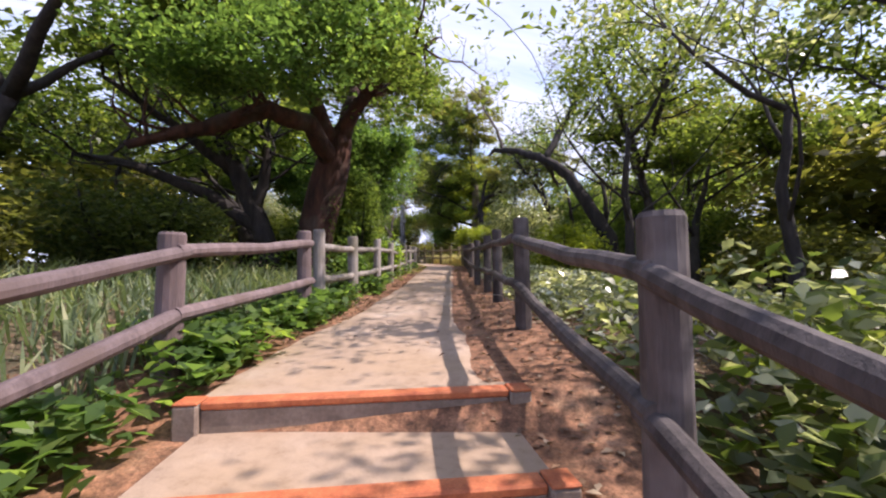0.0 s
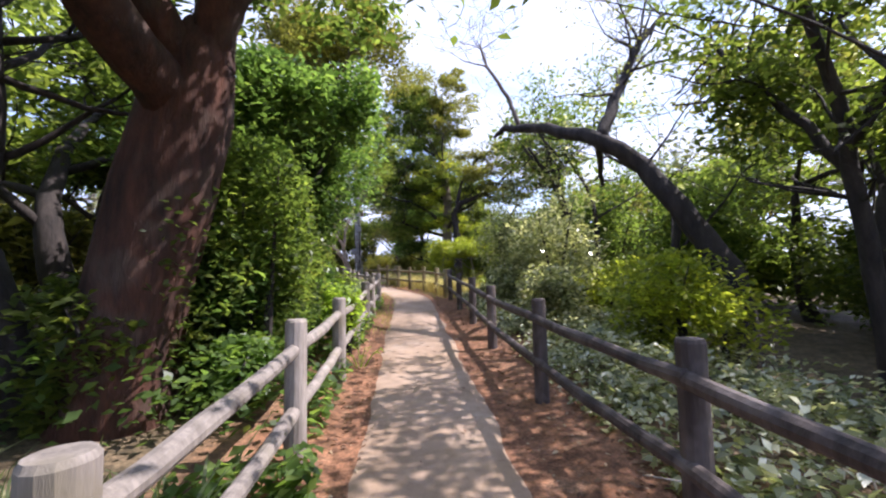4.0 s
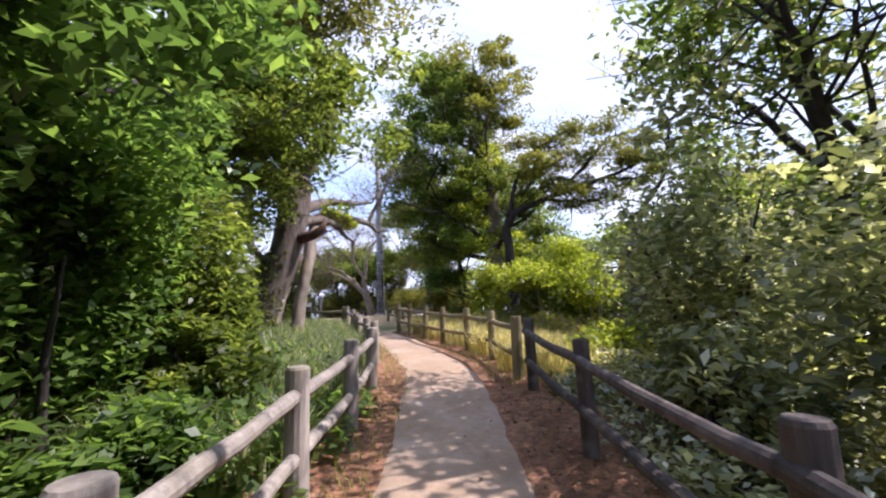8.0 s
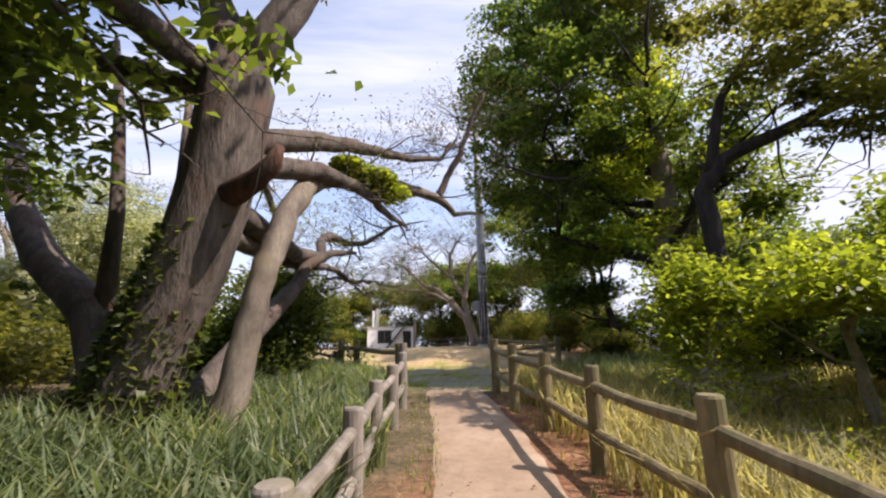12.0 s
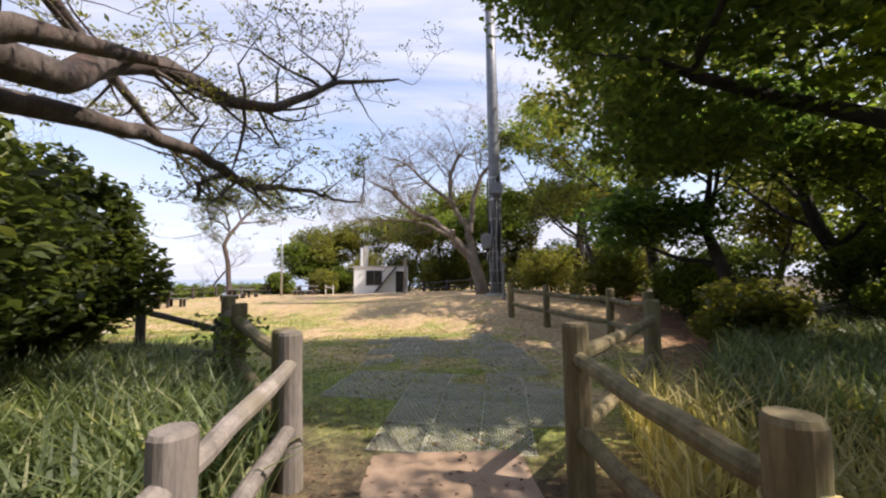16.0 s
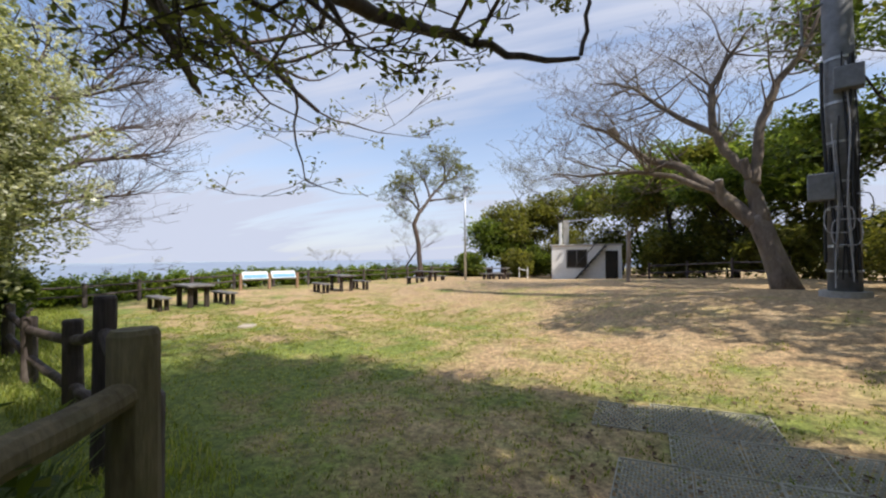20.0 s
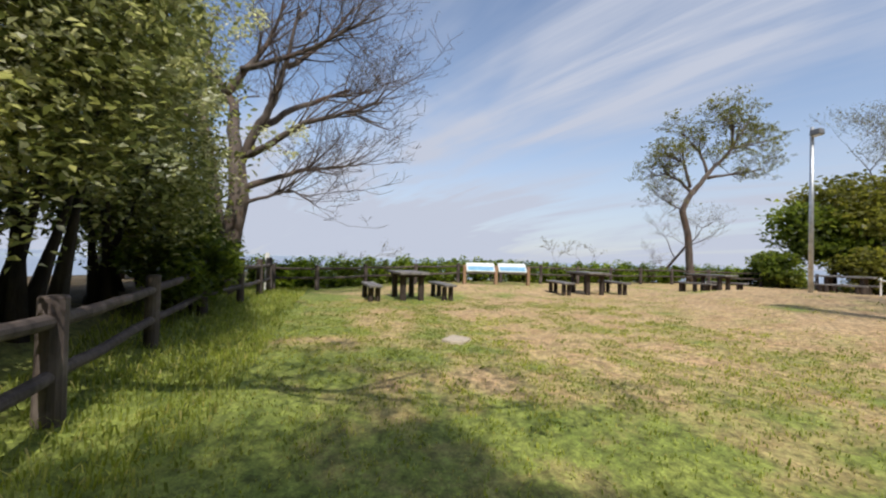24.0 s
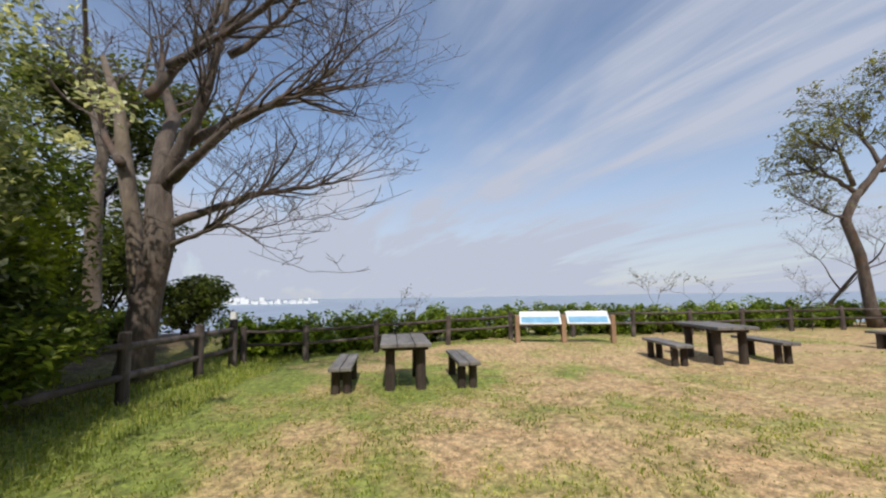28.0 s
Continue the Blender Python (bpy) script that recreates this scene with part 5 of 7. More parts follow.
for k, (pts, r0) in enumerate((([(3.3, 32.7, 2.0), (3.15, 32.6, 4.8), (2.95, 32.3, 7.2), (3.35, 32.1, 7.85), (5.5, 31.8, 8.65), (7.7, 31.4, 9.2), (9.3, 31.0, 9.9)], 0.26), ([(3.1, 32.2, 7.6), (3.4, 31.8, 9.2), (4.4, 31.4, 10.6), (5.8, 31.2, 11.3)], 0.13),
                               ([(5.3, 31.8, 8.6), (6.4, 31.4, 9.6), (7.4, 31.0, 10.8), (8.6, 30.8, 11.0)], 0.11), ([(4.6, 31.9, 8.35), (5.8, 31.4, 8.1), (7.0, 31.0, 7.95)], 0.09), ([(7.4, 31.4, 9.1), (8.4, 31.0, 8.9), (9.4, 30.6, 9.0)], 0.08))):
    limb("trunk" if not k else "limb", pts, [r0 * (1 - 0.8 * q / (len(pts) - 1)) for q in range(len(pts))], 14, 1230 + k, owner=pine, bark=M_BARK_DARK, lev=2, tl=1.0, tr=0.03)
r_p = np.random.default_rng(1240)
pads = np.array([(3.3, 10.6), (4.7, 11.0), (6.2, 11.4), (7.6, 11.5), (9.0, 10.9), (9.5, 9.9), (8.2, 9.8), (6.8, 10.1), (5.3, 9.9), (4.1, 9.5), (4.9, 8.7), (6.6, 8.7), (8.6, 8.9), (7.1, 8.1), (5.8, 8.0)])
pads = np.concatenate([np.column_stack([pads[:, 0] + r_p.normal(0, 0.25, 15), 31.2 + r_p.normal(0, 0.75, 15), pads[:, 1] + r_p.normal(0, 0.12, 15)]) for _ in range(4)])
part("crown", leaf_data("crown", cloud([Vector(p) for p in pads], 19000, 0.62, r_p, 0.32), 0.075, M_LEAF_OLIVE, 1241), M_LEAF_OLIVE, pine)
tree("leaning dark tree at the wood's edge", 2.4, 39.5, 11, 0.24, M_BARK_DARK, M_LEAF_BRIGHT, 13000, 0.1, 133, (-0.25, 0.1), 3, 0.6, (3, 4), 0.95, 3.0)
tree("leaning dark tree at the wood's edge", 5.0, 41.0, 8, 0.24, M_BARK_DARK, M_LEAF_EVER, 8000, 0.11, 134, (0.35, 0), 3, 0.7, (3, 4), 0.95, 3.0)
tree("tall olive evergreen behind the lawn fence", 1.8, 47.5, 16, 0.28, M_BARK_DARK, M_LEAF_OLIVE, 10000, 0.12, 137, (-0.06, 0), 3, 0.75, (3, 5), 1.0, 5.5, keep=HIGH(5.0))
tree("tall evergreen at the wood's edge", 6.6, 44.0, 12.0, 0.3, M_BARK_DARK, M_LEAF_EVER, 7000, 0.12, 138, (-0.08, 0), 3, 0.8, (3, 5), 0.95, 4.5, keep=HIGH(5.0))
tree("leafless grey tree with arching branches", -0.6, 45.0, 11, 0.19, M_BARK_GREY, M_LEAF_OLIVE, 5000, 0.07, 135, (-0.2, -0.1), 5, 0.5, (2, 4), 1.0, 2.6, droop=0.2)
tree("evergreen behind the pole", -1.5, 51.0, 15, 0.28, M_BARK_DARK, M_LEAF_EVER, 14000, 0.12, 136, (0, 0), 3, 0.75, (3, 4), 0.95)
for i, (x, y, rx, ry, top) in enumerate(((1.2, 37.5, 1.2, 1.4, 4.2), (1.6, 42.5, 1.6, 1.6, 5.0), (-0.4, 44.8, 1.4, 1.3, 5.2), (3.6, 46.0, 2.0, 2.0, 5.6), (-3.0, 50.5, 2.0, 1.6, 5.8))):
    shrub("evergreen shrub behind the lawn fence", x, y, rx, ry, top, M_LEAF_EVER if i % 2 else M_LEAF_OLIVE, 6000, 0.08, 140 + i, group="understorey")

side_tree = thing("tree", 5.6, 19.4, ground_z(5.6, 19.4), "dark tree over the dark fence, some leaves painted pale for shine", "tree")
for k, pts in enumerate(([(5.6, 19.4, 0.9), (5.5, 19.4, 3.2), (5.2, 19.3, 5.2), (4.7, 19.2, 6.8), (4.3, 19.1, 8.2)], [(5.3, 19.3, 4.8), (4.4, 18.6, 6.2), (3.5, 18.0, 7.0)], [(5.3, 19.3, 5.0), (5.0, 20.3, 6.6), (4.6, 21.0, 7.6)])):
    limb("trunk" if not k else "limb", pts, [0.13 - 0.025 * q if not k else 0.08 - 0.022 * q for q in range(len(pts))], 12, 1220 + k, owner=side_tree, bark=M_BARK_DARK, lev=2, tl=1.1, tr=0.03)
r_s = np.random.default_rng(1225)
for mt, n in ((M_LEAF_DEEP, 1500), (M_LEAF_SILVER, 1500)):
    sc = np.column_stack([r_s.uniform(3.1, 6.0, 45), r_s.uniform(18.4, 20.9, 45), r_s.uniform(5.3, 8.6, 45)])
    part("crown", leaf_data("crown", cloud([Vector(p) for p in sc], n, 0.45, r_s, 0.5), 0.085, mt, 1226 + n), mt, side_tree)

# ---- round the lawn ----
lean_z = ground_z(-5.85, 47.9)
lean_tree = thing("tree", -5.85, 47.9, lean_z, "leaning pruned tree with pale bark and bare arching branches", "tree")


def bough(name, pts, radii, twigs, seed, label="", n=500, lev=4, tl=1.5):
    return limb(name, pts, radii, twigs, seed, M_LEAF_BUD, n, 0.03, 0.3, lev, tl, 0.035, label, lean_tree, M_BARK_PALE)


part("trunk", wood_mesh([([(-5.8, 47.9, lean_z - 0.2), (-5.97, 47.9, lean_z + 0.45), (-6.2, 47.9, 4.56), (-6.38, 47.9, 5.1), (-6.45, 47.9, 5.4)], [0.4, 0.3, 0.27, 0.27, 0.22], 9)], 16, 0.05), M_BARK_PALE, lean_tree, "reddish-brown leaning trunk", smooth=True)
bough("limb", [(-6.4, 47.9, 5.15), (-7.15, 47.85, 5.92), (-7.46, 47.8, 6.29), (-8.41, 47.6, 7.08), (-9.18, 47.4, 7.33), (-10.29, 47.2, 8.42), (-11.2, 47.0, 8.95)], [0.24, 0.2, 0.17, 0.13, 0.11, 0.07, 0.025], 20, 251)
bough("limb", [(-7.3, 47.8, 6.1), (-8.42, 47.4, 6.72), (-9.36, 47.0, 6.98), (-11.0, 46.6, 7.02), (-12.0, 46.4, 7.2)], [0.11, 0.09, 0.07, 0.045, 0.02], 16, 252)
bough("limb", [(-6.35, 47.9, 5.2), (-6.55, 47.95, 6.15), (-6.6, 48.0, 6.6), (-7.18, 48.0, 7.41), (-7.49, 48.0, 8.08), (-7.49, 48.0, 9.44), (-7.12, 48.0, 10.05), (-6.5, 48.0, 10.9)], [0.22, 0.18, 0.14, 0.13, 0.12, 0.09, 0.06, 0.025], 18, 253)
bough("limb", [(-7.4, 48.0, 7.95), (-8.37, 48.0, 8.69), (-9.13, 47.9, 9.4), (-9.71, 47.8, 9.99), (-10.92, 47.6, 10.48)], [0.1, 0.085, 0.07, 0.055, 0.02], 18, 254)
bough("limb", [(-6.5, 47.95, 6.3), (-6.45, 48.0, 6.95), (-6.34, 48.1, 8.14), (-5.94, 48.2, 9.16), (-5.4, 48.3, 9.9), (-5.0, 48.4, 11.0)], [0.15, 0.14, 0.12, 0.1, 0.07, 0.03], 16, 255)
for a, b in (((-6.62, 47.9, 6.5), (-6.72, 47.82, 7.05)), ((-7.25, 47.75, 5.95), (-7.3, 47.6, 6.5)), ((-10.0, 47.15, 8.2), (-10.15, 47.0, 8.55))):
    st = part("cut_stub", Mesh().tube([a, b], [0.12, 0.11], 12), M_BARK_PALE, lean_tree)
    d = (Vector(b) - Vector(a)).normalized()
    part("cut_face", Mesh().tube([Vector(b) + d * 0.002, Vector(b) + d * 0.012], [0.105, 0.1], 12), M_CONC, st, "pale sawn face")
lone_tree = thing("tree", -26.9, 53.7, ground_z(-26.9, 53.7), "lone windswept tree by the hedge", "tree")
part("trunk", wood_mesh([([(-26.9, 53.9, ground_z(-26.9, 53.7) - 0.2), (-26.9, 53.75, 3.7), (-26.9, 53.6, 5.4), (-26.9, 53.2, 6.7), (-26.9, 53.6, 7.4), (-26.9, 53.9, 7.8)], [0.26, 0.19, 0.17, 0.16, 0.15, 0.13], 9)], 12, 0.06), M_BARK_GREY, lone_tree, smooth=True)
for k, (pts, r0, n) in enumerate((([(-26.9, 53.86, 7.7), (-26.7, 55.0, 9.1), (-26.6, 56.8, 10.9), (-26.5, 58.2, 13.0)], 0.14, 1500), ([(-26.9, 53.8, 7.7), (-27.2, 53.3, 8.4), (-27.3, 52.1, 8.9), (-27.3, 50.5, 8.6)], 0.1, 900), ([(-26.9, 53.7, 8.1), (-26.5, 52.7, 9.5), (-26.4, 51.4, 9.9)], 0.09, 900),
                                  ([(-26.8, 55.0, 9.1), (-27.2, 54.7, 10.7), (-27.4, 53.4, 11.8)], 0.09, 900), ([(-26.6, 56.8, 10.9), (-27.0, 58.9, 11.5), (-27.2, 60.6, 12.0)], 0.09, 1100), ([(-26.8, 55.0, 8.8), (-26.3, 57.1, 9.2), (-26.2, 59.3, 9.6)], 0.09, 700),
                                  ([(-26.6, 56.8, 10.9), (-26.2, 56.4, 12.3), (-26.2, 55.4, 12.9)], 0.08, 1000), ([(-26.9, 53.3, 6.5), (-26.7, 52.1, 6.7), (-26.7, 51.0, 7.2)], 0.06, 250))):
    pts = [Vector((-26.9, 53.86, 7.6)).lerp(Vector(p), 0.8) for p in pts]
    limb("limb", pts, [r0 * (1 - 0.8 * q / (len(pts) - 1)) for q in range(len(pts))], 22, 940 + k, M_LEAF_OLIVE, n * 5 // 4, 0.062, 0.14, 3, 0.75, 0.03, "", lone_tree, M_BARK_GREY, 0.9, 0.6)
tree("bare young tree by the hedge", -28.2, 53.0, 6, 0.1, M_BARK_GREY, M_LEAF_BUD, 800, 0.03, 153, (0.1, 0.2), 4, 0.3, (2, 4), 0.9)
fan_tree = thing("tree", -20.6, 32.8, ground_z(-20.6, 32.8), "big bare tree with fine fanning twigs", "tree")
part("trunk", wood_mesh([([(-20.6, 32.7, ground_z(-20.6, 32.8) - 0.2), (-20.6, 32.78, 3.2), (-20.6, 32.9, 4.4), (-20.6, 33.04, 5.2), (-20.6, 32.95, 6.2)], [0.34, 0.26, 0.24, 0.25, 0.19], 9)], 14, 0.06), M_BARK_GREY, fan_tree, "grey leaning trunk", smooth=True)
part("trunk", wood_mesh([([(-20.9, 32.65, ground_z(-20.9, 32.6) - 0.2), (-20.9, 32.6, 3.85), (-20.9, 32.38, 5.5), (-20.8, 32.2, 6.7), (-20.9, 31.95, 7.8), (-21.0, 31.5, 8.9)], [0.2, 0.17, 0.15, 0.13, 0.1, 0.05], 9)], 12, 0.06), M_BARK_PALE, fan_tree, smooth=True)
for k, (pts, r0) in enumerate((([(32.92, 6.1), (32.74, 7.3), (32.66, 7.85), (32.2, 8.5), (31.8, 9.2), (31.5, 10.4)], 0.17), ([(32.66, 7.85), (33.0, 8.5), (33.5, 9.3), (33.9, 10.6)], 0.12), ([(33.0, 6.1), (33.4, 6.95), (33.8, 7.7), (34.1, 8.7), (34.4, 10.0)], 0.14),
                               ([(33.1, 6.3), (33.7, 6.5), (34.6, 7.05), (35.5, 7.25), (36.4, 7.5)], 0.11), ([(33.37, 6.95), (34.2, 7.8), (35.2, 8.4), (36.4, 8.9)], 0.11), ([(33.1, 5.5), (33.7, 5.8), (34.6, 6.15), (35.5, 6.3), (36.3, 6.55)], 0.1),
                               ([(33.1, 5.1), (33.7, 5.3), (34.3, 5.45), (34.9, 5.15)], 0.06), ([(33.0, 8.5), (33.9, 8.7), (35.0, 9.1), (36.1, 9.7)], 0.09), ([(32.3, 6.6), (31.6, 7.4), (30.9, 8.4)], 0.09), ([(34.1, 8.7), (35.0, 9.6), (35.8, 10.8)], 0.08))):
    d = (k % 4 - 1.5) * 0.28
    pts = [(-20.6 + d * q, y, z) for q, (y, z) in enumerate(pts)]
    limb("limb", pts, [r0 * (1 - 0.8 * q / (len(pts) - 1)) for q in range(len(pts))], 17, 950 + k, M_LEAF_BUD, 160, 0.022, 0.15, 3, 1.15, 0.03, "", fan_tree, M_BARK_GREY, 1.5, 0.55)
tree("slim pale bare tree behind the fanning one", -22.6, 30.8, 12, 0.2, M_BARK_PALE, M_LEAF_BUD, 900, 0.025, 155, (0.0, -0.07), 5, 0.3, (2, 3), 0.8, 5.6, shrink=0.66, wander=0.3)
tree("dark shaggy pine behind the bare trees", -24.8, 28.2, 12, 0.24, M_BARK_DARK, M_LEAF_DARK, 13000, 0.09, 156, (0.05, 0.1), 3, 0.6, (3, 5), 1.1, 4.4, flat=0.9)
tree("dark evergreen behind the bush", -16.5, 27.5, 9, 0.24, M_BARK_DARK, M_LEAF_EVER, 8000, 0.1, 157, (0, 0), 3, 0.75, (3, 4), 0.95)
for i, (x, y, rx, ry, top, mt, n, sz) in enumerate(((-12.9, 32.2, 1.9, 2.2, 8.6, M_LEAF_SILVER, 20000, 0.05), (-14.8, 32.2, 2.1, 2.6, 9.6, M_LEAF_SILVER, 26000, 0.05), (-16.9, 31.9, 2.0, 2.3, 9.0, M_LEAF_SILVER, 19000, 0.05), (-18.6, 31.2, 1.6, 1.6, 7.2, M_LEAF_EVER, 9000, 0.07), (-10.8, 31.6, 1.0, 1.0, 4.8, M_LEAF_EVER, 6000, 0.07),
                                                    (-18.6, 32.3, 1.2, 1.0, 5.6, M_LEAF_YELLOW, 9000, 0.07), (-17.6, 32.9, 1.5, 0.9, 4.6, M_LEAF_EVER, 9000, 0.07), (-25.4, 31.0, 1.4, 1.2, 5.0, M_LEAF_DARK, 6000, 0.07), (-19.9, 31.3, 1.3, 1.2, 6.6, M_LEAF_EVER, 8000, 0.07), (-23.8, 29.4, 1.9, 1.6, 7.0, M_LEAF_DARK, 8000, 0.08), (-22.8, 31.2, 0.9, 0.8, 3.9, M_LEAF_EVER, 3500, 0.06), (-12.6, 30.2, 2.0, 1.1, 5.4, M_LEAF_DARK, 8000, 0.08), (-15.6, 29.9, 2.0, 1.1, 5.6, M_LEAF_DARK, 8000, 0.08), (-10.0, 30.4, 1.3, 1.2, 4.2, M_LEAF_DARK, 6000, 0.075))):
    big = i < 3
    bush = shrub("big evergreen bush with glitter painted into its leaf colour" if big else "evergreen shrub in the bush row", x, y, rx, ry, top, mt, n, sz, 160 + i, group="bush row", lobes=22, low=0.9 if top > 7 else 0.2)
    if big:
        # extra outer sprays in near-white: the bush's sparkle painted as leaves
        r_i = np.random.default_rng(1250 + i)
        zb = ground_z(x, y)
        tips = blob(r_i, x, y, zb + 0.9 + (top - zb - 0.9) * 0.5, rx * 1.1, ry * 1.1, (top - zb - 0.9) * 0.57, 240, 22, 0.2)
        part("foliage", leaf_data("foliage", cloud([Vector(p) for p in tips[tips[:, 2] > zb + 1.6]], 9000, 0.16, r_i, 0.7), 0.042, M_LEAF_GLINT, 1256 + i), M_LEAF_GLINT, bush, "sprays of small leaves painted white as glints")

# woods at the far side of the lawn
for i, (x, y, h, mt, n) in enumerate(((-8.5, 58.5, 8, M_LEAF_EVER, 12000), (-11.5, 61.5, 9, M_LEAF_EVER, 12000), (-12.6, 64.5, 8.5, M_LEAF_OLIVE, 9000), (-17.5, 67.5, 9.5, M_LEAF_EVER, 10000), (-24.0, 63.5, 6.5, M_LEAF_OLIVE, 9000), (-25.5, 62.0, 4.6, M_LEAF_EVER, 7000),
                                      (-5.0, 61.0, 9, M_LEAF_DARK, 10000), (-22.0, 70.0, 8, M_LEAF_OLIVE, 9000), (-28.0, 66.0, 6.5, M_LEAF_OLIVE, 7000), (0.5, 58.0, 9, M_LEAF_EVER, 9000), (-14.0, 68.0, 9, M_LEAF_EVER, 9000))):
    tree("evergreen at the far side of the lawn", x, y, h, 0.18, M_BARK_DARK, mt, n * 7 // 10, 0.17, 180 + i, (0, 0), 3, 0.9, (3, 5), 0.95, h * 0.52, group="far wood")
for i, (x, y) in enumerate(((-22.0, 64.5), (-24.5, 67.0), (-15.5, 66.5), (-9.5, 65.0))):
    tree("leafless tree among the evergreens", x, y, 11.5, 0.16, M_BARK_GREY, M_LEAF_BUD, 2600, 0.05, 195 + i, (0.05, 0), 5, 0.4, (2, 4), 0.85, group="far wood")
for i, (x, y, rx, top) in enumerate(((-11.6, 58.8, 1.6, 5.8), (-23.0, 63.5, 1.8, 5.4), (-6.8, 56.5, 1.7, 5.6), (-25.5, 57.8, 1.5, 4.6), (-23.2, 60.8, 1.5, 4.8), (-3.2, 55.5, 1.8, 6.0), (-8.8, 59.6, 2.4, 7.2), (-13.6, 63.6, 2.2, 6.6), (-5.4, 60.0, 2.4, 7.4), (-1.4, 56.6, 2.2, 7.0), (-21.2, 65.2, 2.2, 6.4), (-25.2, 64.5, 2.2, 6.2), (-17.6, 65.6, 2.4, 6.8), (-10.8, 62.8, 2.2, 7.6), (1.2, 53.2, 2.2, 7.0))):
    shrub("round evergreen shrub at the lawn's far edge", x, y, rx, rx, top, M_LEAF_EVER if i % 2 else M_LEAF_OLIVE, 5200, 0.13, 210 + i, group="far wood")

# hedge of rank shrubs over the sea
r_h = np.random.default_rng(300)
hl = [(-23.6, 32.8), (-24.3, 35.0), (-25.3, 38.0), (-26.2, 41.0), (-26.5, 44.0), (-26.9, 47.0), (-27.4, 50.0), (-27.5, 53.5), (-26.8, 57.0), (-25.6, 60.0)]
for (xa, ya), (xb, yb) in zip(hl, hl[1:]):
    hz = ground_z((xa + xb) / 2, (ya + yb) / 2)
    hd = thing("hedge", (xa + xb) / 2, (ya + yb) / 2, hz, "rank leafy hedge behind the low fence above the sea", "hedge", "sea hedge")
    cs, st = [], Mesh()
    for k in range(12):
        s = (k + r_h.random()) / 12
        x, y = xa + (xb - xa) * s - 0.15, ya + (yb - ya) * s
        z = ground_z(x, y)
        cs.append(blob(r_h, x + r_h.uniform(-0.3, 0.2), y, z + 0.42, 0.62, 0.5, 0.55 + r_h.uniform(0, 0.14), 620, 9))
        for _ in range(4):
            a = r_h.uniform(0, 6.28)
            st.tube([(x, y, z - 0.1), (x + 0.2 * math.cos(a), y + 0.2 * math.sin(a), z + 0.5), (x + 0.3 * math.cos(a), y + 0.3 * math.sin(a), z + 0.9)], [0.012, 0.009, 0.004], 4)
    part("underwood", st, M_BARK_GREY, hd)
    cc = np.concatenate(cs)
    part("foliage", leaf_data("foliage", cc[cc[:, 2] > 2.3], 0.065, M_HEDGE, 301, 0.65), M_HEDGE, hd)

# ---- low plants ----
def scatter(n, r, x0, x1, y0, y1, ok=None, lift=0.0):
    x, y = r.uniform(x0, x1, n), r.uniform(y0, y1, n)
    if ok is not None:
        m = ok(x, y)
        x, y = x[m], y[m]
    return np.array([(a, b, ground_z(a, b) + lift) for a, b in zip(x, y)])


def stuff(name, me, label, category):
    return tagged(new(name, me), label, category, kind="stuff")


def clumped(r, n, x0, x1, y0, y1, k, sig, ok=None):
    cx, cy = r.uniform(x0, x1, k), r.uniform(y0, y1, k)
    i = r.integers(0, k, n)
    x, y = cx[i] + r.normal(0, sig, n), cy[i] + r.normal(0, sig, n)
    m = (x > x0 - 0.3) & (x < x1 + 0.3)
    if ok is not None:
        m &= ok(x, y)
    return np.array([(a, b, ground_z(a, b)) for a, b in zip(x[m], y[m])])


lxv = lambda y: np.interp(y, LINE_Y, LINE_X)
r_g = np.random.default_rng(400)
stuff("bamboo_grass", blade_data("bamboo_grass", scatter(6000, r_g, -6.0, -1.45, -3, 9, lambda x, y: x < lxv(y) - 1.28), 0.42, 0.02, M_GRASS, 401, 0.9), "pale bamboo grass on the bank beyond the fence", "grass")
stuff("bamboo_grass", blade_data("bamboo_grass", scatter(26000, r_g, -7.0, -1.0, 17.5, 31.5, lambda x, y: x < lxv(y) - 1.5 - 0.2 * np.sin(y * 3)), 0.55, 0.022, M_GRASS, 402, 0.9), "tall bamboo grass leaning over the fence", "grass")
stuff("dry_grass", blade_data("dry_grass", scatter(26000, r_g, -1.5, 6.0, 21.0, 33.5, lambda x, y: x > lxv(y) + 1.32 + 0.15 * np.sin(y * 3)), 0.55, 0.016, M_DRYGRASS, 403, 0.9), "dry yellowish grass behind the tan fence", "grass")
stuff("bamboo_grass", blade_data("bamboo_grass", scatter(9000, r_g, -0.6, 4.5, 32.5, 38, lambda x, y: x > -1.2 + (y - 32.5) * 0.45), 0.6, 0.02, M_GRASS, 404, 0.9), "rank grass outside the gate fence", "grass")
stuff("bamboo_grass", blade_data("bamboo_grass", scatter(9000, r_g, -9.0, -4.3, 30.0, 33.5, lambda x, y: y < 31.5 - (x + 4.2) * 0.6 - 0.15), 0.5, 0.02, M_GRASS, 405, 0.9), "rank grass behind the lawn fence", "grass")
ivy = np.concatenate([clumped(r_g, 5200, -1.75, -0.95, 0.5, 9.2, 60, 0.13, lambda x, y: x < lxv(y) - 0.82), clumped(r_g, 1600, -1.6, -1.1, 9, 20, 50, 0.12, lambda x, y: x < lxv(y) - 1.0)])
ivy[:, 2] += r_g.uniform(0.03, 0.32, len(ivy))
stuff("ivy_leaves", leaf_data("ivy_leaves", ivy, 0.06, M_LEAF_BRIGHT, 406, 0.85, 0.9), "broad green creeping leaves along the path's edge", "ground cover")
weeds = clumped(r_g, 9000, -4.6, -1.5, 10, 21, 90, 0.25)
weeds[:, 2] += r_g.uniform(0.05, 0.75, len(weeds))
stuff("undergrowth", leaf_data("undergrowth", weeds, 0.055, M_LEAF_BRIGHT, 407, 0.7, 0.6), "leafy undergrowth behind the grey fence", "ground cover")
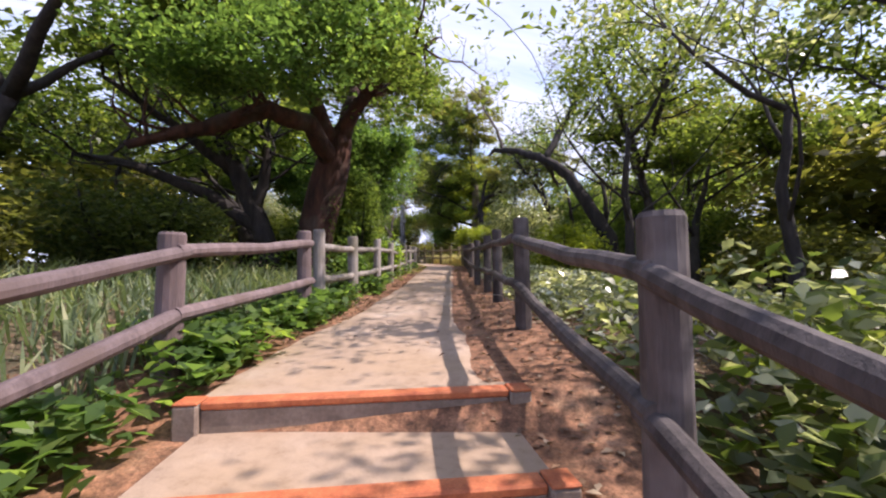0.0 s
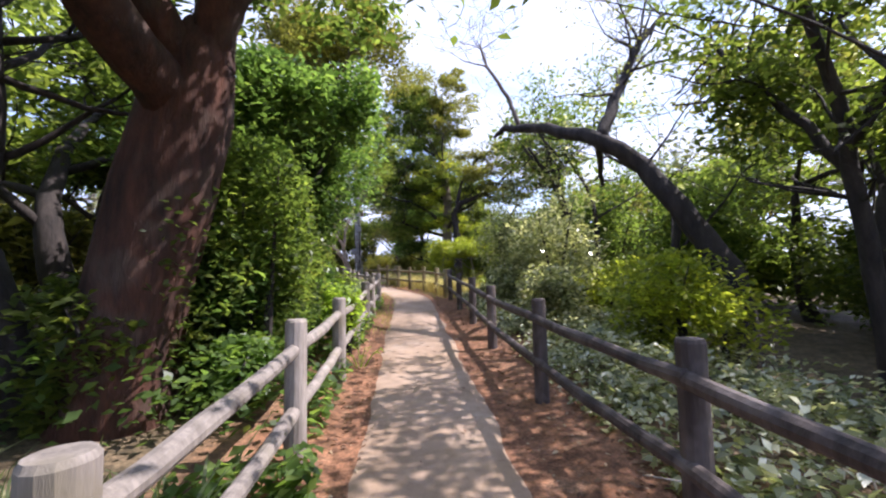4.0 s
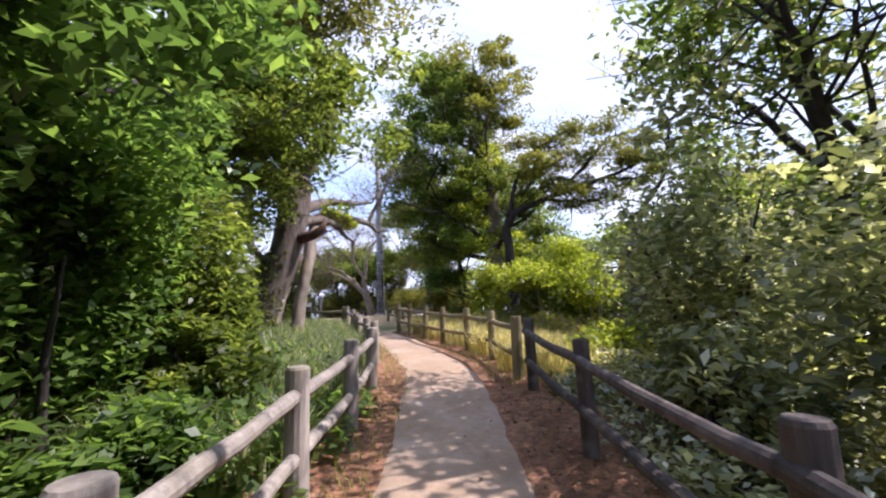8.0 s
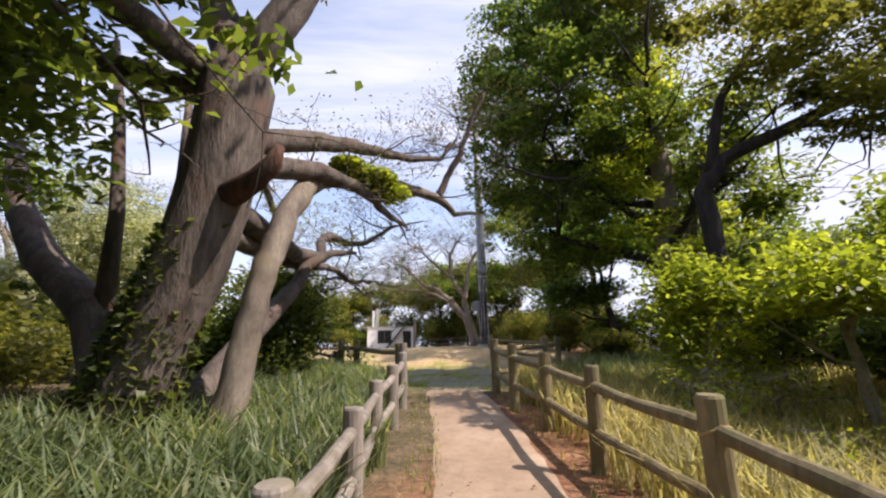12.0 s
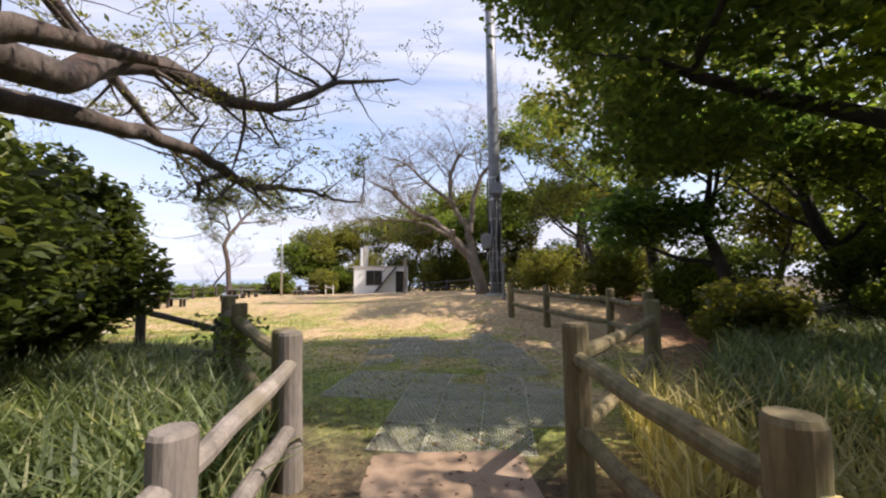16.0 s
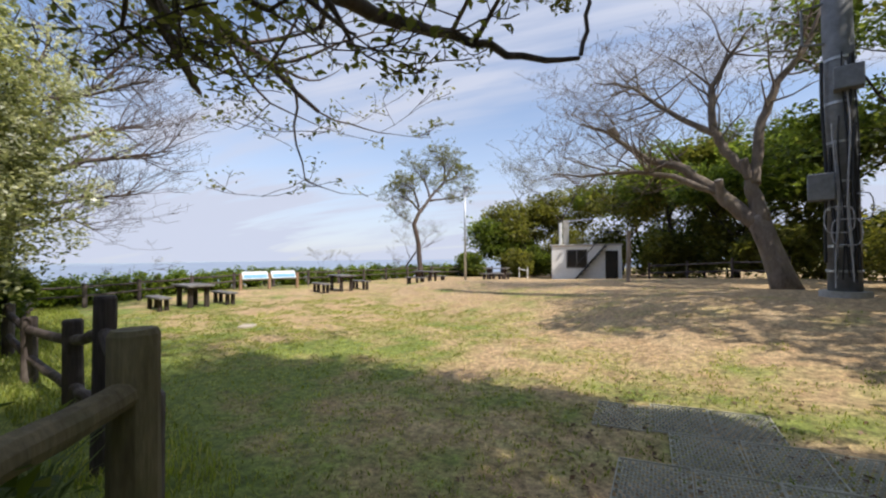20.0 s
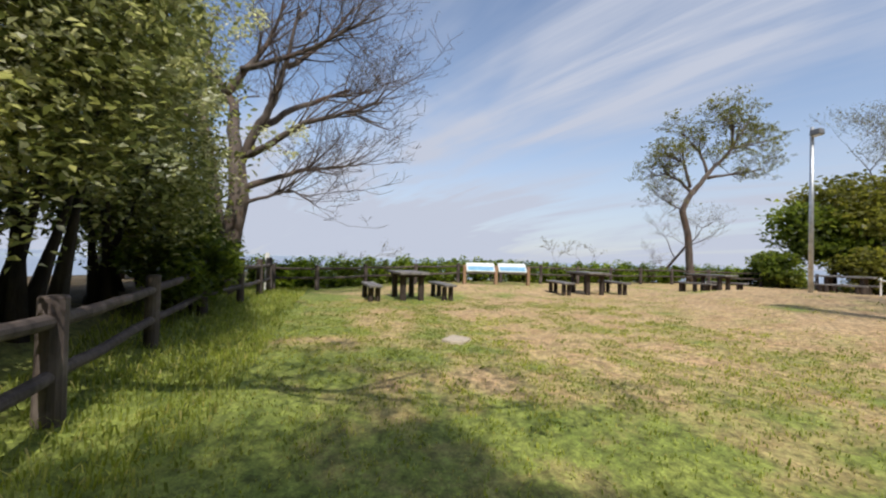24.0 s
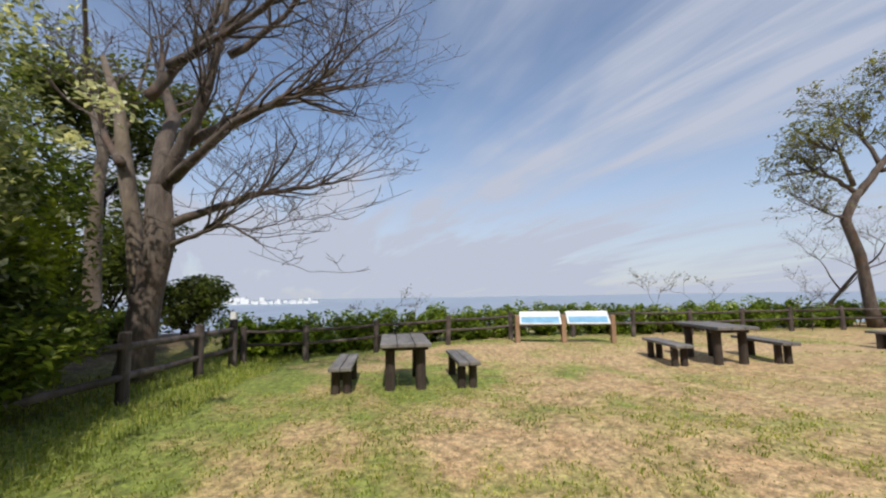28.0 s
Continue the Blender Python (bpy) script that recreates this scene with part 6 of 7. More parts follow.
rb = clumped(r_g, 9500, 1.75, 5.5, -3, 3.4, 60, 0.33, lambda x, y: x > 1.5)
rb[:, 2] += r_g.uniform(0.05, 0.95, len(rb)) * np.clip((rb[:, 0] - 1.3) / 1.2, 0.15, 1)
# every second leaf is pale, painting highlights among the dark glossy ones
stuff("leafy_bank", leaf_data("leafy_bank", rb[::2], 0.075, M_LEAF_SILVER, 418, 0.62, 0.6), "broad leaves beyond the fence, painted pale as highlights", "ground cover")
stuff("leafy_bank", leaf_data("leafy_bank", rb[1::2], 0.075, M_LEAF_EVER, 408, 0.62, 0.6), "dark glossy broad leaves beyond the fence", "ground cover")
rb2 = clumped(r_g, 30000, 1.6, 5.0, 4.6, 21.5, 220, 0.28, lambda x, y: x > 1.5)
rb2[:, 2] += r_g.uniform(0.03, 0.6, len(rb2)) * np.clip((rb2[:, 0] - 1.3) / 1.2, 0.15, 1)
# a quarter of the bank leaves painted whitish, as sunlit glints
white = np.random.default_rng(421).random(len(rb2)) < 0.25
stuff("leafy_bank", leaf_data("leafy_bank", rb2[~white], 0.055, M_LEAF_SILVER, 409, 0.62, 0.6), "glossy undergrowth beyond the dark fence, sparkle painted pale", "ground cover")
stuff("leafy_bank", leaf_data("leafy_bank", rb2[white], 0.05, M_LEAF_GLINT, 419, 0.62, 0.6), "whitish leaves with painted glints beyond the dark fence", "ground cover")
lit = np.concatenate([scatter(420, r_g, -3.6, 0.6, 2.7, 32, lambda x, y: np.abs(x - lxv(y)) < 0.58, 0.04), scatter(6500, r_g, 1.45, 4.5, 2.4, 9.5, None, 0.02), scatter(5200, r_g, 0.7, 3.0, 0, 22, lambda x, y: x > lxv(y) + 0.62 + 0.25 * r_g.random(len(x)), 0.012), scatter(1500, r_g, -1.2, -0.6, 3, 30, lambda x, y: x < lxv(y) - 0.6, 0.012),
                      scatter(2400, r_g, -7, 0, 31, 39, None, 0.014), scatter(6000, r_g, -6, -1.5, -2, 9, lambda x, y: x < lxv(y) - 1.2, 0.02)])
stuff("leaf_litter", leaf_data("leaf_litter", lit, 0.028, M_LITTER, 410, 0.6, 2.0), "scattered dead leaves on the red earth", "leaf litter")
edge = np.concatenate([scatter(5000, r_g, -4.2, -0.55, 15, 31, lambda x, y: (x < lxv(y) - 0.6) & (x > lxv(y) - 1.1)), scatter(3500, r_g, -3.5, 1.3, 21, 31.5, lambda x, y: (x > lxv(y) + 0.85) & (x < lxv(y) + 1.4))])
stuff("path_edge_grass", blade_data("path_edge_grass", edge, 0.1, 0.008, M_LAWN, 411, 0.7), "short grass along the path's edge", "grass")


def lawn_ok(x, y):
    tuft = np.array([turf(a, b) for a, b in zip(x, y)])
    inside = (y > 33.3) | ((x < -2.0) & (y > 32.2) & (x > -4.9))
    south = y > np.interp(x, [-23, -17, -12, -8, -4.2], [33.2, 32.3, 33.3, 33.9, 32.0])
    west = x > -25.2
    gaps = np.array([noise.noise(Vector((a * 4.5, b * 4.5, 2))) + 0.6 * noise.noise(Vector((a * 11, b * 11, 5))) for a, b in zip(x, y)])
    return inside & south & west & (tuft > -0.14) & (gaps > -0.12)


near = np.concatenate([scatter(72000, r_g, -18, -1, 32, 42, lawn_ok), scatter(30000, r_g, -20, -12, 33, 42, lawn_ok)])
stuff("lawn_grass", blade_data("lawn_grass", near, 0.032, 0.008, M_LAWN, 412, 0.9), "short worn lawn grass, green and straw", "grass")
far = scatter(26000, r_g, -26, 0, 36, 56, lawn_ok)
stuff("lawn_grass", blade_data("lawn_grass", far, 0.035, 0.014, M_LAWN, 413, 0.8), "short worn lawn grass, green and straw", "grass")
dry = scatter(30000, r_g, -20, -6, 33, 45, lambda x, y: np.array([-0.4 < turf(a, b) < 0.12 for a, b in zip(x, y)]) & (y > 34.2))
stuff("straw_grass", blade_data("straw_grass", dry, 0.024, 0.007, M_DRYGRASS, 416, 1.1), "thin straw-coloured grass on worn ground", "grass")
shade = scatter(16000, r_g, -24, -8, 31.8, 34.6, lambda x, y: y > np.interp(x, [-23, -17, -12, -8], [32.6, 32.2, 33.2, 33.8]))
stuff("long_grass", blade_data("long_grass", shade, 0.1, 0.01, M_LAWN, 414, 0.8), "longer grass at the foot of the bush fence", "grass")
fi = clumped(r_g, 1500, -7.6, -5.7, 31.4, 33.7, 14, 0.18, lambda x, y: np.abs(y - (31.62 - (x + 4.12) * 0.6)) < 0.3)
fi[:, 2] += r_g.uniform(0.05, 1.0, len(fi))
stuff("fence_ivy", leaf_data("fence_ivy", fi, 0.05, M_LEAF_EVER, 415, 0.8, 0.4), "ivy trailing over the lawn fence", "ground cover")

# ---- grid mats before the gate ----
def mat_mesh(w, l):
    m = Mesh()
    for k in (0, 1):
        m.box(w * k - 0.004, 0, 0, w * k + 0.004, l, 0.0165)
        m.box(0, l * k - 0.004, 0, w, l * k + 0.004, 0.016)
    n = 9
    for i in range(n):
        for j in range(int(n * l / w)):
            x, y = (i + 0.5 + 0.5 * (j % 2)) * w / (n + 0.5), (j + 0.5) * l / (n * l / w)
            s = w / n * 0.44
            ring = [(x + s * math.cos(a), y + s * math.sin(a)) for a in np.linspace(0, 2 * math.pi, 7)[:-1]]
            inn = [(x + s * 0.66 * math.cos(a), y + s * 0.66 * math.sin(a)) for a in np.linspace(0, 2 * math.pi, 7)[:-1]]
            m.add([(a, b, 0.016) for a, b in ring] + [(a, b, 0.016) for a, b in inn] + [(a, b, 0.0) for a, b in inn],
                  [(k, (k + 1) % 6, 6 + (k + 1) % 6, 6 + k) for k in range(6)] + [(6 + k, 6 + (k + 1) % 6, 12 + (k + 1) % 6, 12 + k) for k in range(6)])
    return m


mat_me = mat_mesh(0.5, 0.64).data("grid_mat", M_MAT)
MAT_TURN = 9
r_m = np.random.default_rng(420)
for j in range(10):
    for i in range(-2 if j > 1 else 0, 3 if j < 1 else 4):
        if j > 4 and r_m.random() < 0.02 * j:
            continue                       # grown over
        g = pose(-3.82, 31.98, 0, 0, 0, MAT_TURN + 1.5 * max(0, j - 3)) @ Vector((i * 0.515, j * 0.66, 0))
        u, v = g.x, g.y
        c, d = math.cos(radians(MAT_TURN)), math.sin(radians(MAT_TURN))
        ux, uy = u + 0.25 * c - 0.32 * d, v + 0.25 * d + 0.32 * c
        zz = [ground_z(ux + a * 0.25, uy + b * 0.3) for a, b in ((-1, 0), (1, 0), (0, -1), (0, 1))]
        m = tagged(new("grid_mat", mat_me), "grey plastic honeycomb mat sunk in the turf", "paving mat", "gate mats")
        m.matrix_basis = pose(u, v, sum(zz) / 4 - 0.006 - 0.0008 * j - 0.004 * r_m.random(), math.degrees(math.atan2(zz[3] - zz[2], 0.6)), -math.degrees(math.atan2(zz[1] - zz[0], 0.5)), MAT_TURN + 1.5 * max(0, j - 3) + r_m.uniform(-1, 1))


# ---- picnic tables ----
def picnic(x, y, turn, label):
    z = ground_z(x, y)
    base = pose(x, y, z, 0, 0, turn)
    bpy.context.view_layer.update()
    tb = thing("picnic_table", x, y, z, label, "table", "picnic tables")
    tb.matrix_basis = base
    bpy.context.view_layer.update()
    for k in range(3):
        part("board", Mesh().box(-0.8, -0.39 + k * 0.262, 0.67, 0.8, -0.137 + k * 0.262, 0.735, base, 0, 0.012), M_TABLE, tb)
    for sx in (-0.5, 0.5):
        part("crossbar", Mesh().box(sx - 0.05, -0.36, 0.6, sx + 0.05, 0.36, 0.67, base, 0, 0.008), M_LEG, tb)
        for sy in (-0.24, 0.24):
            m = Mesh().tube([(sx, sy, -0.12), (sx, sy, 0.3), (sx, sy, 0.6)], [0.085, 0.08, 0.078], 12, True, 0.02)
            m.v = [tuple(base @ Vector(p)) for p in m.v]
            part("leg", m, M_LEG, tb)
    for s in (-1, 1):
        bpose = base @ pose(0, s * 0.98, 0)
        q = bpose.translation
        bz = ground_z(q.x, q.y) - q.z
        bpose = bpose @ pose(0, 0, bz)
        bn = thing("bench", q.x, q.y, q.z + bz, "low dark board bench beside a picnic table", "bench", "picnic benches")
        bn.matrix_basis = bpose
        bpy.context.view_layer.update()
        for k in range(2):
            part("board", Mesh().box(-0.75, -0.17 + k * 0.175, 0.36, 0.75, -0.005 + k * 0.175, 0.42, bpose, 0, 0.01), M_TABLE, bn)
        for sx in (-0.5, 0.5):
            for sy in (-0.09, 0.09):
                m = Mesh().tube([(sx, sy, -0.1), (sx, sy, 0.36)], [0.07, 0.066], 11, True, 0.02)
                m.v = [tuple(bpose @ Vector(p)) for p in m.v]
                part("leg", m, M_LEG, bn)
    return tb


picnic(-20.25, 37.35, 4, "dark weathered board picnic table on the lawn")
picnic(-21.4, 43.7, -6, "dark weathered board picnic table on bare sandy ground")
picnic(-22.3, 50.0, 8, "dark weathered board picnic table near the lamp")
picnic(-20.5, 54.5, 20, "dark weathered board picnic table at the far end")

# ---- map boards ----
sb = thing("map_board", -24.1, 41.5, ground_z(-24.1, 41.5), "two slanting white map panels on wooden posts", "sign")
bp = [(-24.35, 40.3), (-24.1, 41.5), (-23.85, 42.75)]
for x, y in bp:
    z = ground_z(x, y)
    part("post", Mesh().box(x - 0.06, y - 0.06, z - 0.2, x + 0.06, y + 0.06, z + 0.74, None, 0.02, 0.01), M_SIGNWOOD, sb)
for (xa, ya), (xb, yb) in zip(bp, bp[1:]):
    z = ground_z(xa, ya)
    cx, cy = (xa + xb) / 2, (ya + yb) / 2
    an = math.degrees(math.atan2(yb - ya, xb - xa))
    m4 = pose(cx, cy, z + 0.66, 0, 0, an) @ pose(0, 0, 0, 42, 0, 0)
    panel = part("panel", Mesh().box(-0.55, -0.24, -0.02, 0.55, 0.24, 0.02, m4, 0, 0.006), M_BOARD, sb)
    part("print", Mesh().box(-0.5, -0.2, 0.021, 0.5, 0.02, 0.025, m4), M_BLUE, panel, "blue printed sea on the panel")
    part("backing_rail", Mesh().box(-0.56, -0.03, -0.09, 0.56, 0.03, -0.022, m4), M_SIGNWOOD, sb)

# white marker post, plaque in the turf
z = ground_z(-22.7, 33.45)
wp = thing("marker_post", -22.7, 33.45, z, "weathered white square marker post by the fence", "post")
part("shaft", Mesh().box(-22.76, 33.39, z - 0.2, -22.64, 33.51, z + 1.16, None, 0.03, 0.008), M_WHITE, wp)
part("cap", Mesh().box(-22.75, 33.4, z + 1.12, -22.65, 33.5, z + 1.16, None, 0.5, 0.006), M_CONC, wp)
z = ground_z(-15.0, 37.15)
M_STONE = rough_mat("warm_pale_stone", (0.42, 0.35, 0.27), (0.6, 0.52, 0.42), 5, 0.9)
pl = thing("survey_stone", -15.0, 37.15, z, "flat broken pale stone lying in the turf", "stone")
sm = Mesh()
sm.add([(-15.0 + 0.26 * k * q * math.cos(a), 37.15 + 0.2 * k * q * math.sin(a), z + h) for h, k in ((-0.06, 1.1), (0.03, 1.0), (0.045, 0.85)) for a, q in zip(np.linspace(0, 5.5, 8), (1, 0.8, 1.1, 0.9, 1, 0.75, 1.1, 0.95))],
       [(i * 8 + k, i * 8 + (k + 1) % 8, i * 8 + 8 + (k + 1) % 8, i * 8 + 8 + k) for i in range(2) for k in range(8)] + [tuple(range(16, 24))])
part("slab", sm, M_STONE, pl)

# ---- utility pole ----
PX, PY = -4.75, 45.0
z = ground_z(PX, PY)
up = thing("utility_pole", PX, PY, z, "tall grey steel pole hung with boxes, cables and bands", "pole")
shaft = part("shaft", Mesh().tube([(PX, PY, z - 0.3), (PX, PY, z + 4.5), (PX - 0.05, PY, z + 9), (PX - 0.1, PY, z + 14)], [0.27, 0.25, 0.22, 0.18], 20), M_STEEL, up, smooth=True)
part("concrete_foot", Mesh().tube([(PX, PY, z - 0.2), (PX, PY, z + 0.12)], [0.42, 0.4], 20), M_CONC, up)
for bz, br in ((0.5, 0.285), (1.0, 0.285), (1.75, 0.28), (2.3, 0.275), (3.1, 0.275), (3.9, 0.27), (4.8, 0.265)):
    part("band", Mesh().tube([(PX, PY, z + bz), (PX, PY, z + bz + 0.05)], br, 20), M_STEEL_PALE, up, "pale steel band")
part("meter_box", Mesh().box(PX - 0.52, PY - 0.42, z + 1.95, PX - 0.1, PY - 0.14, z + 2.5, None, 0, 0.02), M_STEEL, up, "grey meter box")
part("junction_box", Mesh().box(PX - 0.1, PY - 0.5, z + 4.1, PX + 0.35, PY - 0.2, z + 4.55, None, 0, 0.02), M_STEEL, up)
part("bracket", Mesh().tube([(PX - 0.2, PY - 0.1, z + 5.2), (PX - 0.55, PY - 0.2, z + 5.25), (PX - 0.55, PY - 0.2, z + 6.0), (PX - 0.2, PY - 0.1, z + 6.05)], 0.03, 7), M_STEEL, up)
r_p = np.random.default_rng(500)
for k in range(11):
    a = r_p.uniform(-2.6, 0.2)
    rr = 0.3 + 0.05 * r_p.random()
    h0, h1 = r_p.uniform(0.1, 0.8), r_p.uniform(2.2, 5.2)
    part("cable", Mesh().tube([(PX + rr * math.cos(a + 0.1 * math.sin(h * 2 + k)), PY + rr * math.sin(a + 0.1 * math.sin(h * 2 + k)), z + h) for h in np.linspace(h0, h1, 12)], 0.014 if k % 3 else 0.03, 6), M_CABLE_PALE if k % 3 == 1 else M_CABLE, up)
for k in range(3):
    a = r_p.uniform(-2.2, -0.6)
    c0 = Vector((PX + 0.32 * math.cos(a), PY + 0.32 * math.sin(a), z + 1.3 + 0.25 * k))
    part("cable_coil", Mesh().tube([c0 + Vector((0.22 * math.cos(t), -0.03, 0.3 * math.sin(t) + 0.05 * math.sin(3 * t))) for t in np.linspace(0, 6.28, 18)], 0.012, 5), M_CABLE_PALE, up)
z2 = ground_z(-4.2, 43.3)
sp = thing("service_post", -4.2, 43.3, z2, "thin grey post beside the utility pole", "post")
part("shaft", Mesh().tube([(-4.2, 43.3, z2 - 0.2), (-4.2, 43.3, z2 + 1.35)], [0.05, 0.048], 10), M_STEEL, sp)

# ---- lamp, wooden post ----
LX, LY = -17.5, 48.0
z = ground_z(LX, LY)
lp = thing("lamp_post", LX, LY, z, "thin pale steel lamp post with a small floodlight", "lamp")
part("shaft", Mesh().tube([(LX, LY, z - 0.2), (LX, LY, z + 2.2), (LX, LY, z + 4.55)], [0.06, 0.055, 0.045], 12), M_STEEL_PALE, lp, smooth=True)
hd = part("lamp_head", Mesh().box(LX - 0.02, LY - 0.1, z + 4.3, LX + 0.26, LY + 0.1, z + 4.46, None, 0.1, 0.02), M_STEEL, lp)
part("lens", Mesh().box(LX + 0.02, LY - 0.08, z + 4.285, LX + 0.23, LY + 0.08, z + 4.298), M_BOARD, hd)
part("arm", Mesh().tube([(LX, LY, z + 4.42), (LX + 0.1, LY, z + 4.48)], 0.018, 6), M_STEEL_PALE, lp)
BX, BY = -10.5, 49.3
z = ground_z(BX, BY)
wpost = thing("wooden_post", BX, BY, z, "plain grey wooden post on the sandy lawn", "post")
part("shaft", Mesh().tube([(BX, BY, z - 0.2), (BX + 0.02, BY, z + 1.0), (BX + 0.03, BY, z + 1.95)], [0.09, 0.085, 0.075], 10, True, 0.04), M_WOOD_GREY, wpost)

# ---- white hut ----
HX, HY, HT = -19.4, 59.6, 25
z = ground_z(HX, HY)
hm = pose(HX, HY, z, 0, 0, HT)
hut = thing("hut", HX, HY, z, "low white flat-roofed hut with a dark outside stair", "building")
part("wall", Mesh().box(0, 0, -0.4, 4.6, 3.2, 2.35, hm), M_WHITE, hut)
part("roof", Mesh().box(-0.1, -0.1, 2.35, 4.7, 3.3, 2.47, hm, 0, 0.02), M_CONC, hut, "thin pale concrete roof slab")
win = part("window", Mesh().box(1.05, -0.03, 0.85, 2.35, 0.02, 2.05, hm), M_GLASS_DARK, hut, "dark window")
for a in ((1.0, -0.06, 0.8, 2.4, -0.025, 0.86), (1.0, -0.06, 2.04, 2.4, -0.025, 2.1), (1.0, -0.06, 0.86, 1.06, -0.025, 2.04), (2.34, -0.06, 0.86, 2.4, -0.025, 2.04), (1.68, -0.055, 0.86, 1.72, -0.03, 2.04)):
    part("window_frame", Mesh().box(*a, hm), M_STEEL, win)
door = part("door", Mesh().box(3.55, -0.04, 0.0, 4.35, 0.02, 2.0, hm), M_GLASS_DARK, hut, "dark doorway")
stair = part("stair", Mesh(), M_CABLE, hut, "dark steel stair")
for k in range(9):
    part("stair_tread", Mesh().box(1.6 + k * 0.22, -0.75, 0.12 + k * 0.26, 1.88 + k * 0.22, -0.1, 0.16 + k * 0.26, hm), M_CABLE, stair)
for sy in (-0.75, -0.1):
    m = Mesh().tube([(1.6, sy, 0.05), (3.6, sy, 2.4)], 0.05, 6)
    m.v = [tuple(hm @ Vector(p)) for p in m.v]
    part("stringer", m, M_CABLE, stair)
    m = Mesh().tube([(1.6, sy, 0.95), (3.6, sy, 3.25), (4.5, sy, 3.25)], 0.03, 6)
    m.v = [tuple(hm @ Vector(p)) for p in m.v]
    part("handrail", m, M_CABLE, stair)
m = Mesh().tube([(0.5, 2.6, 2.5), (0.5, 2.6, 4.2)], 0.13, 10)
m.v = [tuple(hm @ Vector(p)) for p in m.v]
part("flue", m, M_WHITE, hut, "pale round flue")
part("roof_tower", Mesh().box(0.75, 1.4, 2.47, 1.15, 1.8, 4.3, hm), M_CONC, hut, "slim grey pillar on the roof")
for sx in (0.9,):
    m = Mesh().tube([(sx, 1.6, 4.2), (sx + 1.9, 1.6, 4.35)], 0.04, 6)
    m.v = [tuple(hm @ Vector(p)) for p in m.v]
    part("roof_pipe", m, M_STEEL_PALE, hut)
wr = thing("white_rail", -21.6, 59.5, ground_z(-21.6, 59.5), "short white rail beside the hut", "rail")
for k in (0, 0.9):
    part("post", Mesh().tube([(-22.2 + k, 59.7 - 0.3 * k, z - 0.1), (-22.2 + k, 59.7 - 0.3 * k, z + 0.85)], 0.04, 8), M_WHITE, wr)
part("rail", Mesh().tube([(-22.3, 59.73, z + 0.75), (-21.2, 59.4, z + 0.55)], 0.04, 8), M_WHITE, wr)

# ---- the far side: sea, coast, town ----
def sea_mat():
    m, nodes, links, bsdf = mat_base("sea_painted_haze")
    n = noise_node(nodes, links, 0.004, 6, 0.6, stretch=(0.3, 3, 1))
    # sea colour raised towards the sky's: distance haze is painted in
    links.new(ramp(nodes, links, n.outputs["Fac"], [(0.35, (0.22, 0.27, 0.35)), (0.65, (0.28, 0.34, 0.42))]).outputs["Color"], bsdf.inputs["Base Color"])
    bsdf.inputs["Roughness"].default_value = 0.35
    return m


sea = Mesh()
sea.add([(-4950, -4900, -31.0), (-420, -4900, -31.0), (-420, 4900, -31.0), (-4950, 4900, -31.0)], [(0, 1, 2, 3)])
tagged(part("water", sea, sea_mat()), "blue-grey sea far below the hill, haze painted into its colour", "sea", kind="structure")
# pale blue-grey coast colour carries the distance haze
M_COAST = plain("coast_painted_haze", (0.36, 0.42, 0.47), 0.9, 0, 0.15, 0.01)
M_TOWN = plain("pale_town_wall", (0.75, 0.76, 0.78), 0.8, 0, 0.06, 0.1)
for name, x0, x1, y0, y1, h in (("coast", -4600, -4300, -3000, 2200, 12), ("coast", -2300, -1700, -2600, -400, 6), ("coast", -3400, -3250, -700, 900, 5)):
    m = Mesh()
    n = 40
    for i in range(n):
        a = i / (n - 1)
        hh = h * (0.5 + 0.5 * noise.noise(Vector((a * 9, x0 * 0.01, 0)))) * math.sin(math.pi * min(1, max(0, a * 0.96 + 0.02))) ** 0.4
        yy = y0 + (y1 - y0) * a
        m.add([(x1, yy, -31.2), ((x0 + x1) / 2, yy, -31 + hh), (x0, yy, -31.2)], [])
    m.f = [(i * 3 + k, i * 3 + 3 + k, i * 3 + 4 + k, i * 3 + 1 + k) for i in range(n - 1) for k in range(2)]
    tagged(part(name, m, M_COAST, smooth=True), "low coast across the water, haze painted into its colour", "coast", kind="structure")
r_t = np.random.default_rng(600)
for k in range(60):
    x, y = r_t.uniform(-2150, -1850), -880 + 420 * (k / 60) + r_t.uniform(-10, 10)
    w, d, h = r_t.uniform(10, 30), r_t.uniform(8, 18), r_t.uniform(6, 22) * (0.6 + 0.8 * (k % 7 == 0))
    b = thing("town_building", x, y, -27, "far pale block in the hazy seaside town", "building", "far town")
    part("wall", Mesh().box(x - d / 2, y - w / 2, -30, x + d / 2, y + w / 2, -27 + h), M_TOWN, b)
    part("roof", Mesh().box(x - d / 2 - 0.5, y - w / 2 - 0.5, -27 + h, x + d / 2 + 0.5, y + w / 2 + 0.5, -26 + h), M_CONC, b)

for i, (x, y) in enumerate(((-26.0, 45.4), (-26.2, 46.2), (-26.4, 50.9), (-24.9, 36.4))):
    tree("dry branching weed standing above the hedge", x, y, 2.1, 0.012, M_BARK_GREY, M_LEAF_BUD, 160, 0.03, 640 + i, (0.05, 0.1), 3, 0.12, (2, 4), 0.9, 1.1, group="hedge weeds")

tw = Mesh()
r_w = np.random.default_rng(700)
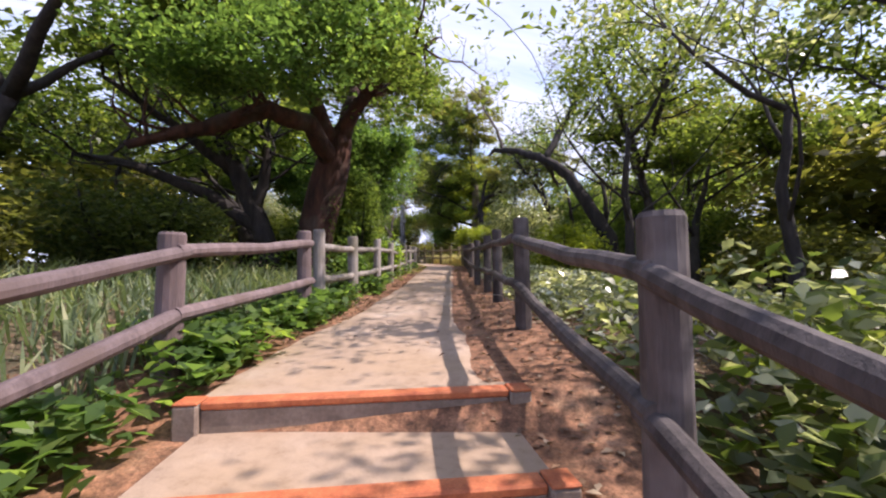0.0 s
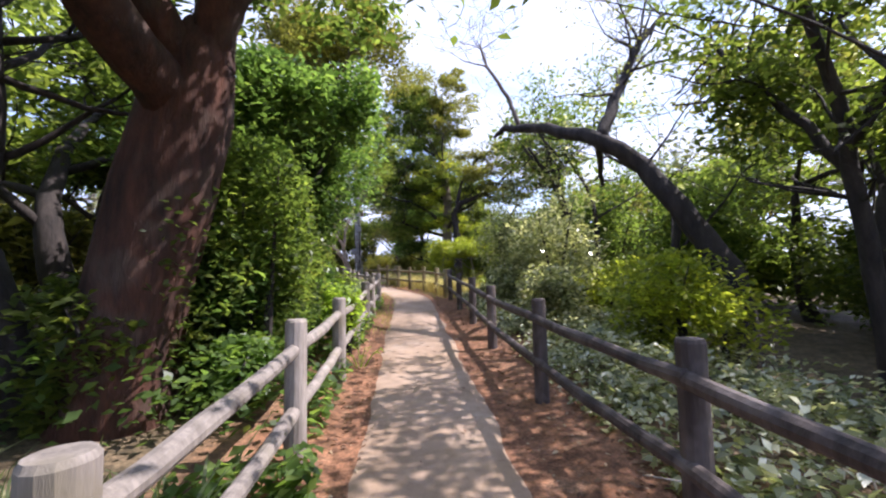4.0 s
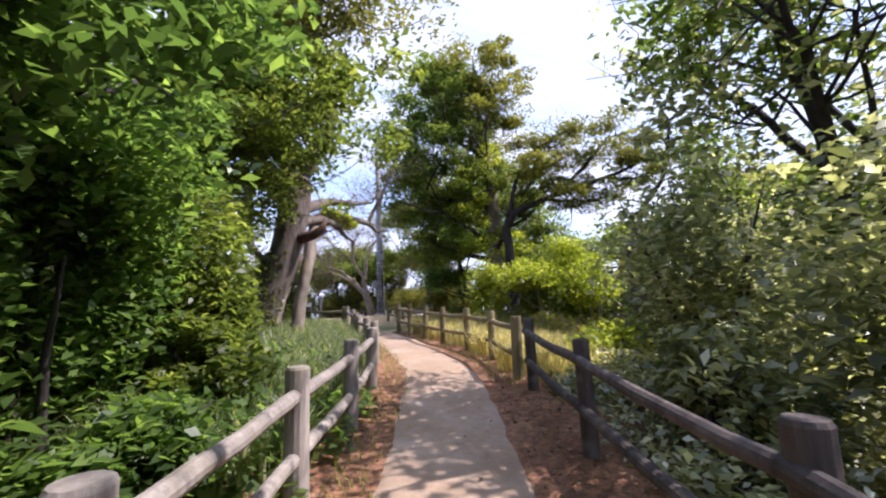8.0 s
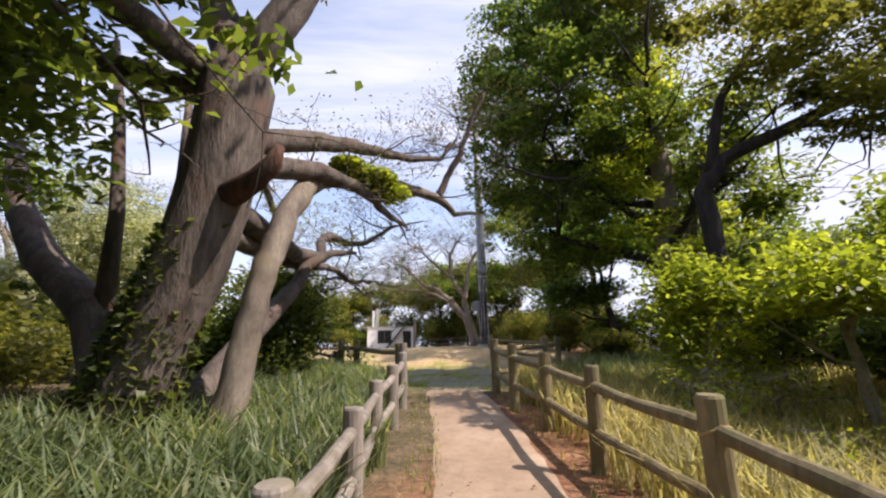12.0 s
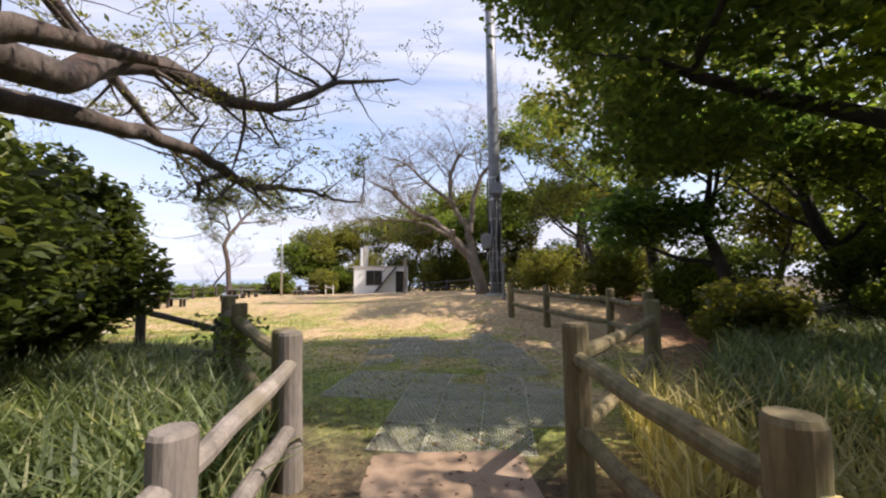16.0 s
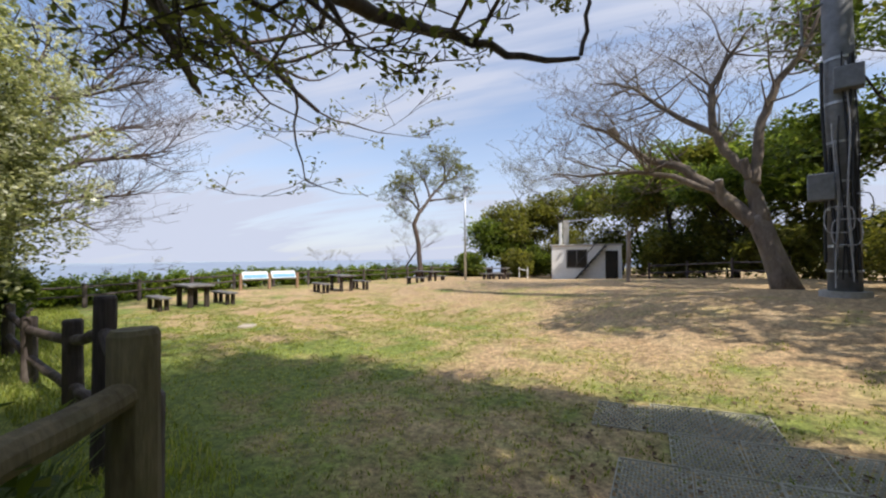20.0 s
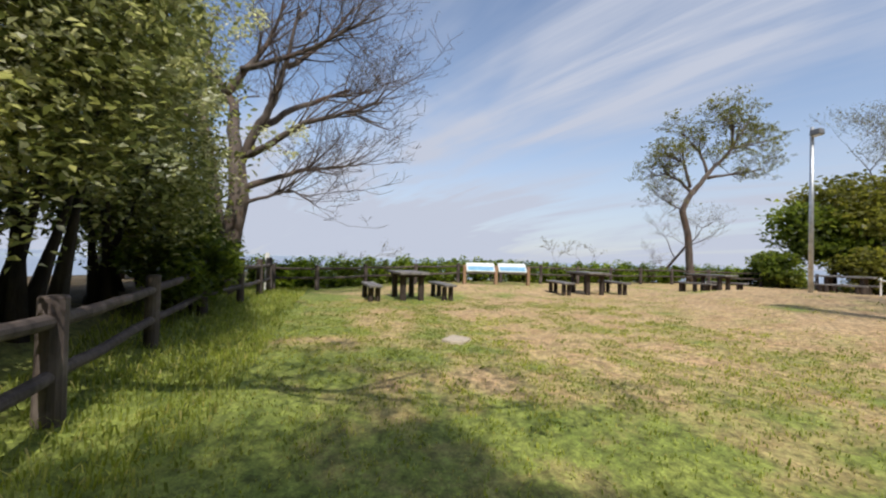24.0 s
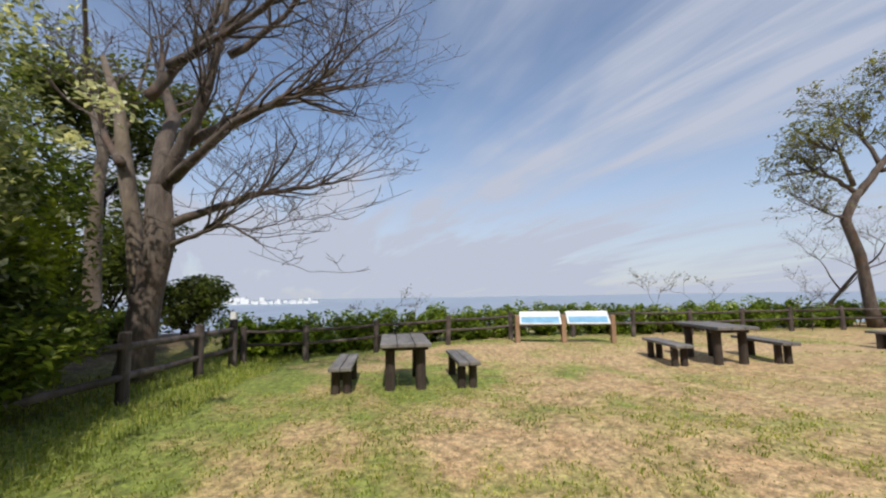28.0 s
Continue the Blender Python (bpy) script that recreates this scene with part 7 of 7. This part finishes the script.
for _ in range(150):
    x, y = r_w.uniform(1.6, 4.2), r_w.uniform(2.6, 9.0)
    a, l = r_w.uniform(0, 6.28), r_w.uniform(0.2, 0.7)
    z = ground_z(x, y)
    tw.tube([(x, y, z + 0.01), (x + l * 0.5 * math.cos(a), y + l * 0.5 * math.sin(a), z + r_w.uniform(0.05, 0.2)), (x + l * math.cos(a + 0.3), y + l * math.sin(a + 0.3), z + r_w.uniform(0.05, 0.35))], [0.009, 0.007, 0.003], 4)
tagged(part("dry_twigs", tw, M_TWIG_WHITE), "pale dry twigs strewn over the bank", "twigs", kind="stuff")


# ---- broad-leaved plants beside the path ----
def heart_leaf(l, w, r):
    """One cupped heart-shaped leaf along +x with a bent midrib."""
    m = Mesh()
    out = [(0.0, 0.0), (-0.12, 0.3), (0.1, 0.5), (0.45, 0.42), (0.8, 0.2), (1.0, 0.0)]
    rib = [(x * l, 0, -0.12 * l * x * x) for x in (0.0, 0.25, 0.5, 0.75, 1.0)]
    for s in (1, -1):
        v = rib + [(x * l, s * y * w, 0.18 * w * y - 0.16 * l * max(0, x) ** 2 + r.uniform(-0.01, 0.01)) for x, y in out[1:5]]
        f = [(0, 1, 6, 5), (1, 2, 7, 6), (2, 3, 8, 7), (3, 4, 8)]
        m.add(v, f if s < 0 else [tuple(reversed(q)) for q in f])
    return m


def broad_plant(x, y, z, n, size, reach, high, seed, label, mat):
    r = np.random.default_rng(seed)
    p = thing("broad_leaved_plant", x, y, z, label, "plant", "path plants")
    shapes = [heart_leaf(size * k, size * k * 1.05, r).data("leaf", mat, True) for k in (0.75, 1.0, 1.2)]
    for k in range(n):
        a, q = k * 2.4 + r.uniform(-0.3, 0.3), reach * math.sqrt((k + 0.6) / n)
        h = high * r.uniform(0.45, 1.0)
        tip = Vector((x + q * math.cos(a), y + q * math.sin(a), z + h))
        st = part("stalk", Mesh().tube([(x + 0.2 * q * math.cos(a), y + 0.2 * q * math.sin(a), z - 0.03), (x + 0.7 * q * math.cos(a), y + 0.7 * q * math.sin(a), z + h * 0.75), tip], [0.006, 0.005, 0.004], 5), mat, p)
        lf = new("leaf", shapes[k % 3])
        lf.parent = st
        lf.matrix_basis = pose(tip.x, tip.y, tip.z, r.uniform(-20, 20), r.uniform(-5, 30), math.degrees(a) + r.uniform(-35, 35))


PLANTS = ((-1.22, 3.3, 14, 0.12), (-1.5, 3.55, 12, 0.11), (-1.72, 2.1, 14, 0.12), (-1.42, 2.75, 12, 0.1), (-1.18, 4.4, 10, 0.09), (-1.4, 1.2, 14, 0.12), (-1.1, 6.2, 9, 0.08), (-1.6, 0.3, 14, 0.12), (-1.05, 5.3, 9, 0.08), (-1.05, 12.6, 9, 0.07))
M_LEAF_LIME = leaf_mat("lime_leaves", (0.12, 0.2, 0.03), (0.26, 0.37, 0.05), (0.38, 0.48, 0.08), 0.4, 0.5)
for i, (x, y, n, s) in enumerate(PLANTS):
    broad_plant(x, y, ground_z(x, y), n, s, 0.34, 0.3, 800 + i, "lime-green broad heart-shaped leaves at the path's edge", M_LEAF_BRIGHT if i % 3 else M_LEAF_LIME)

shrub("lime-leaved sprig hanging over the grey fence", -1.42, 13.4, 0.42, 0.5, 3.15, M_LEAF_LIME, 700, 0.06, 830, stems=3)
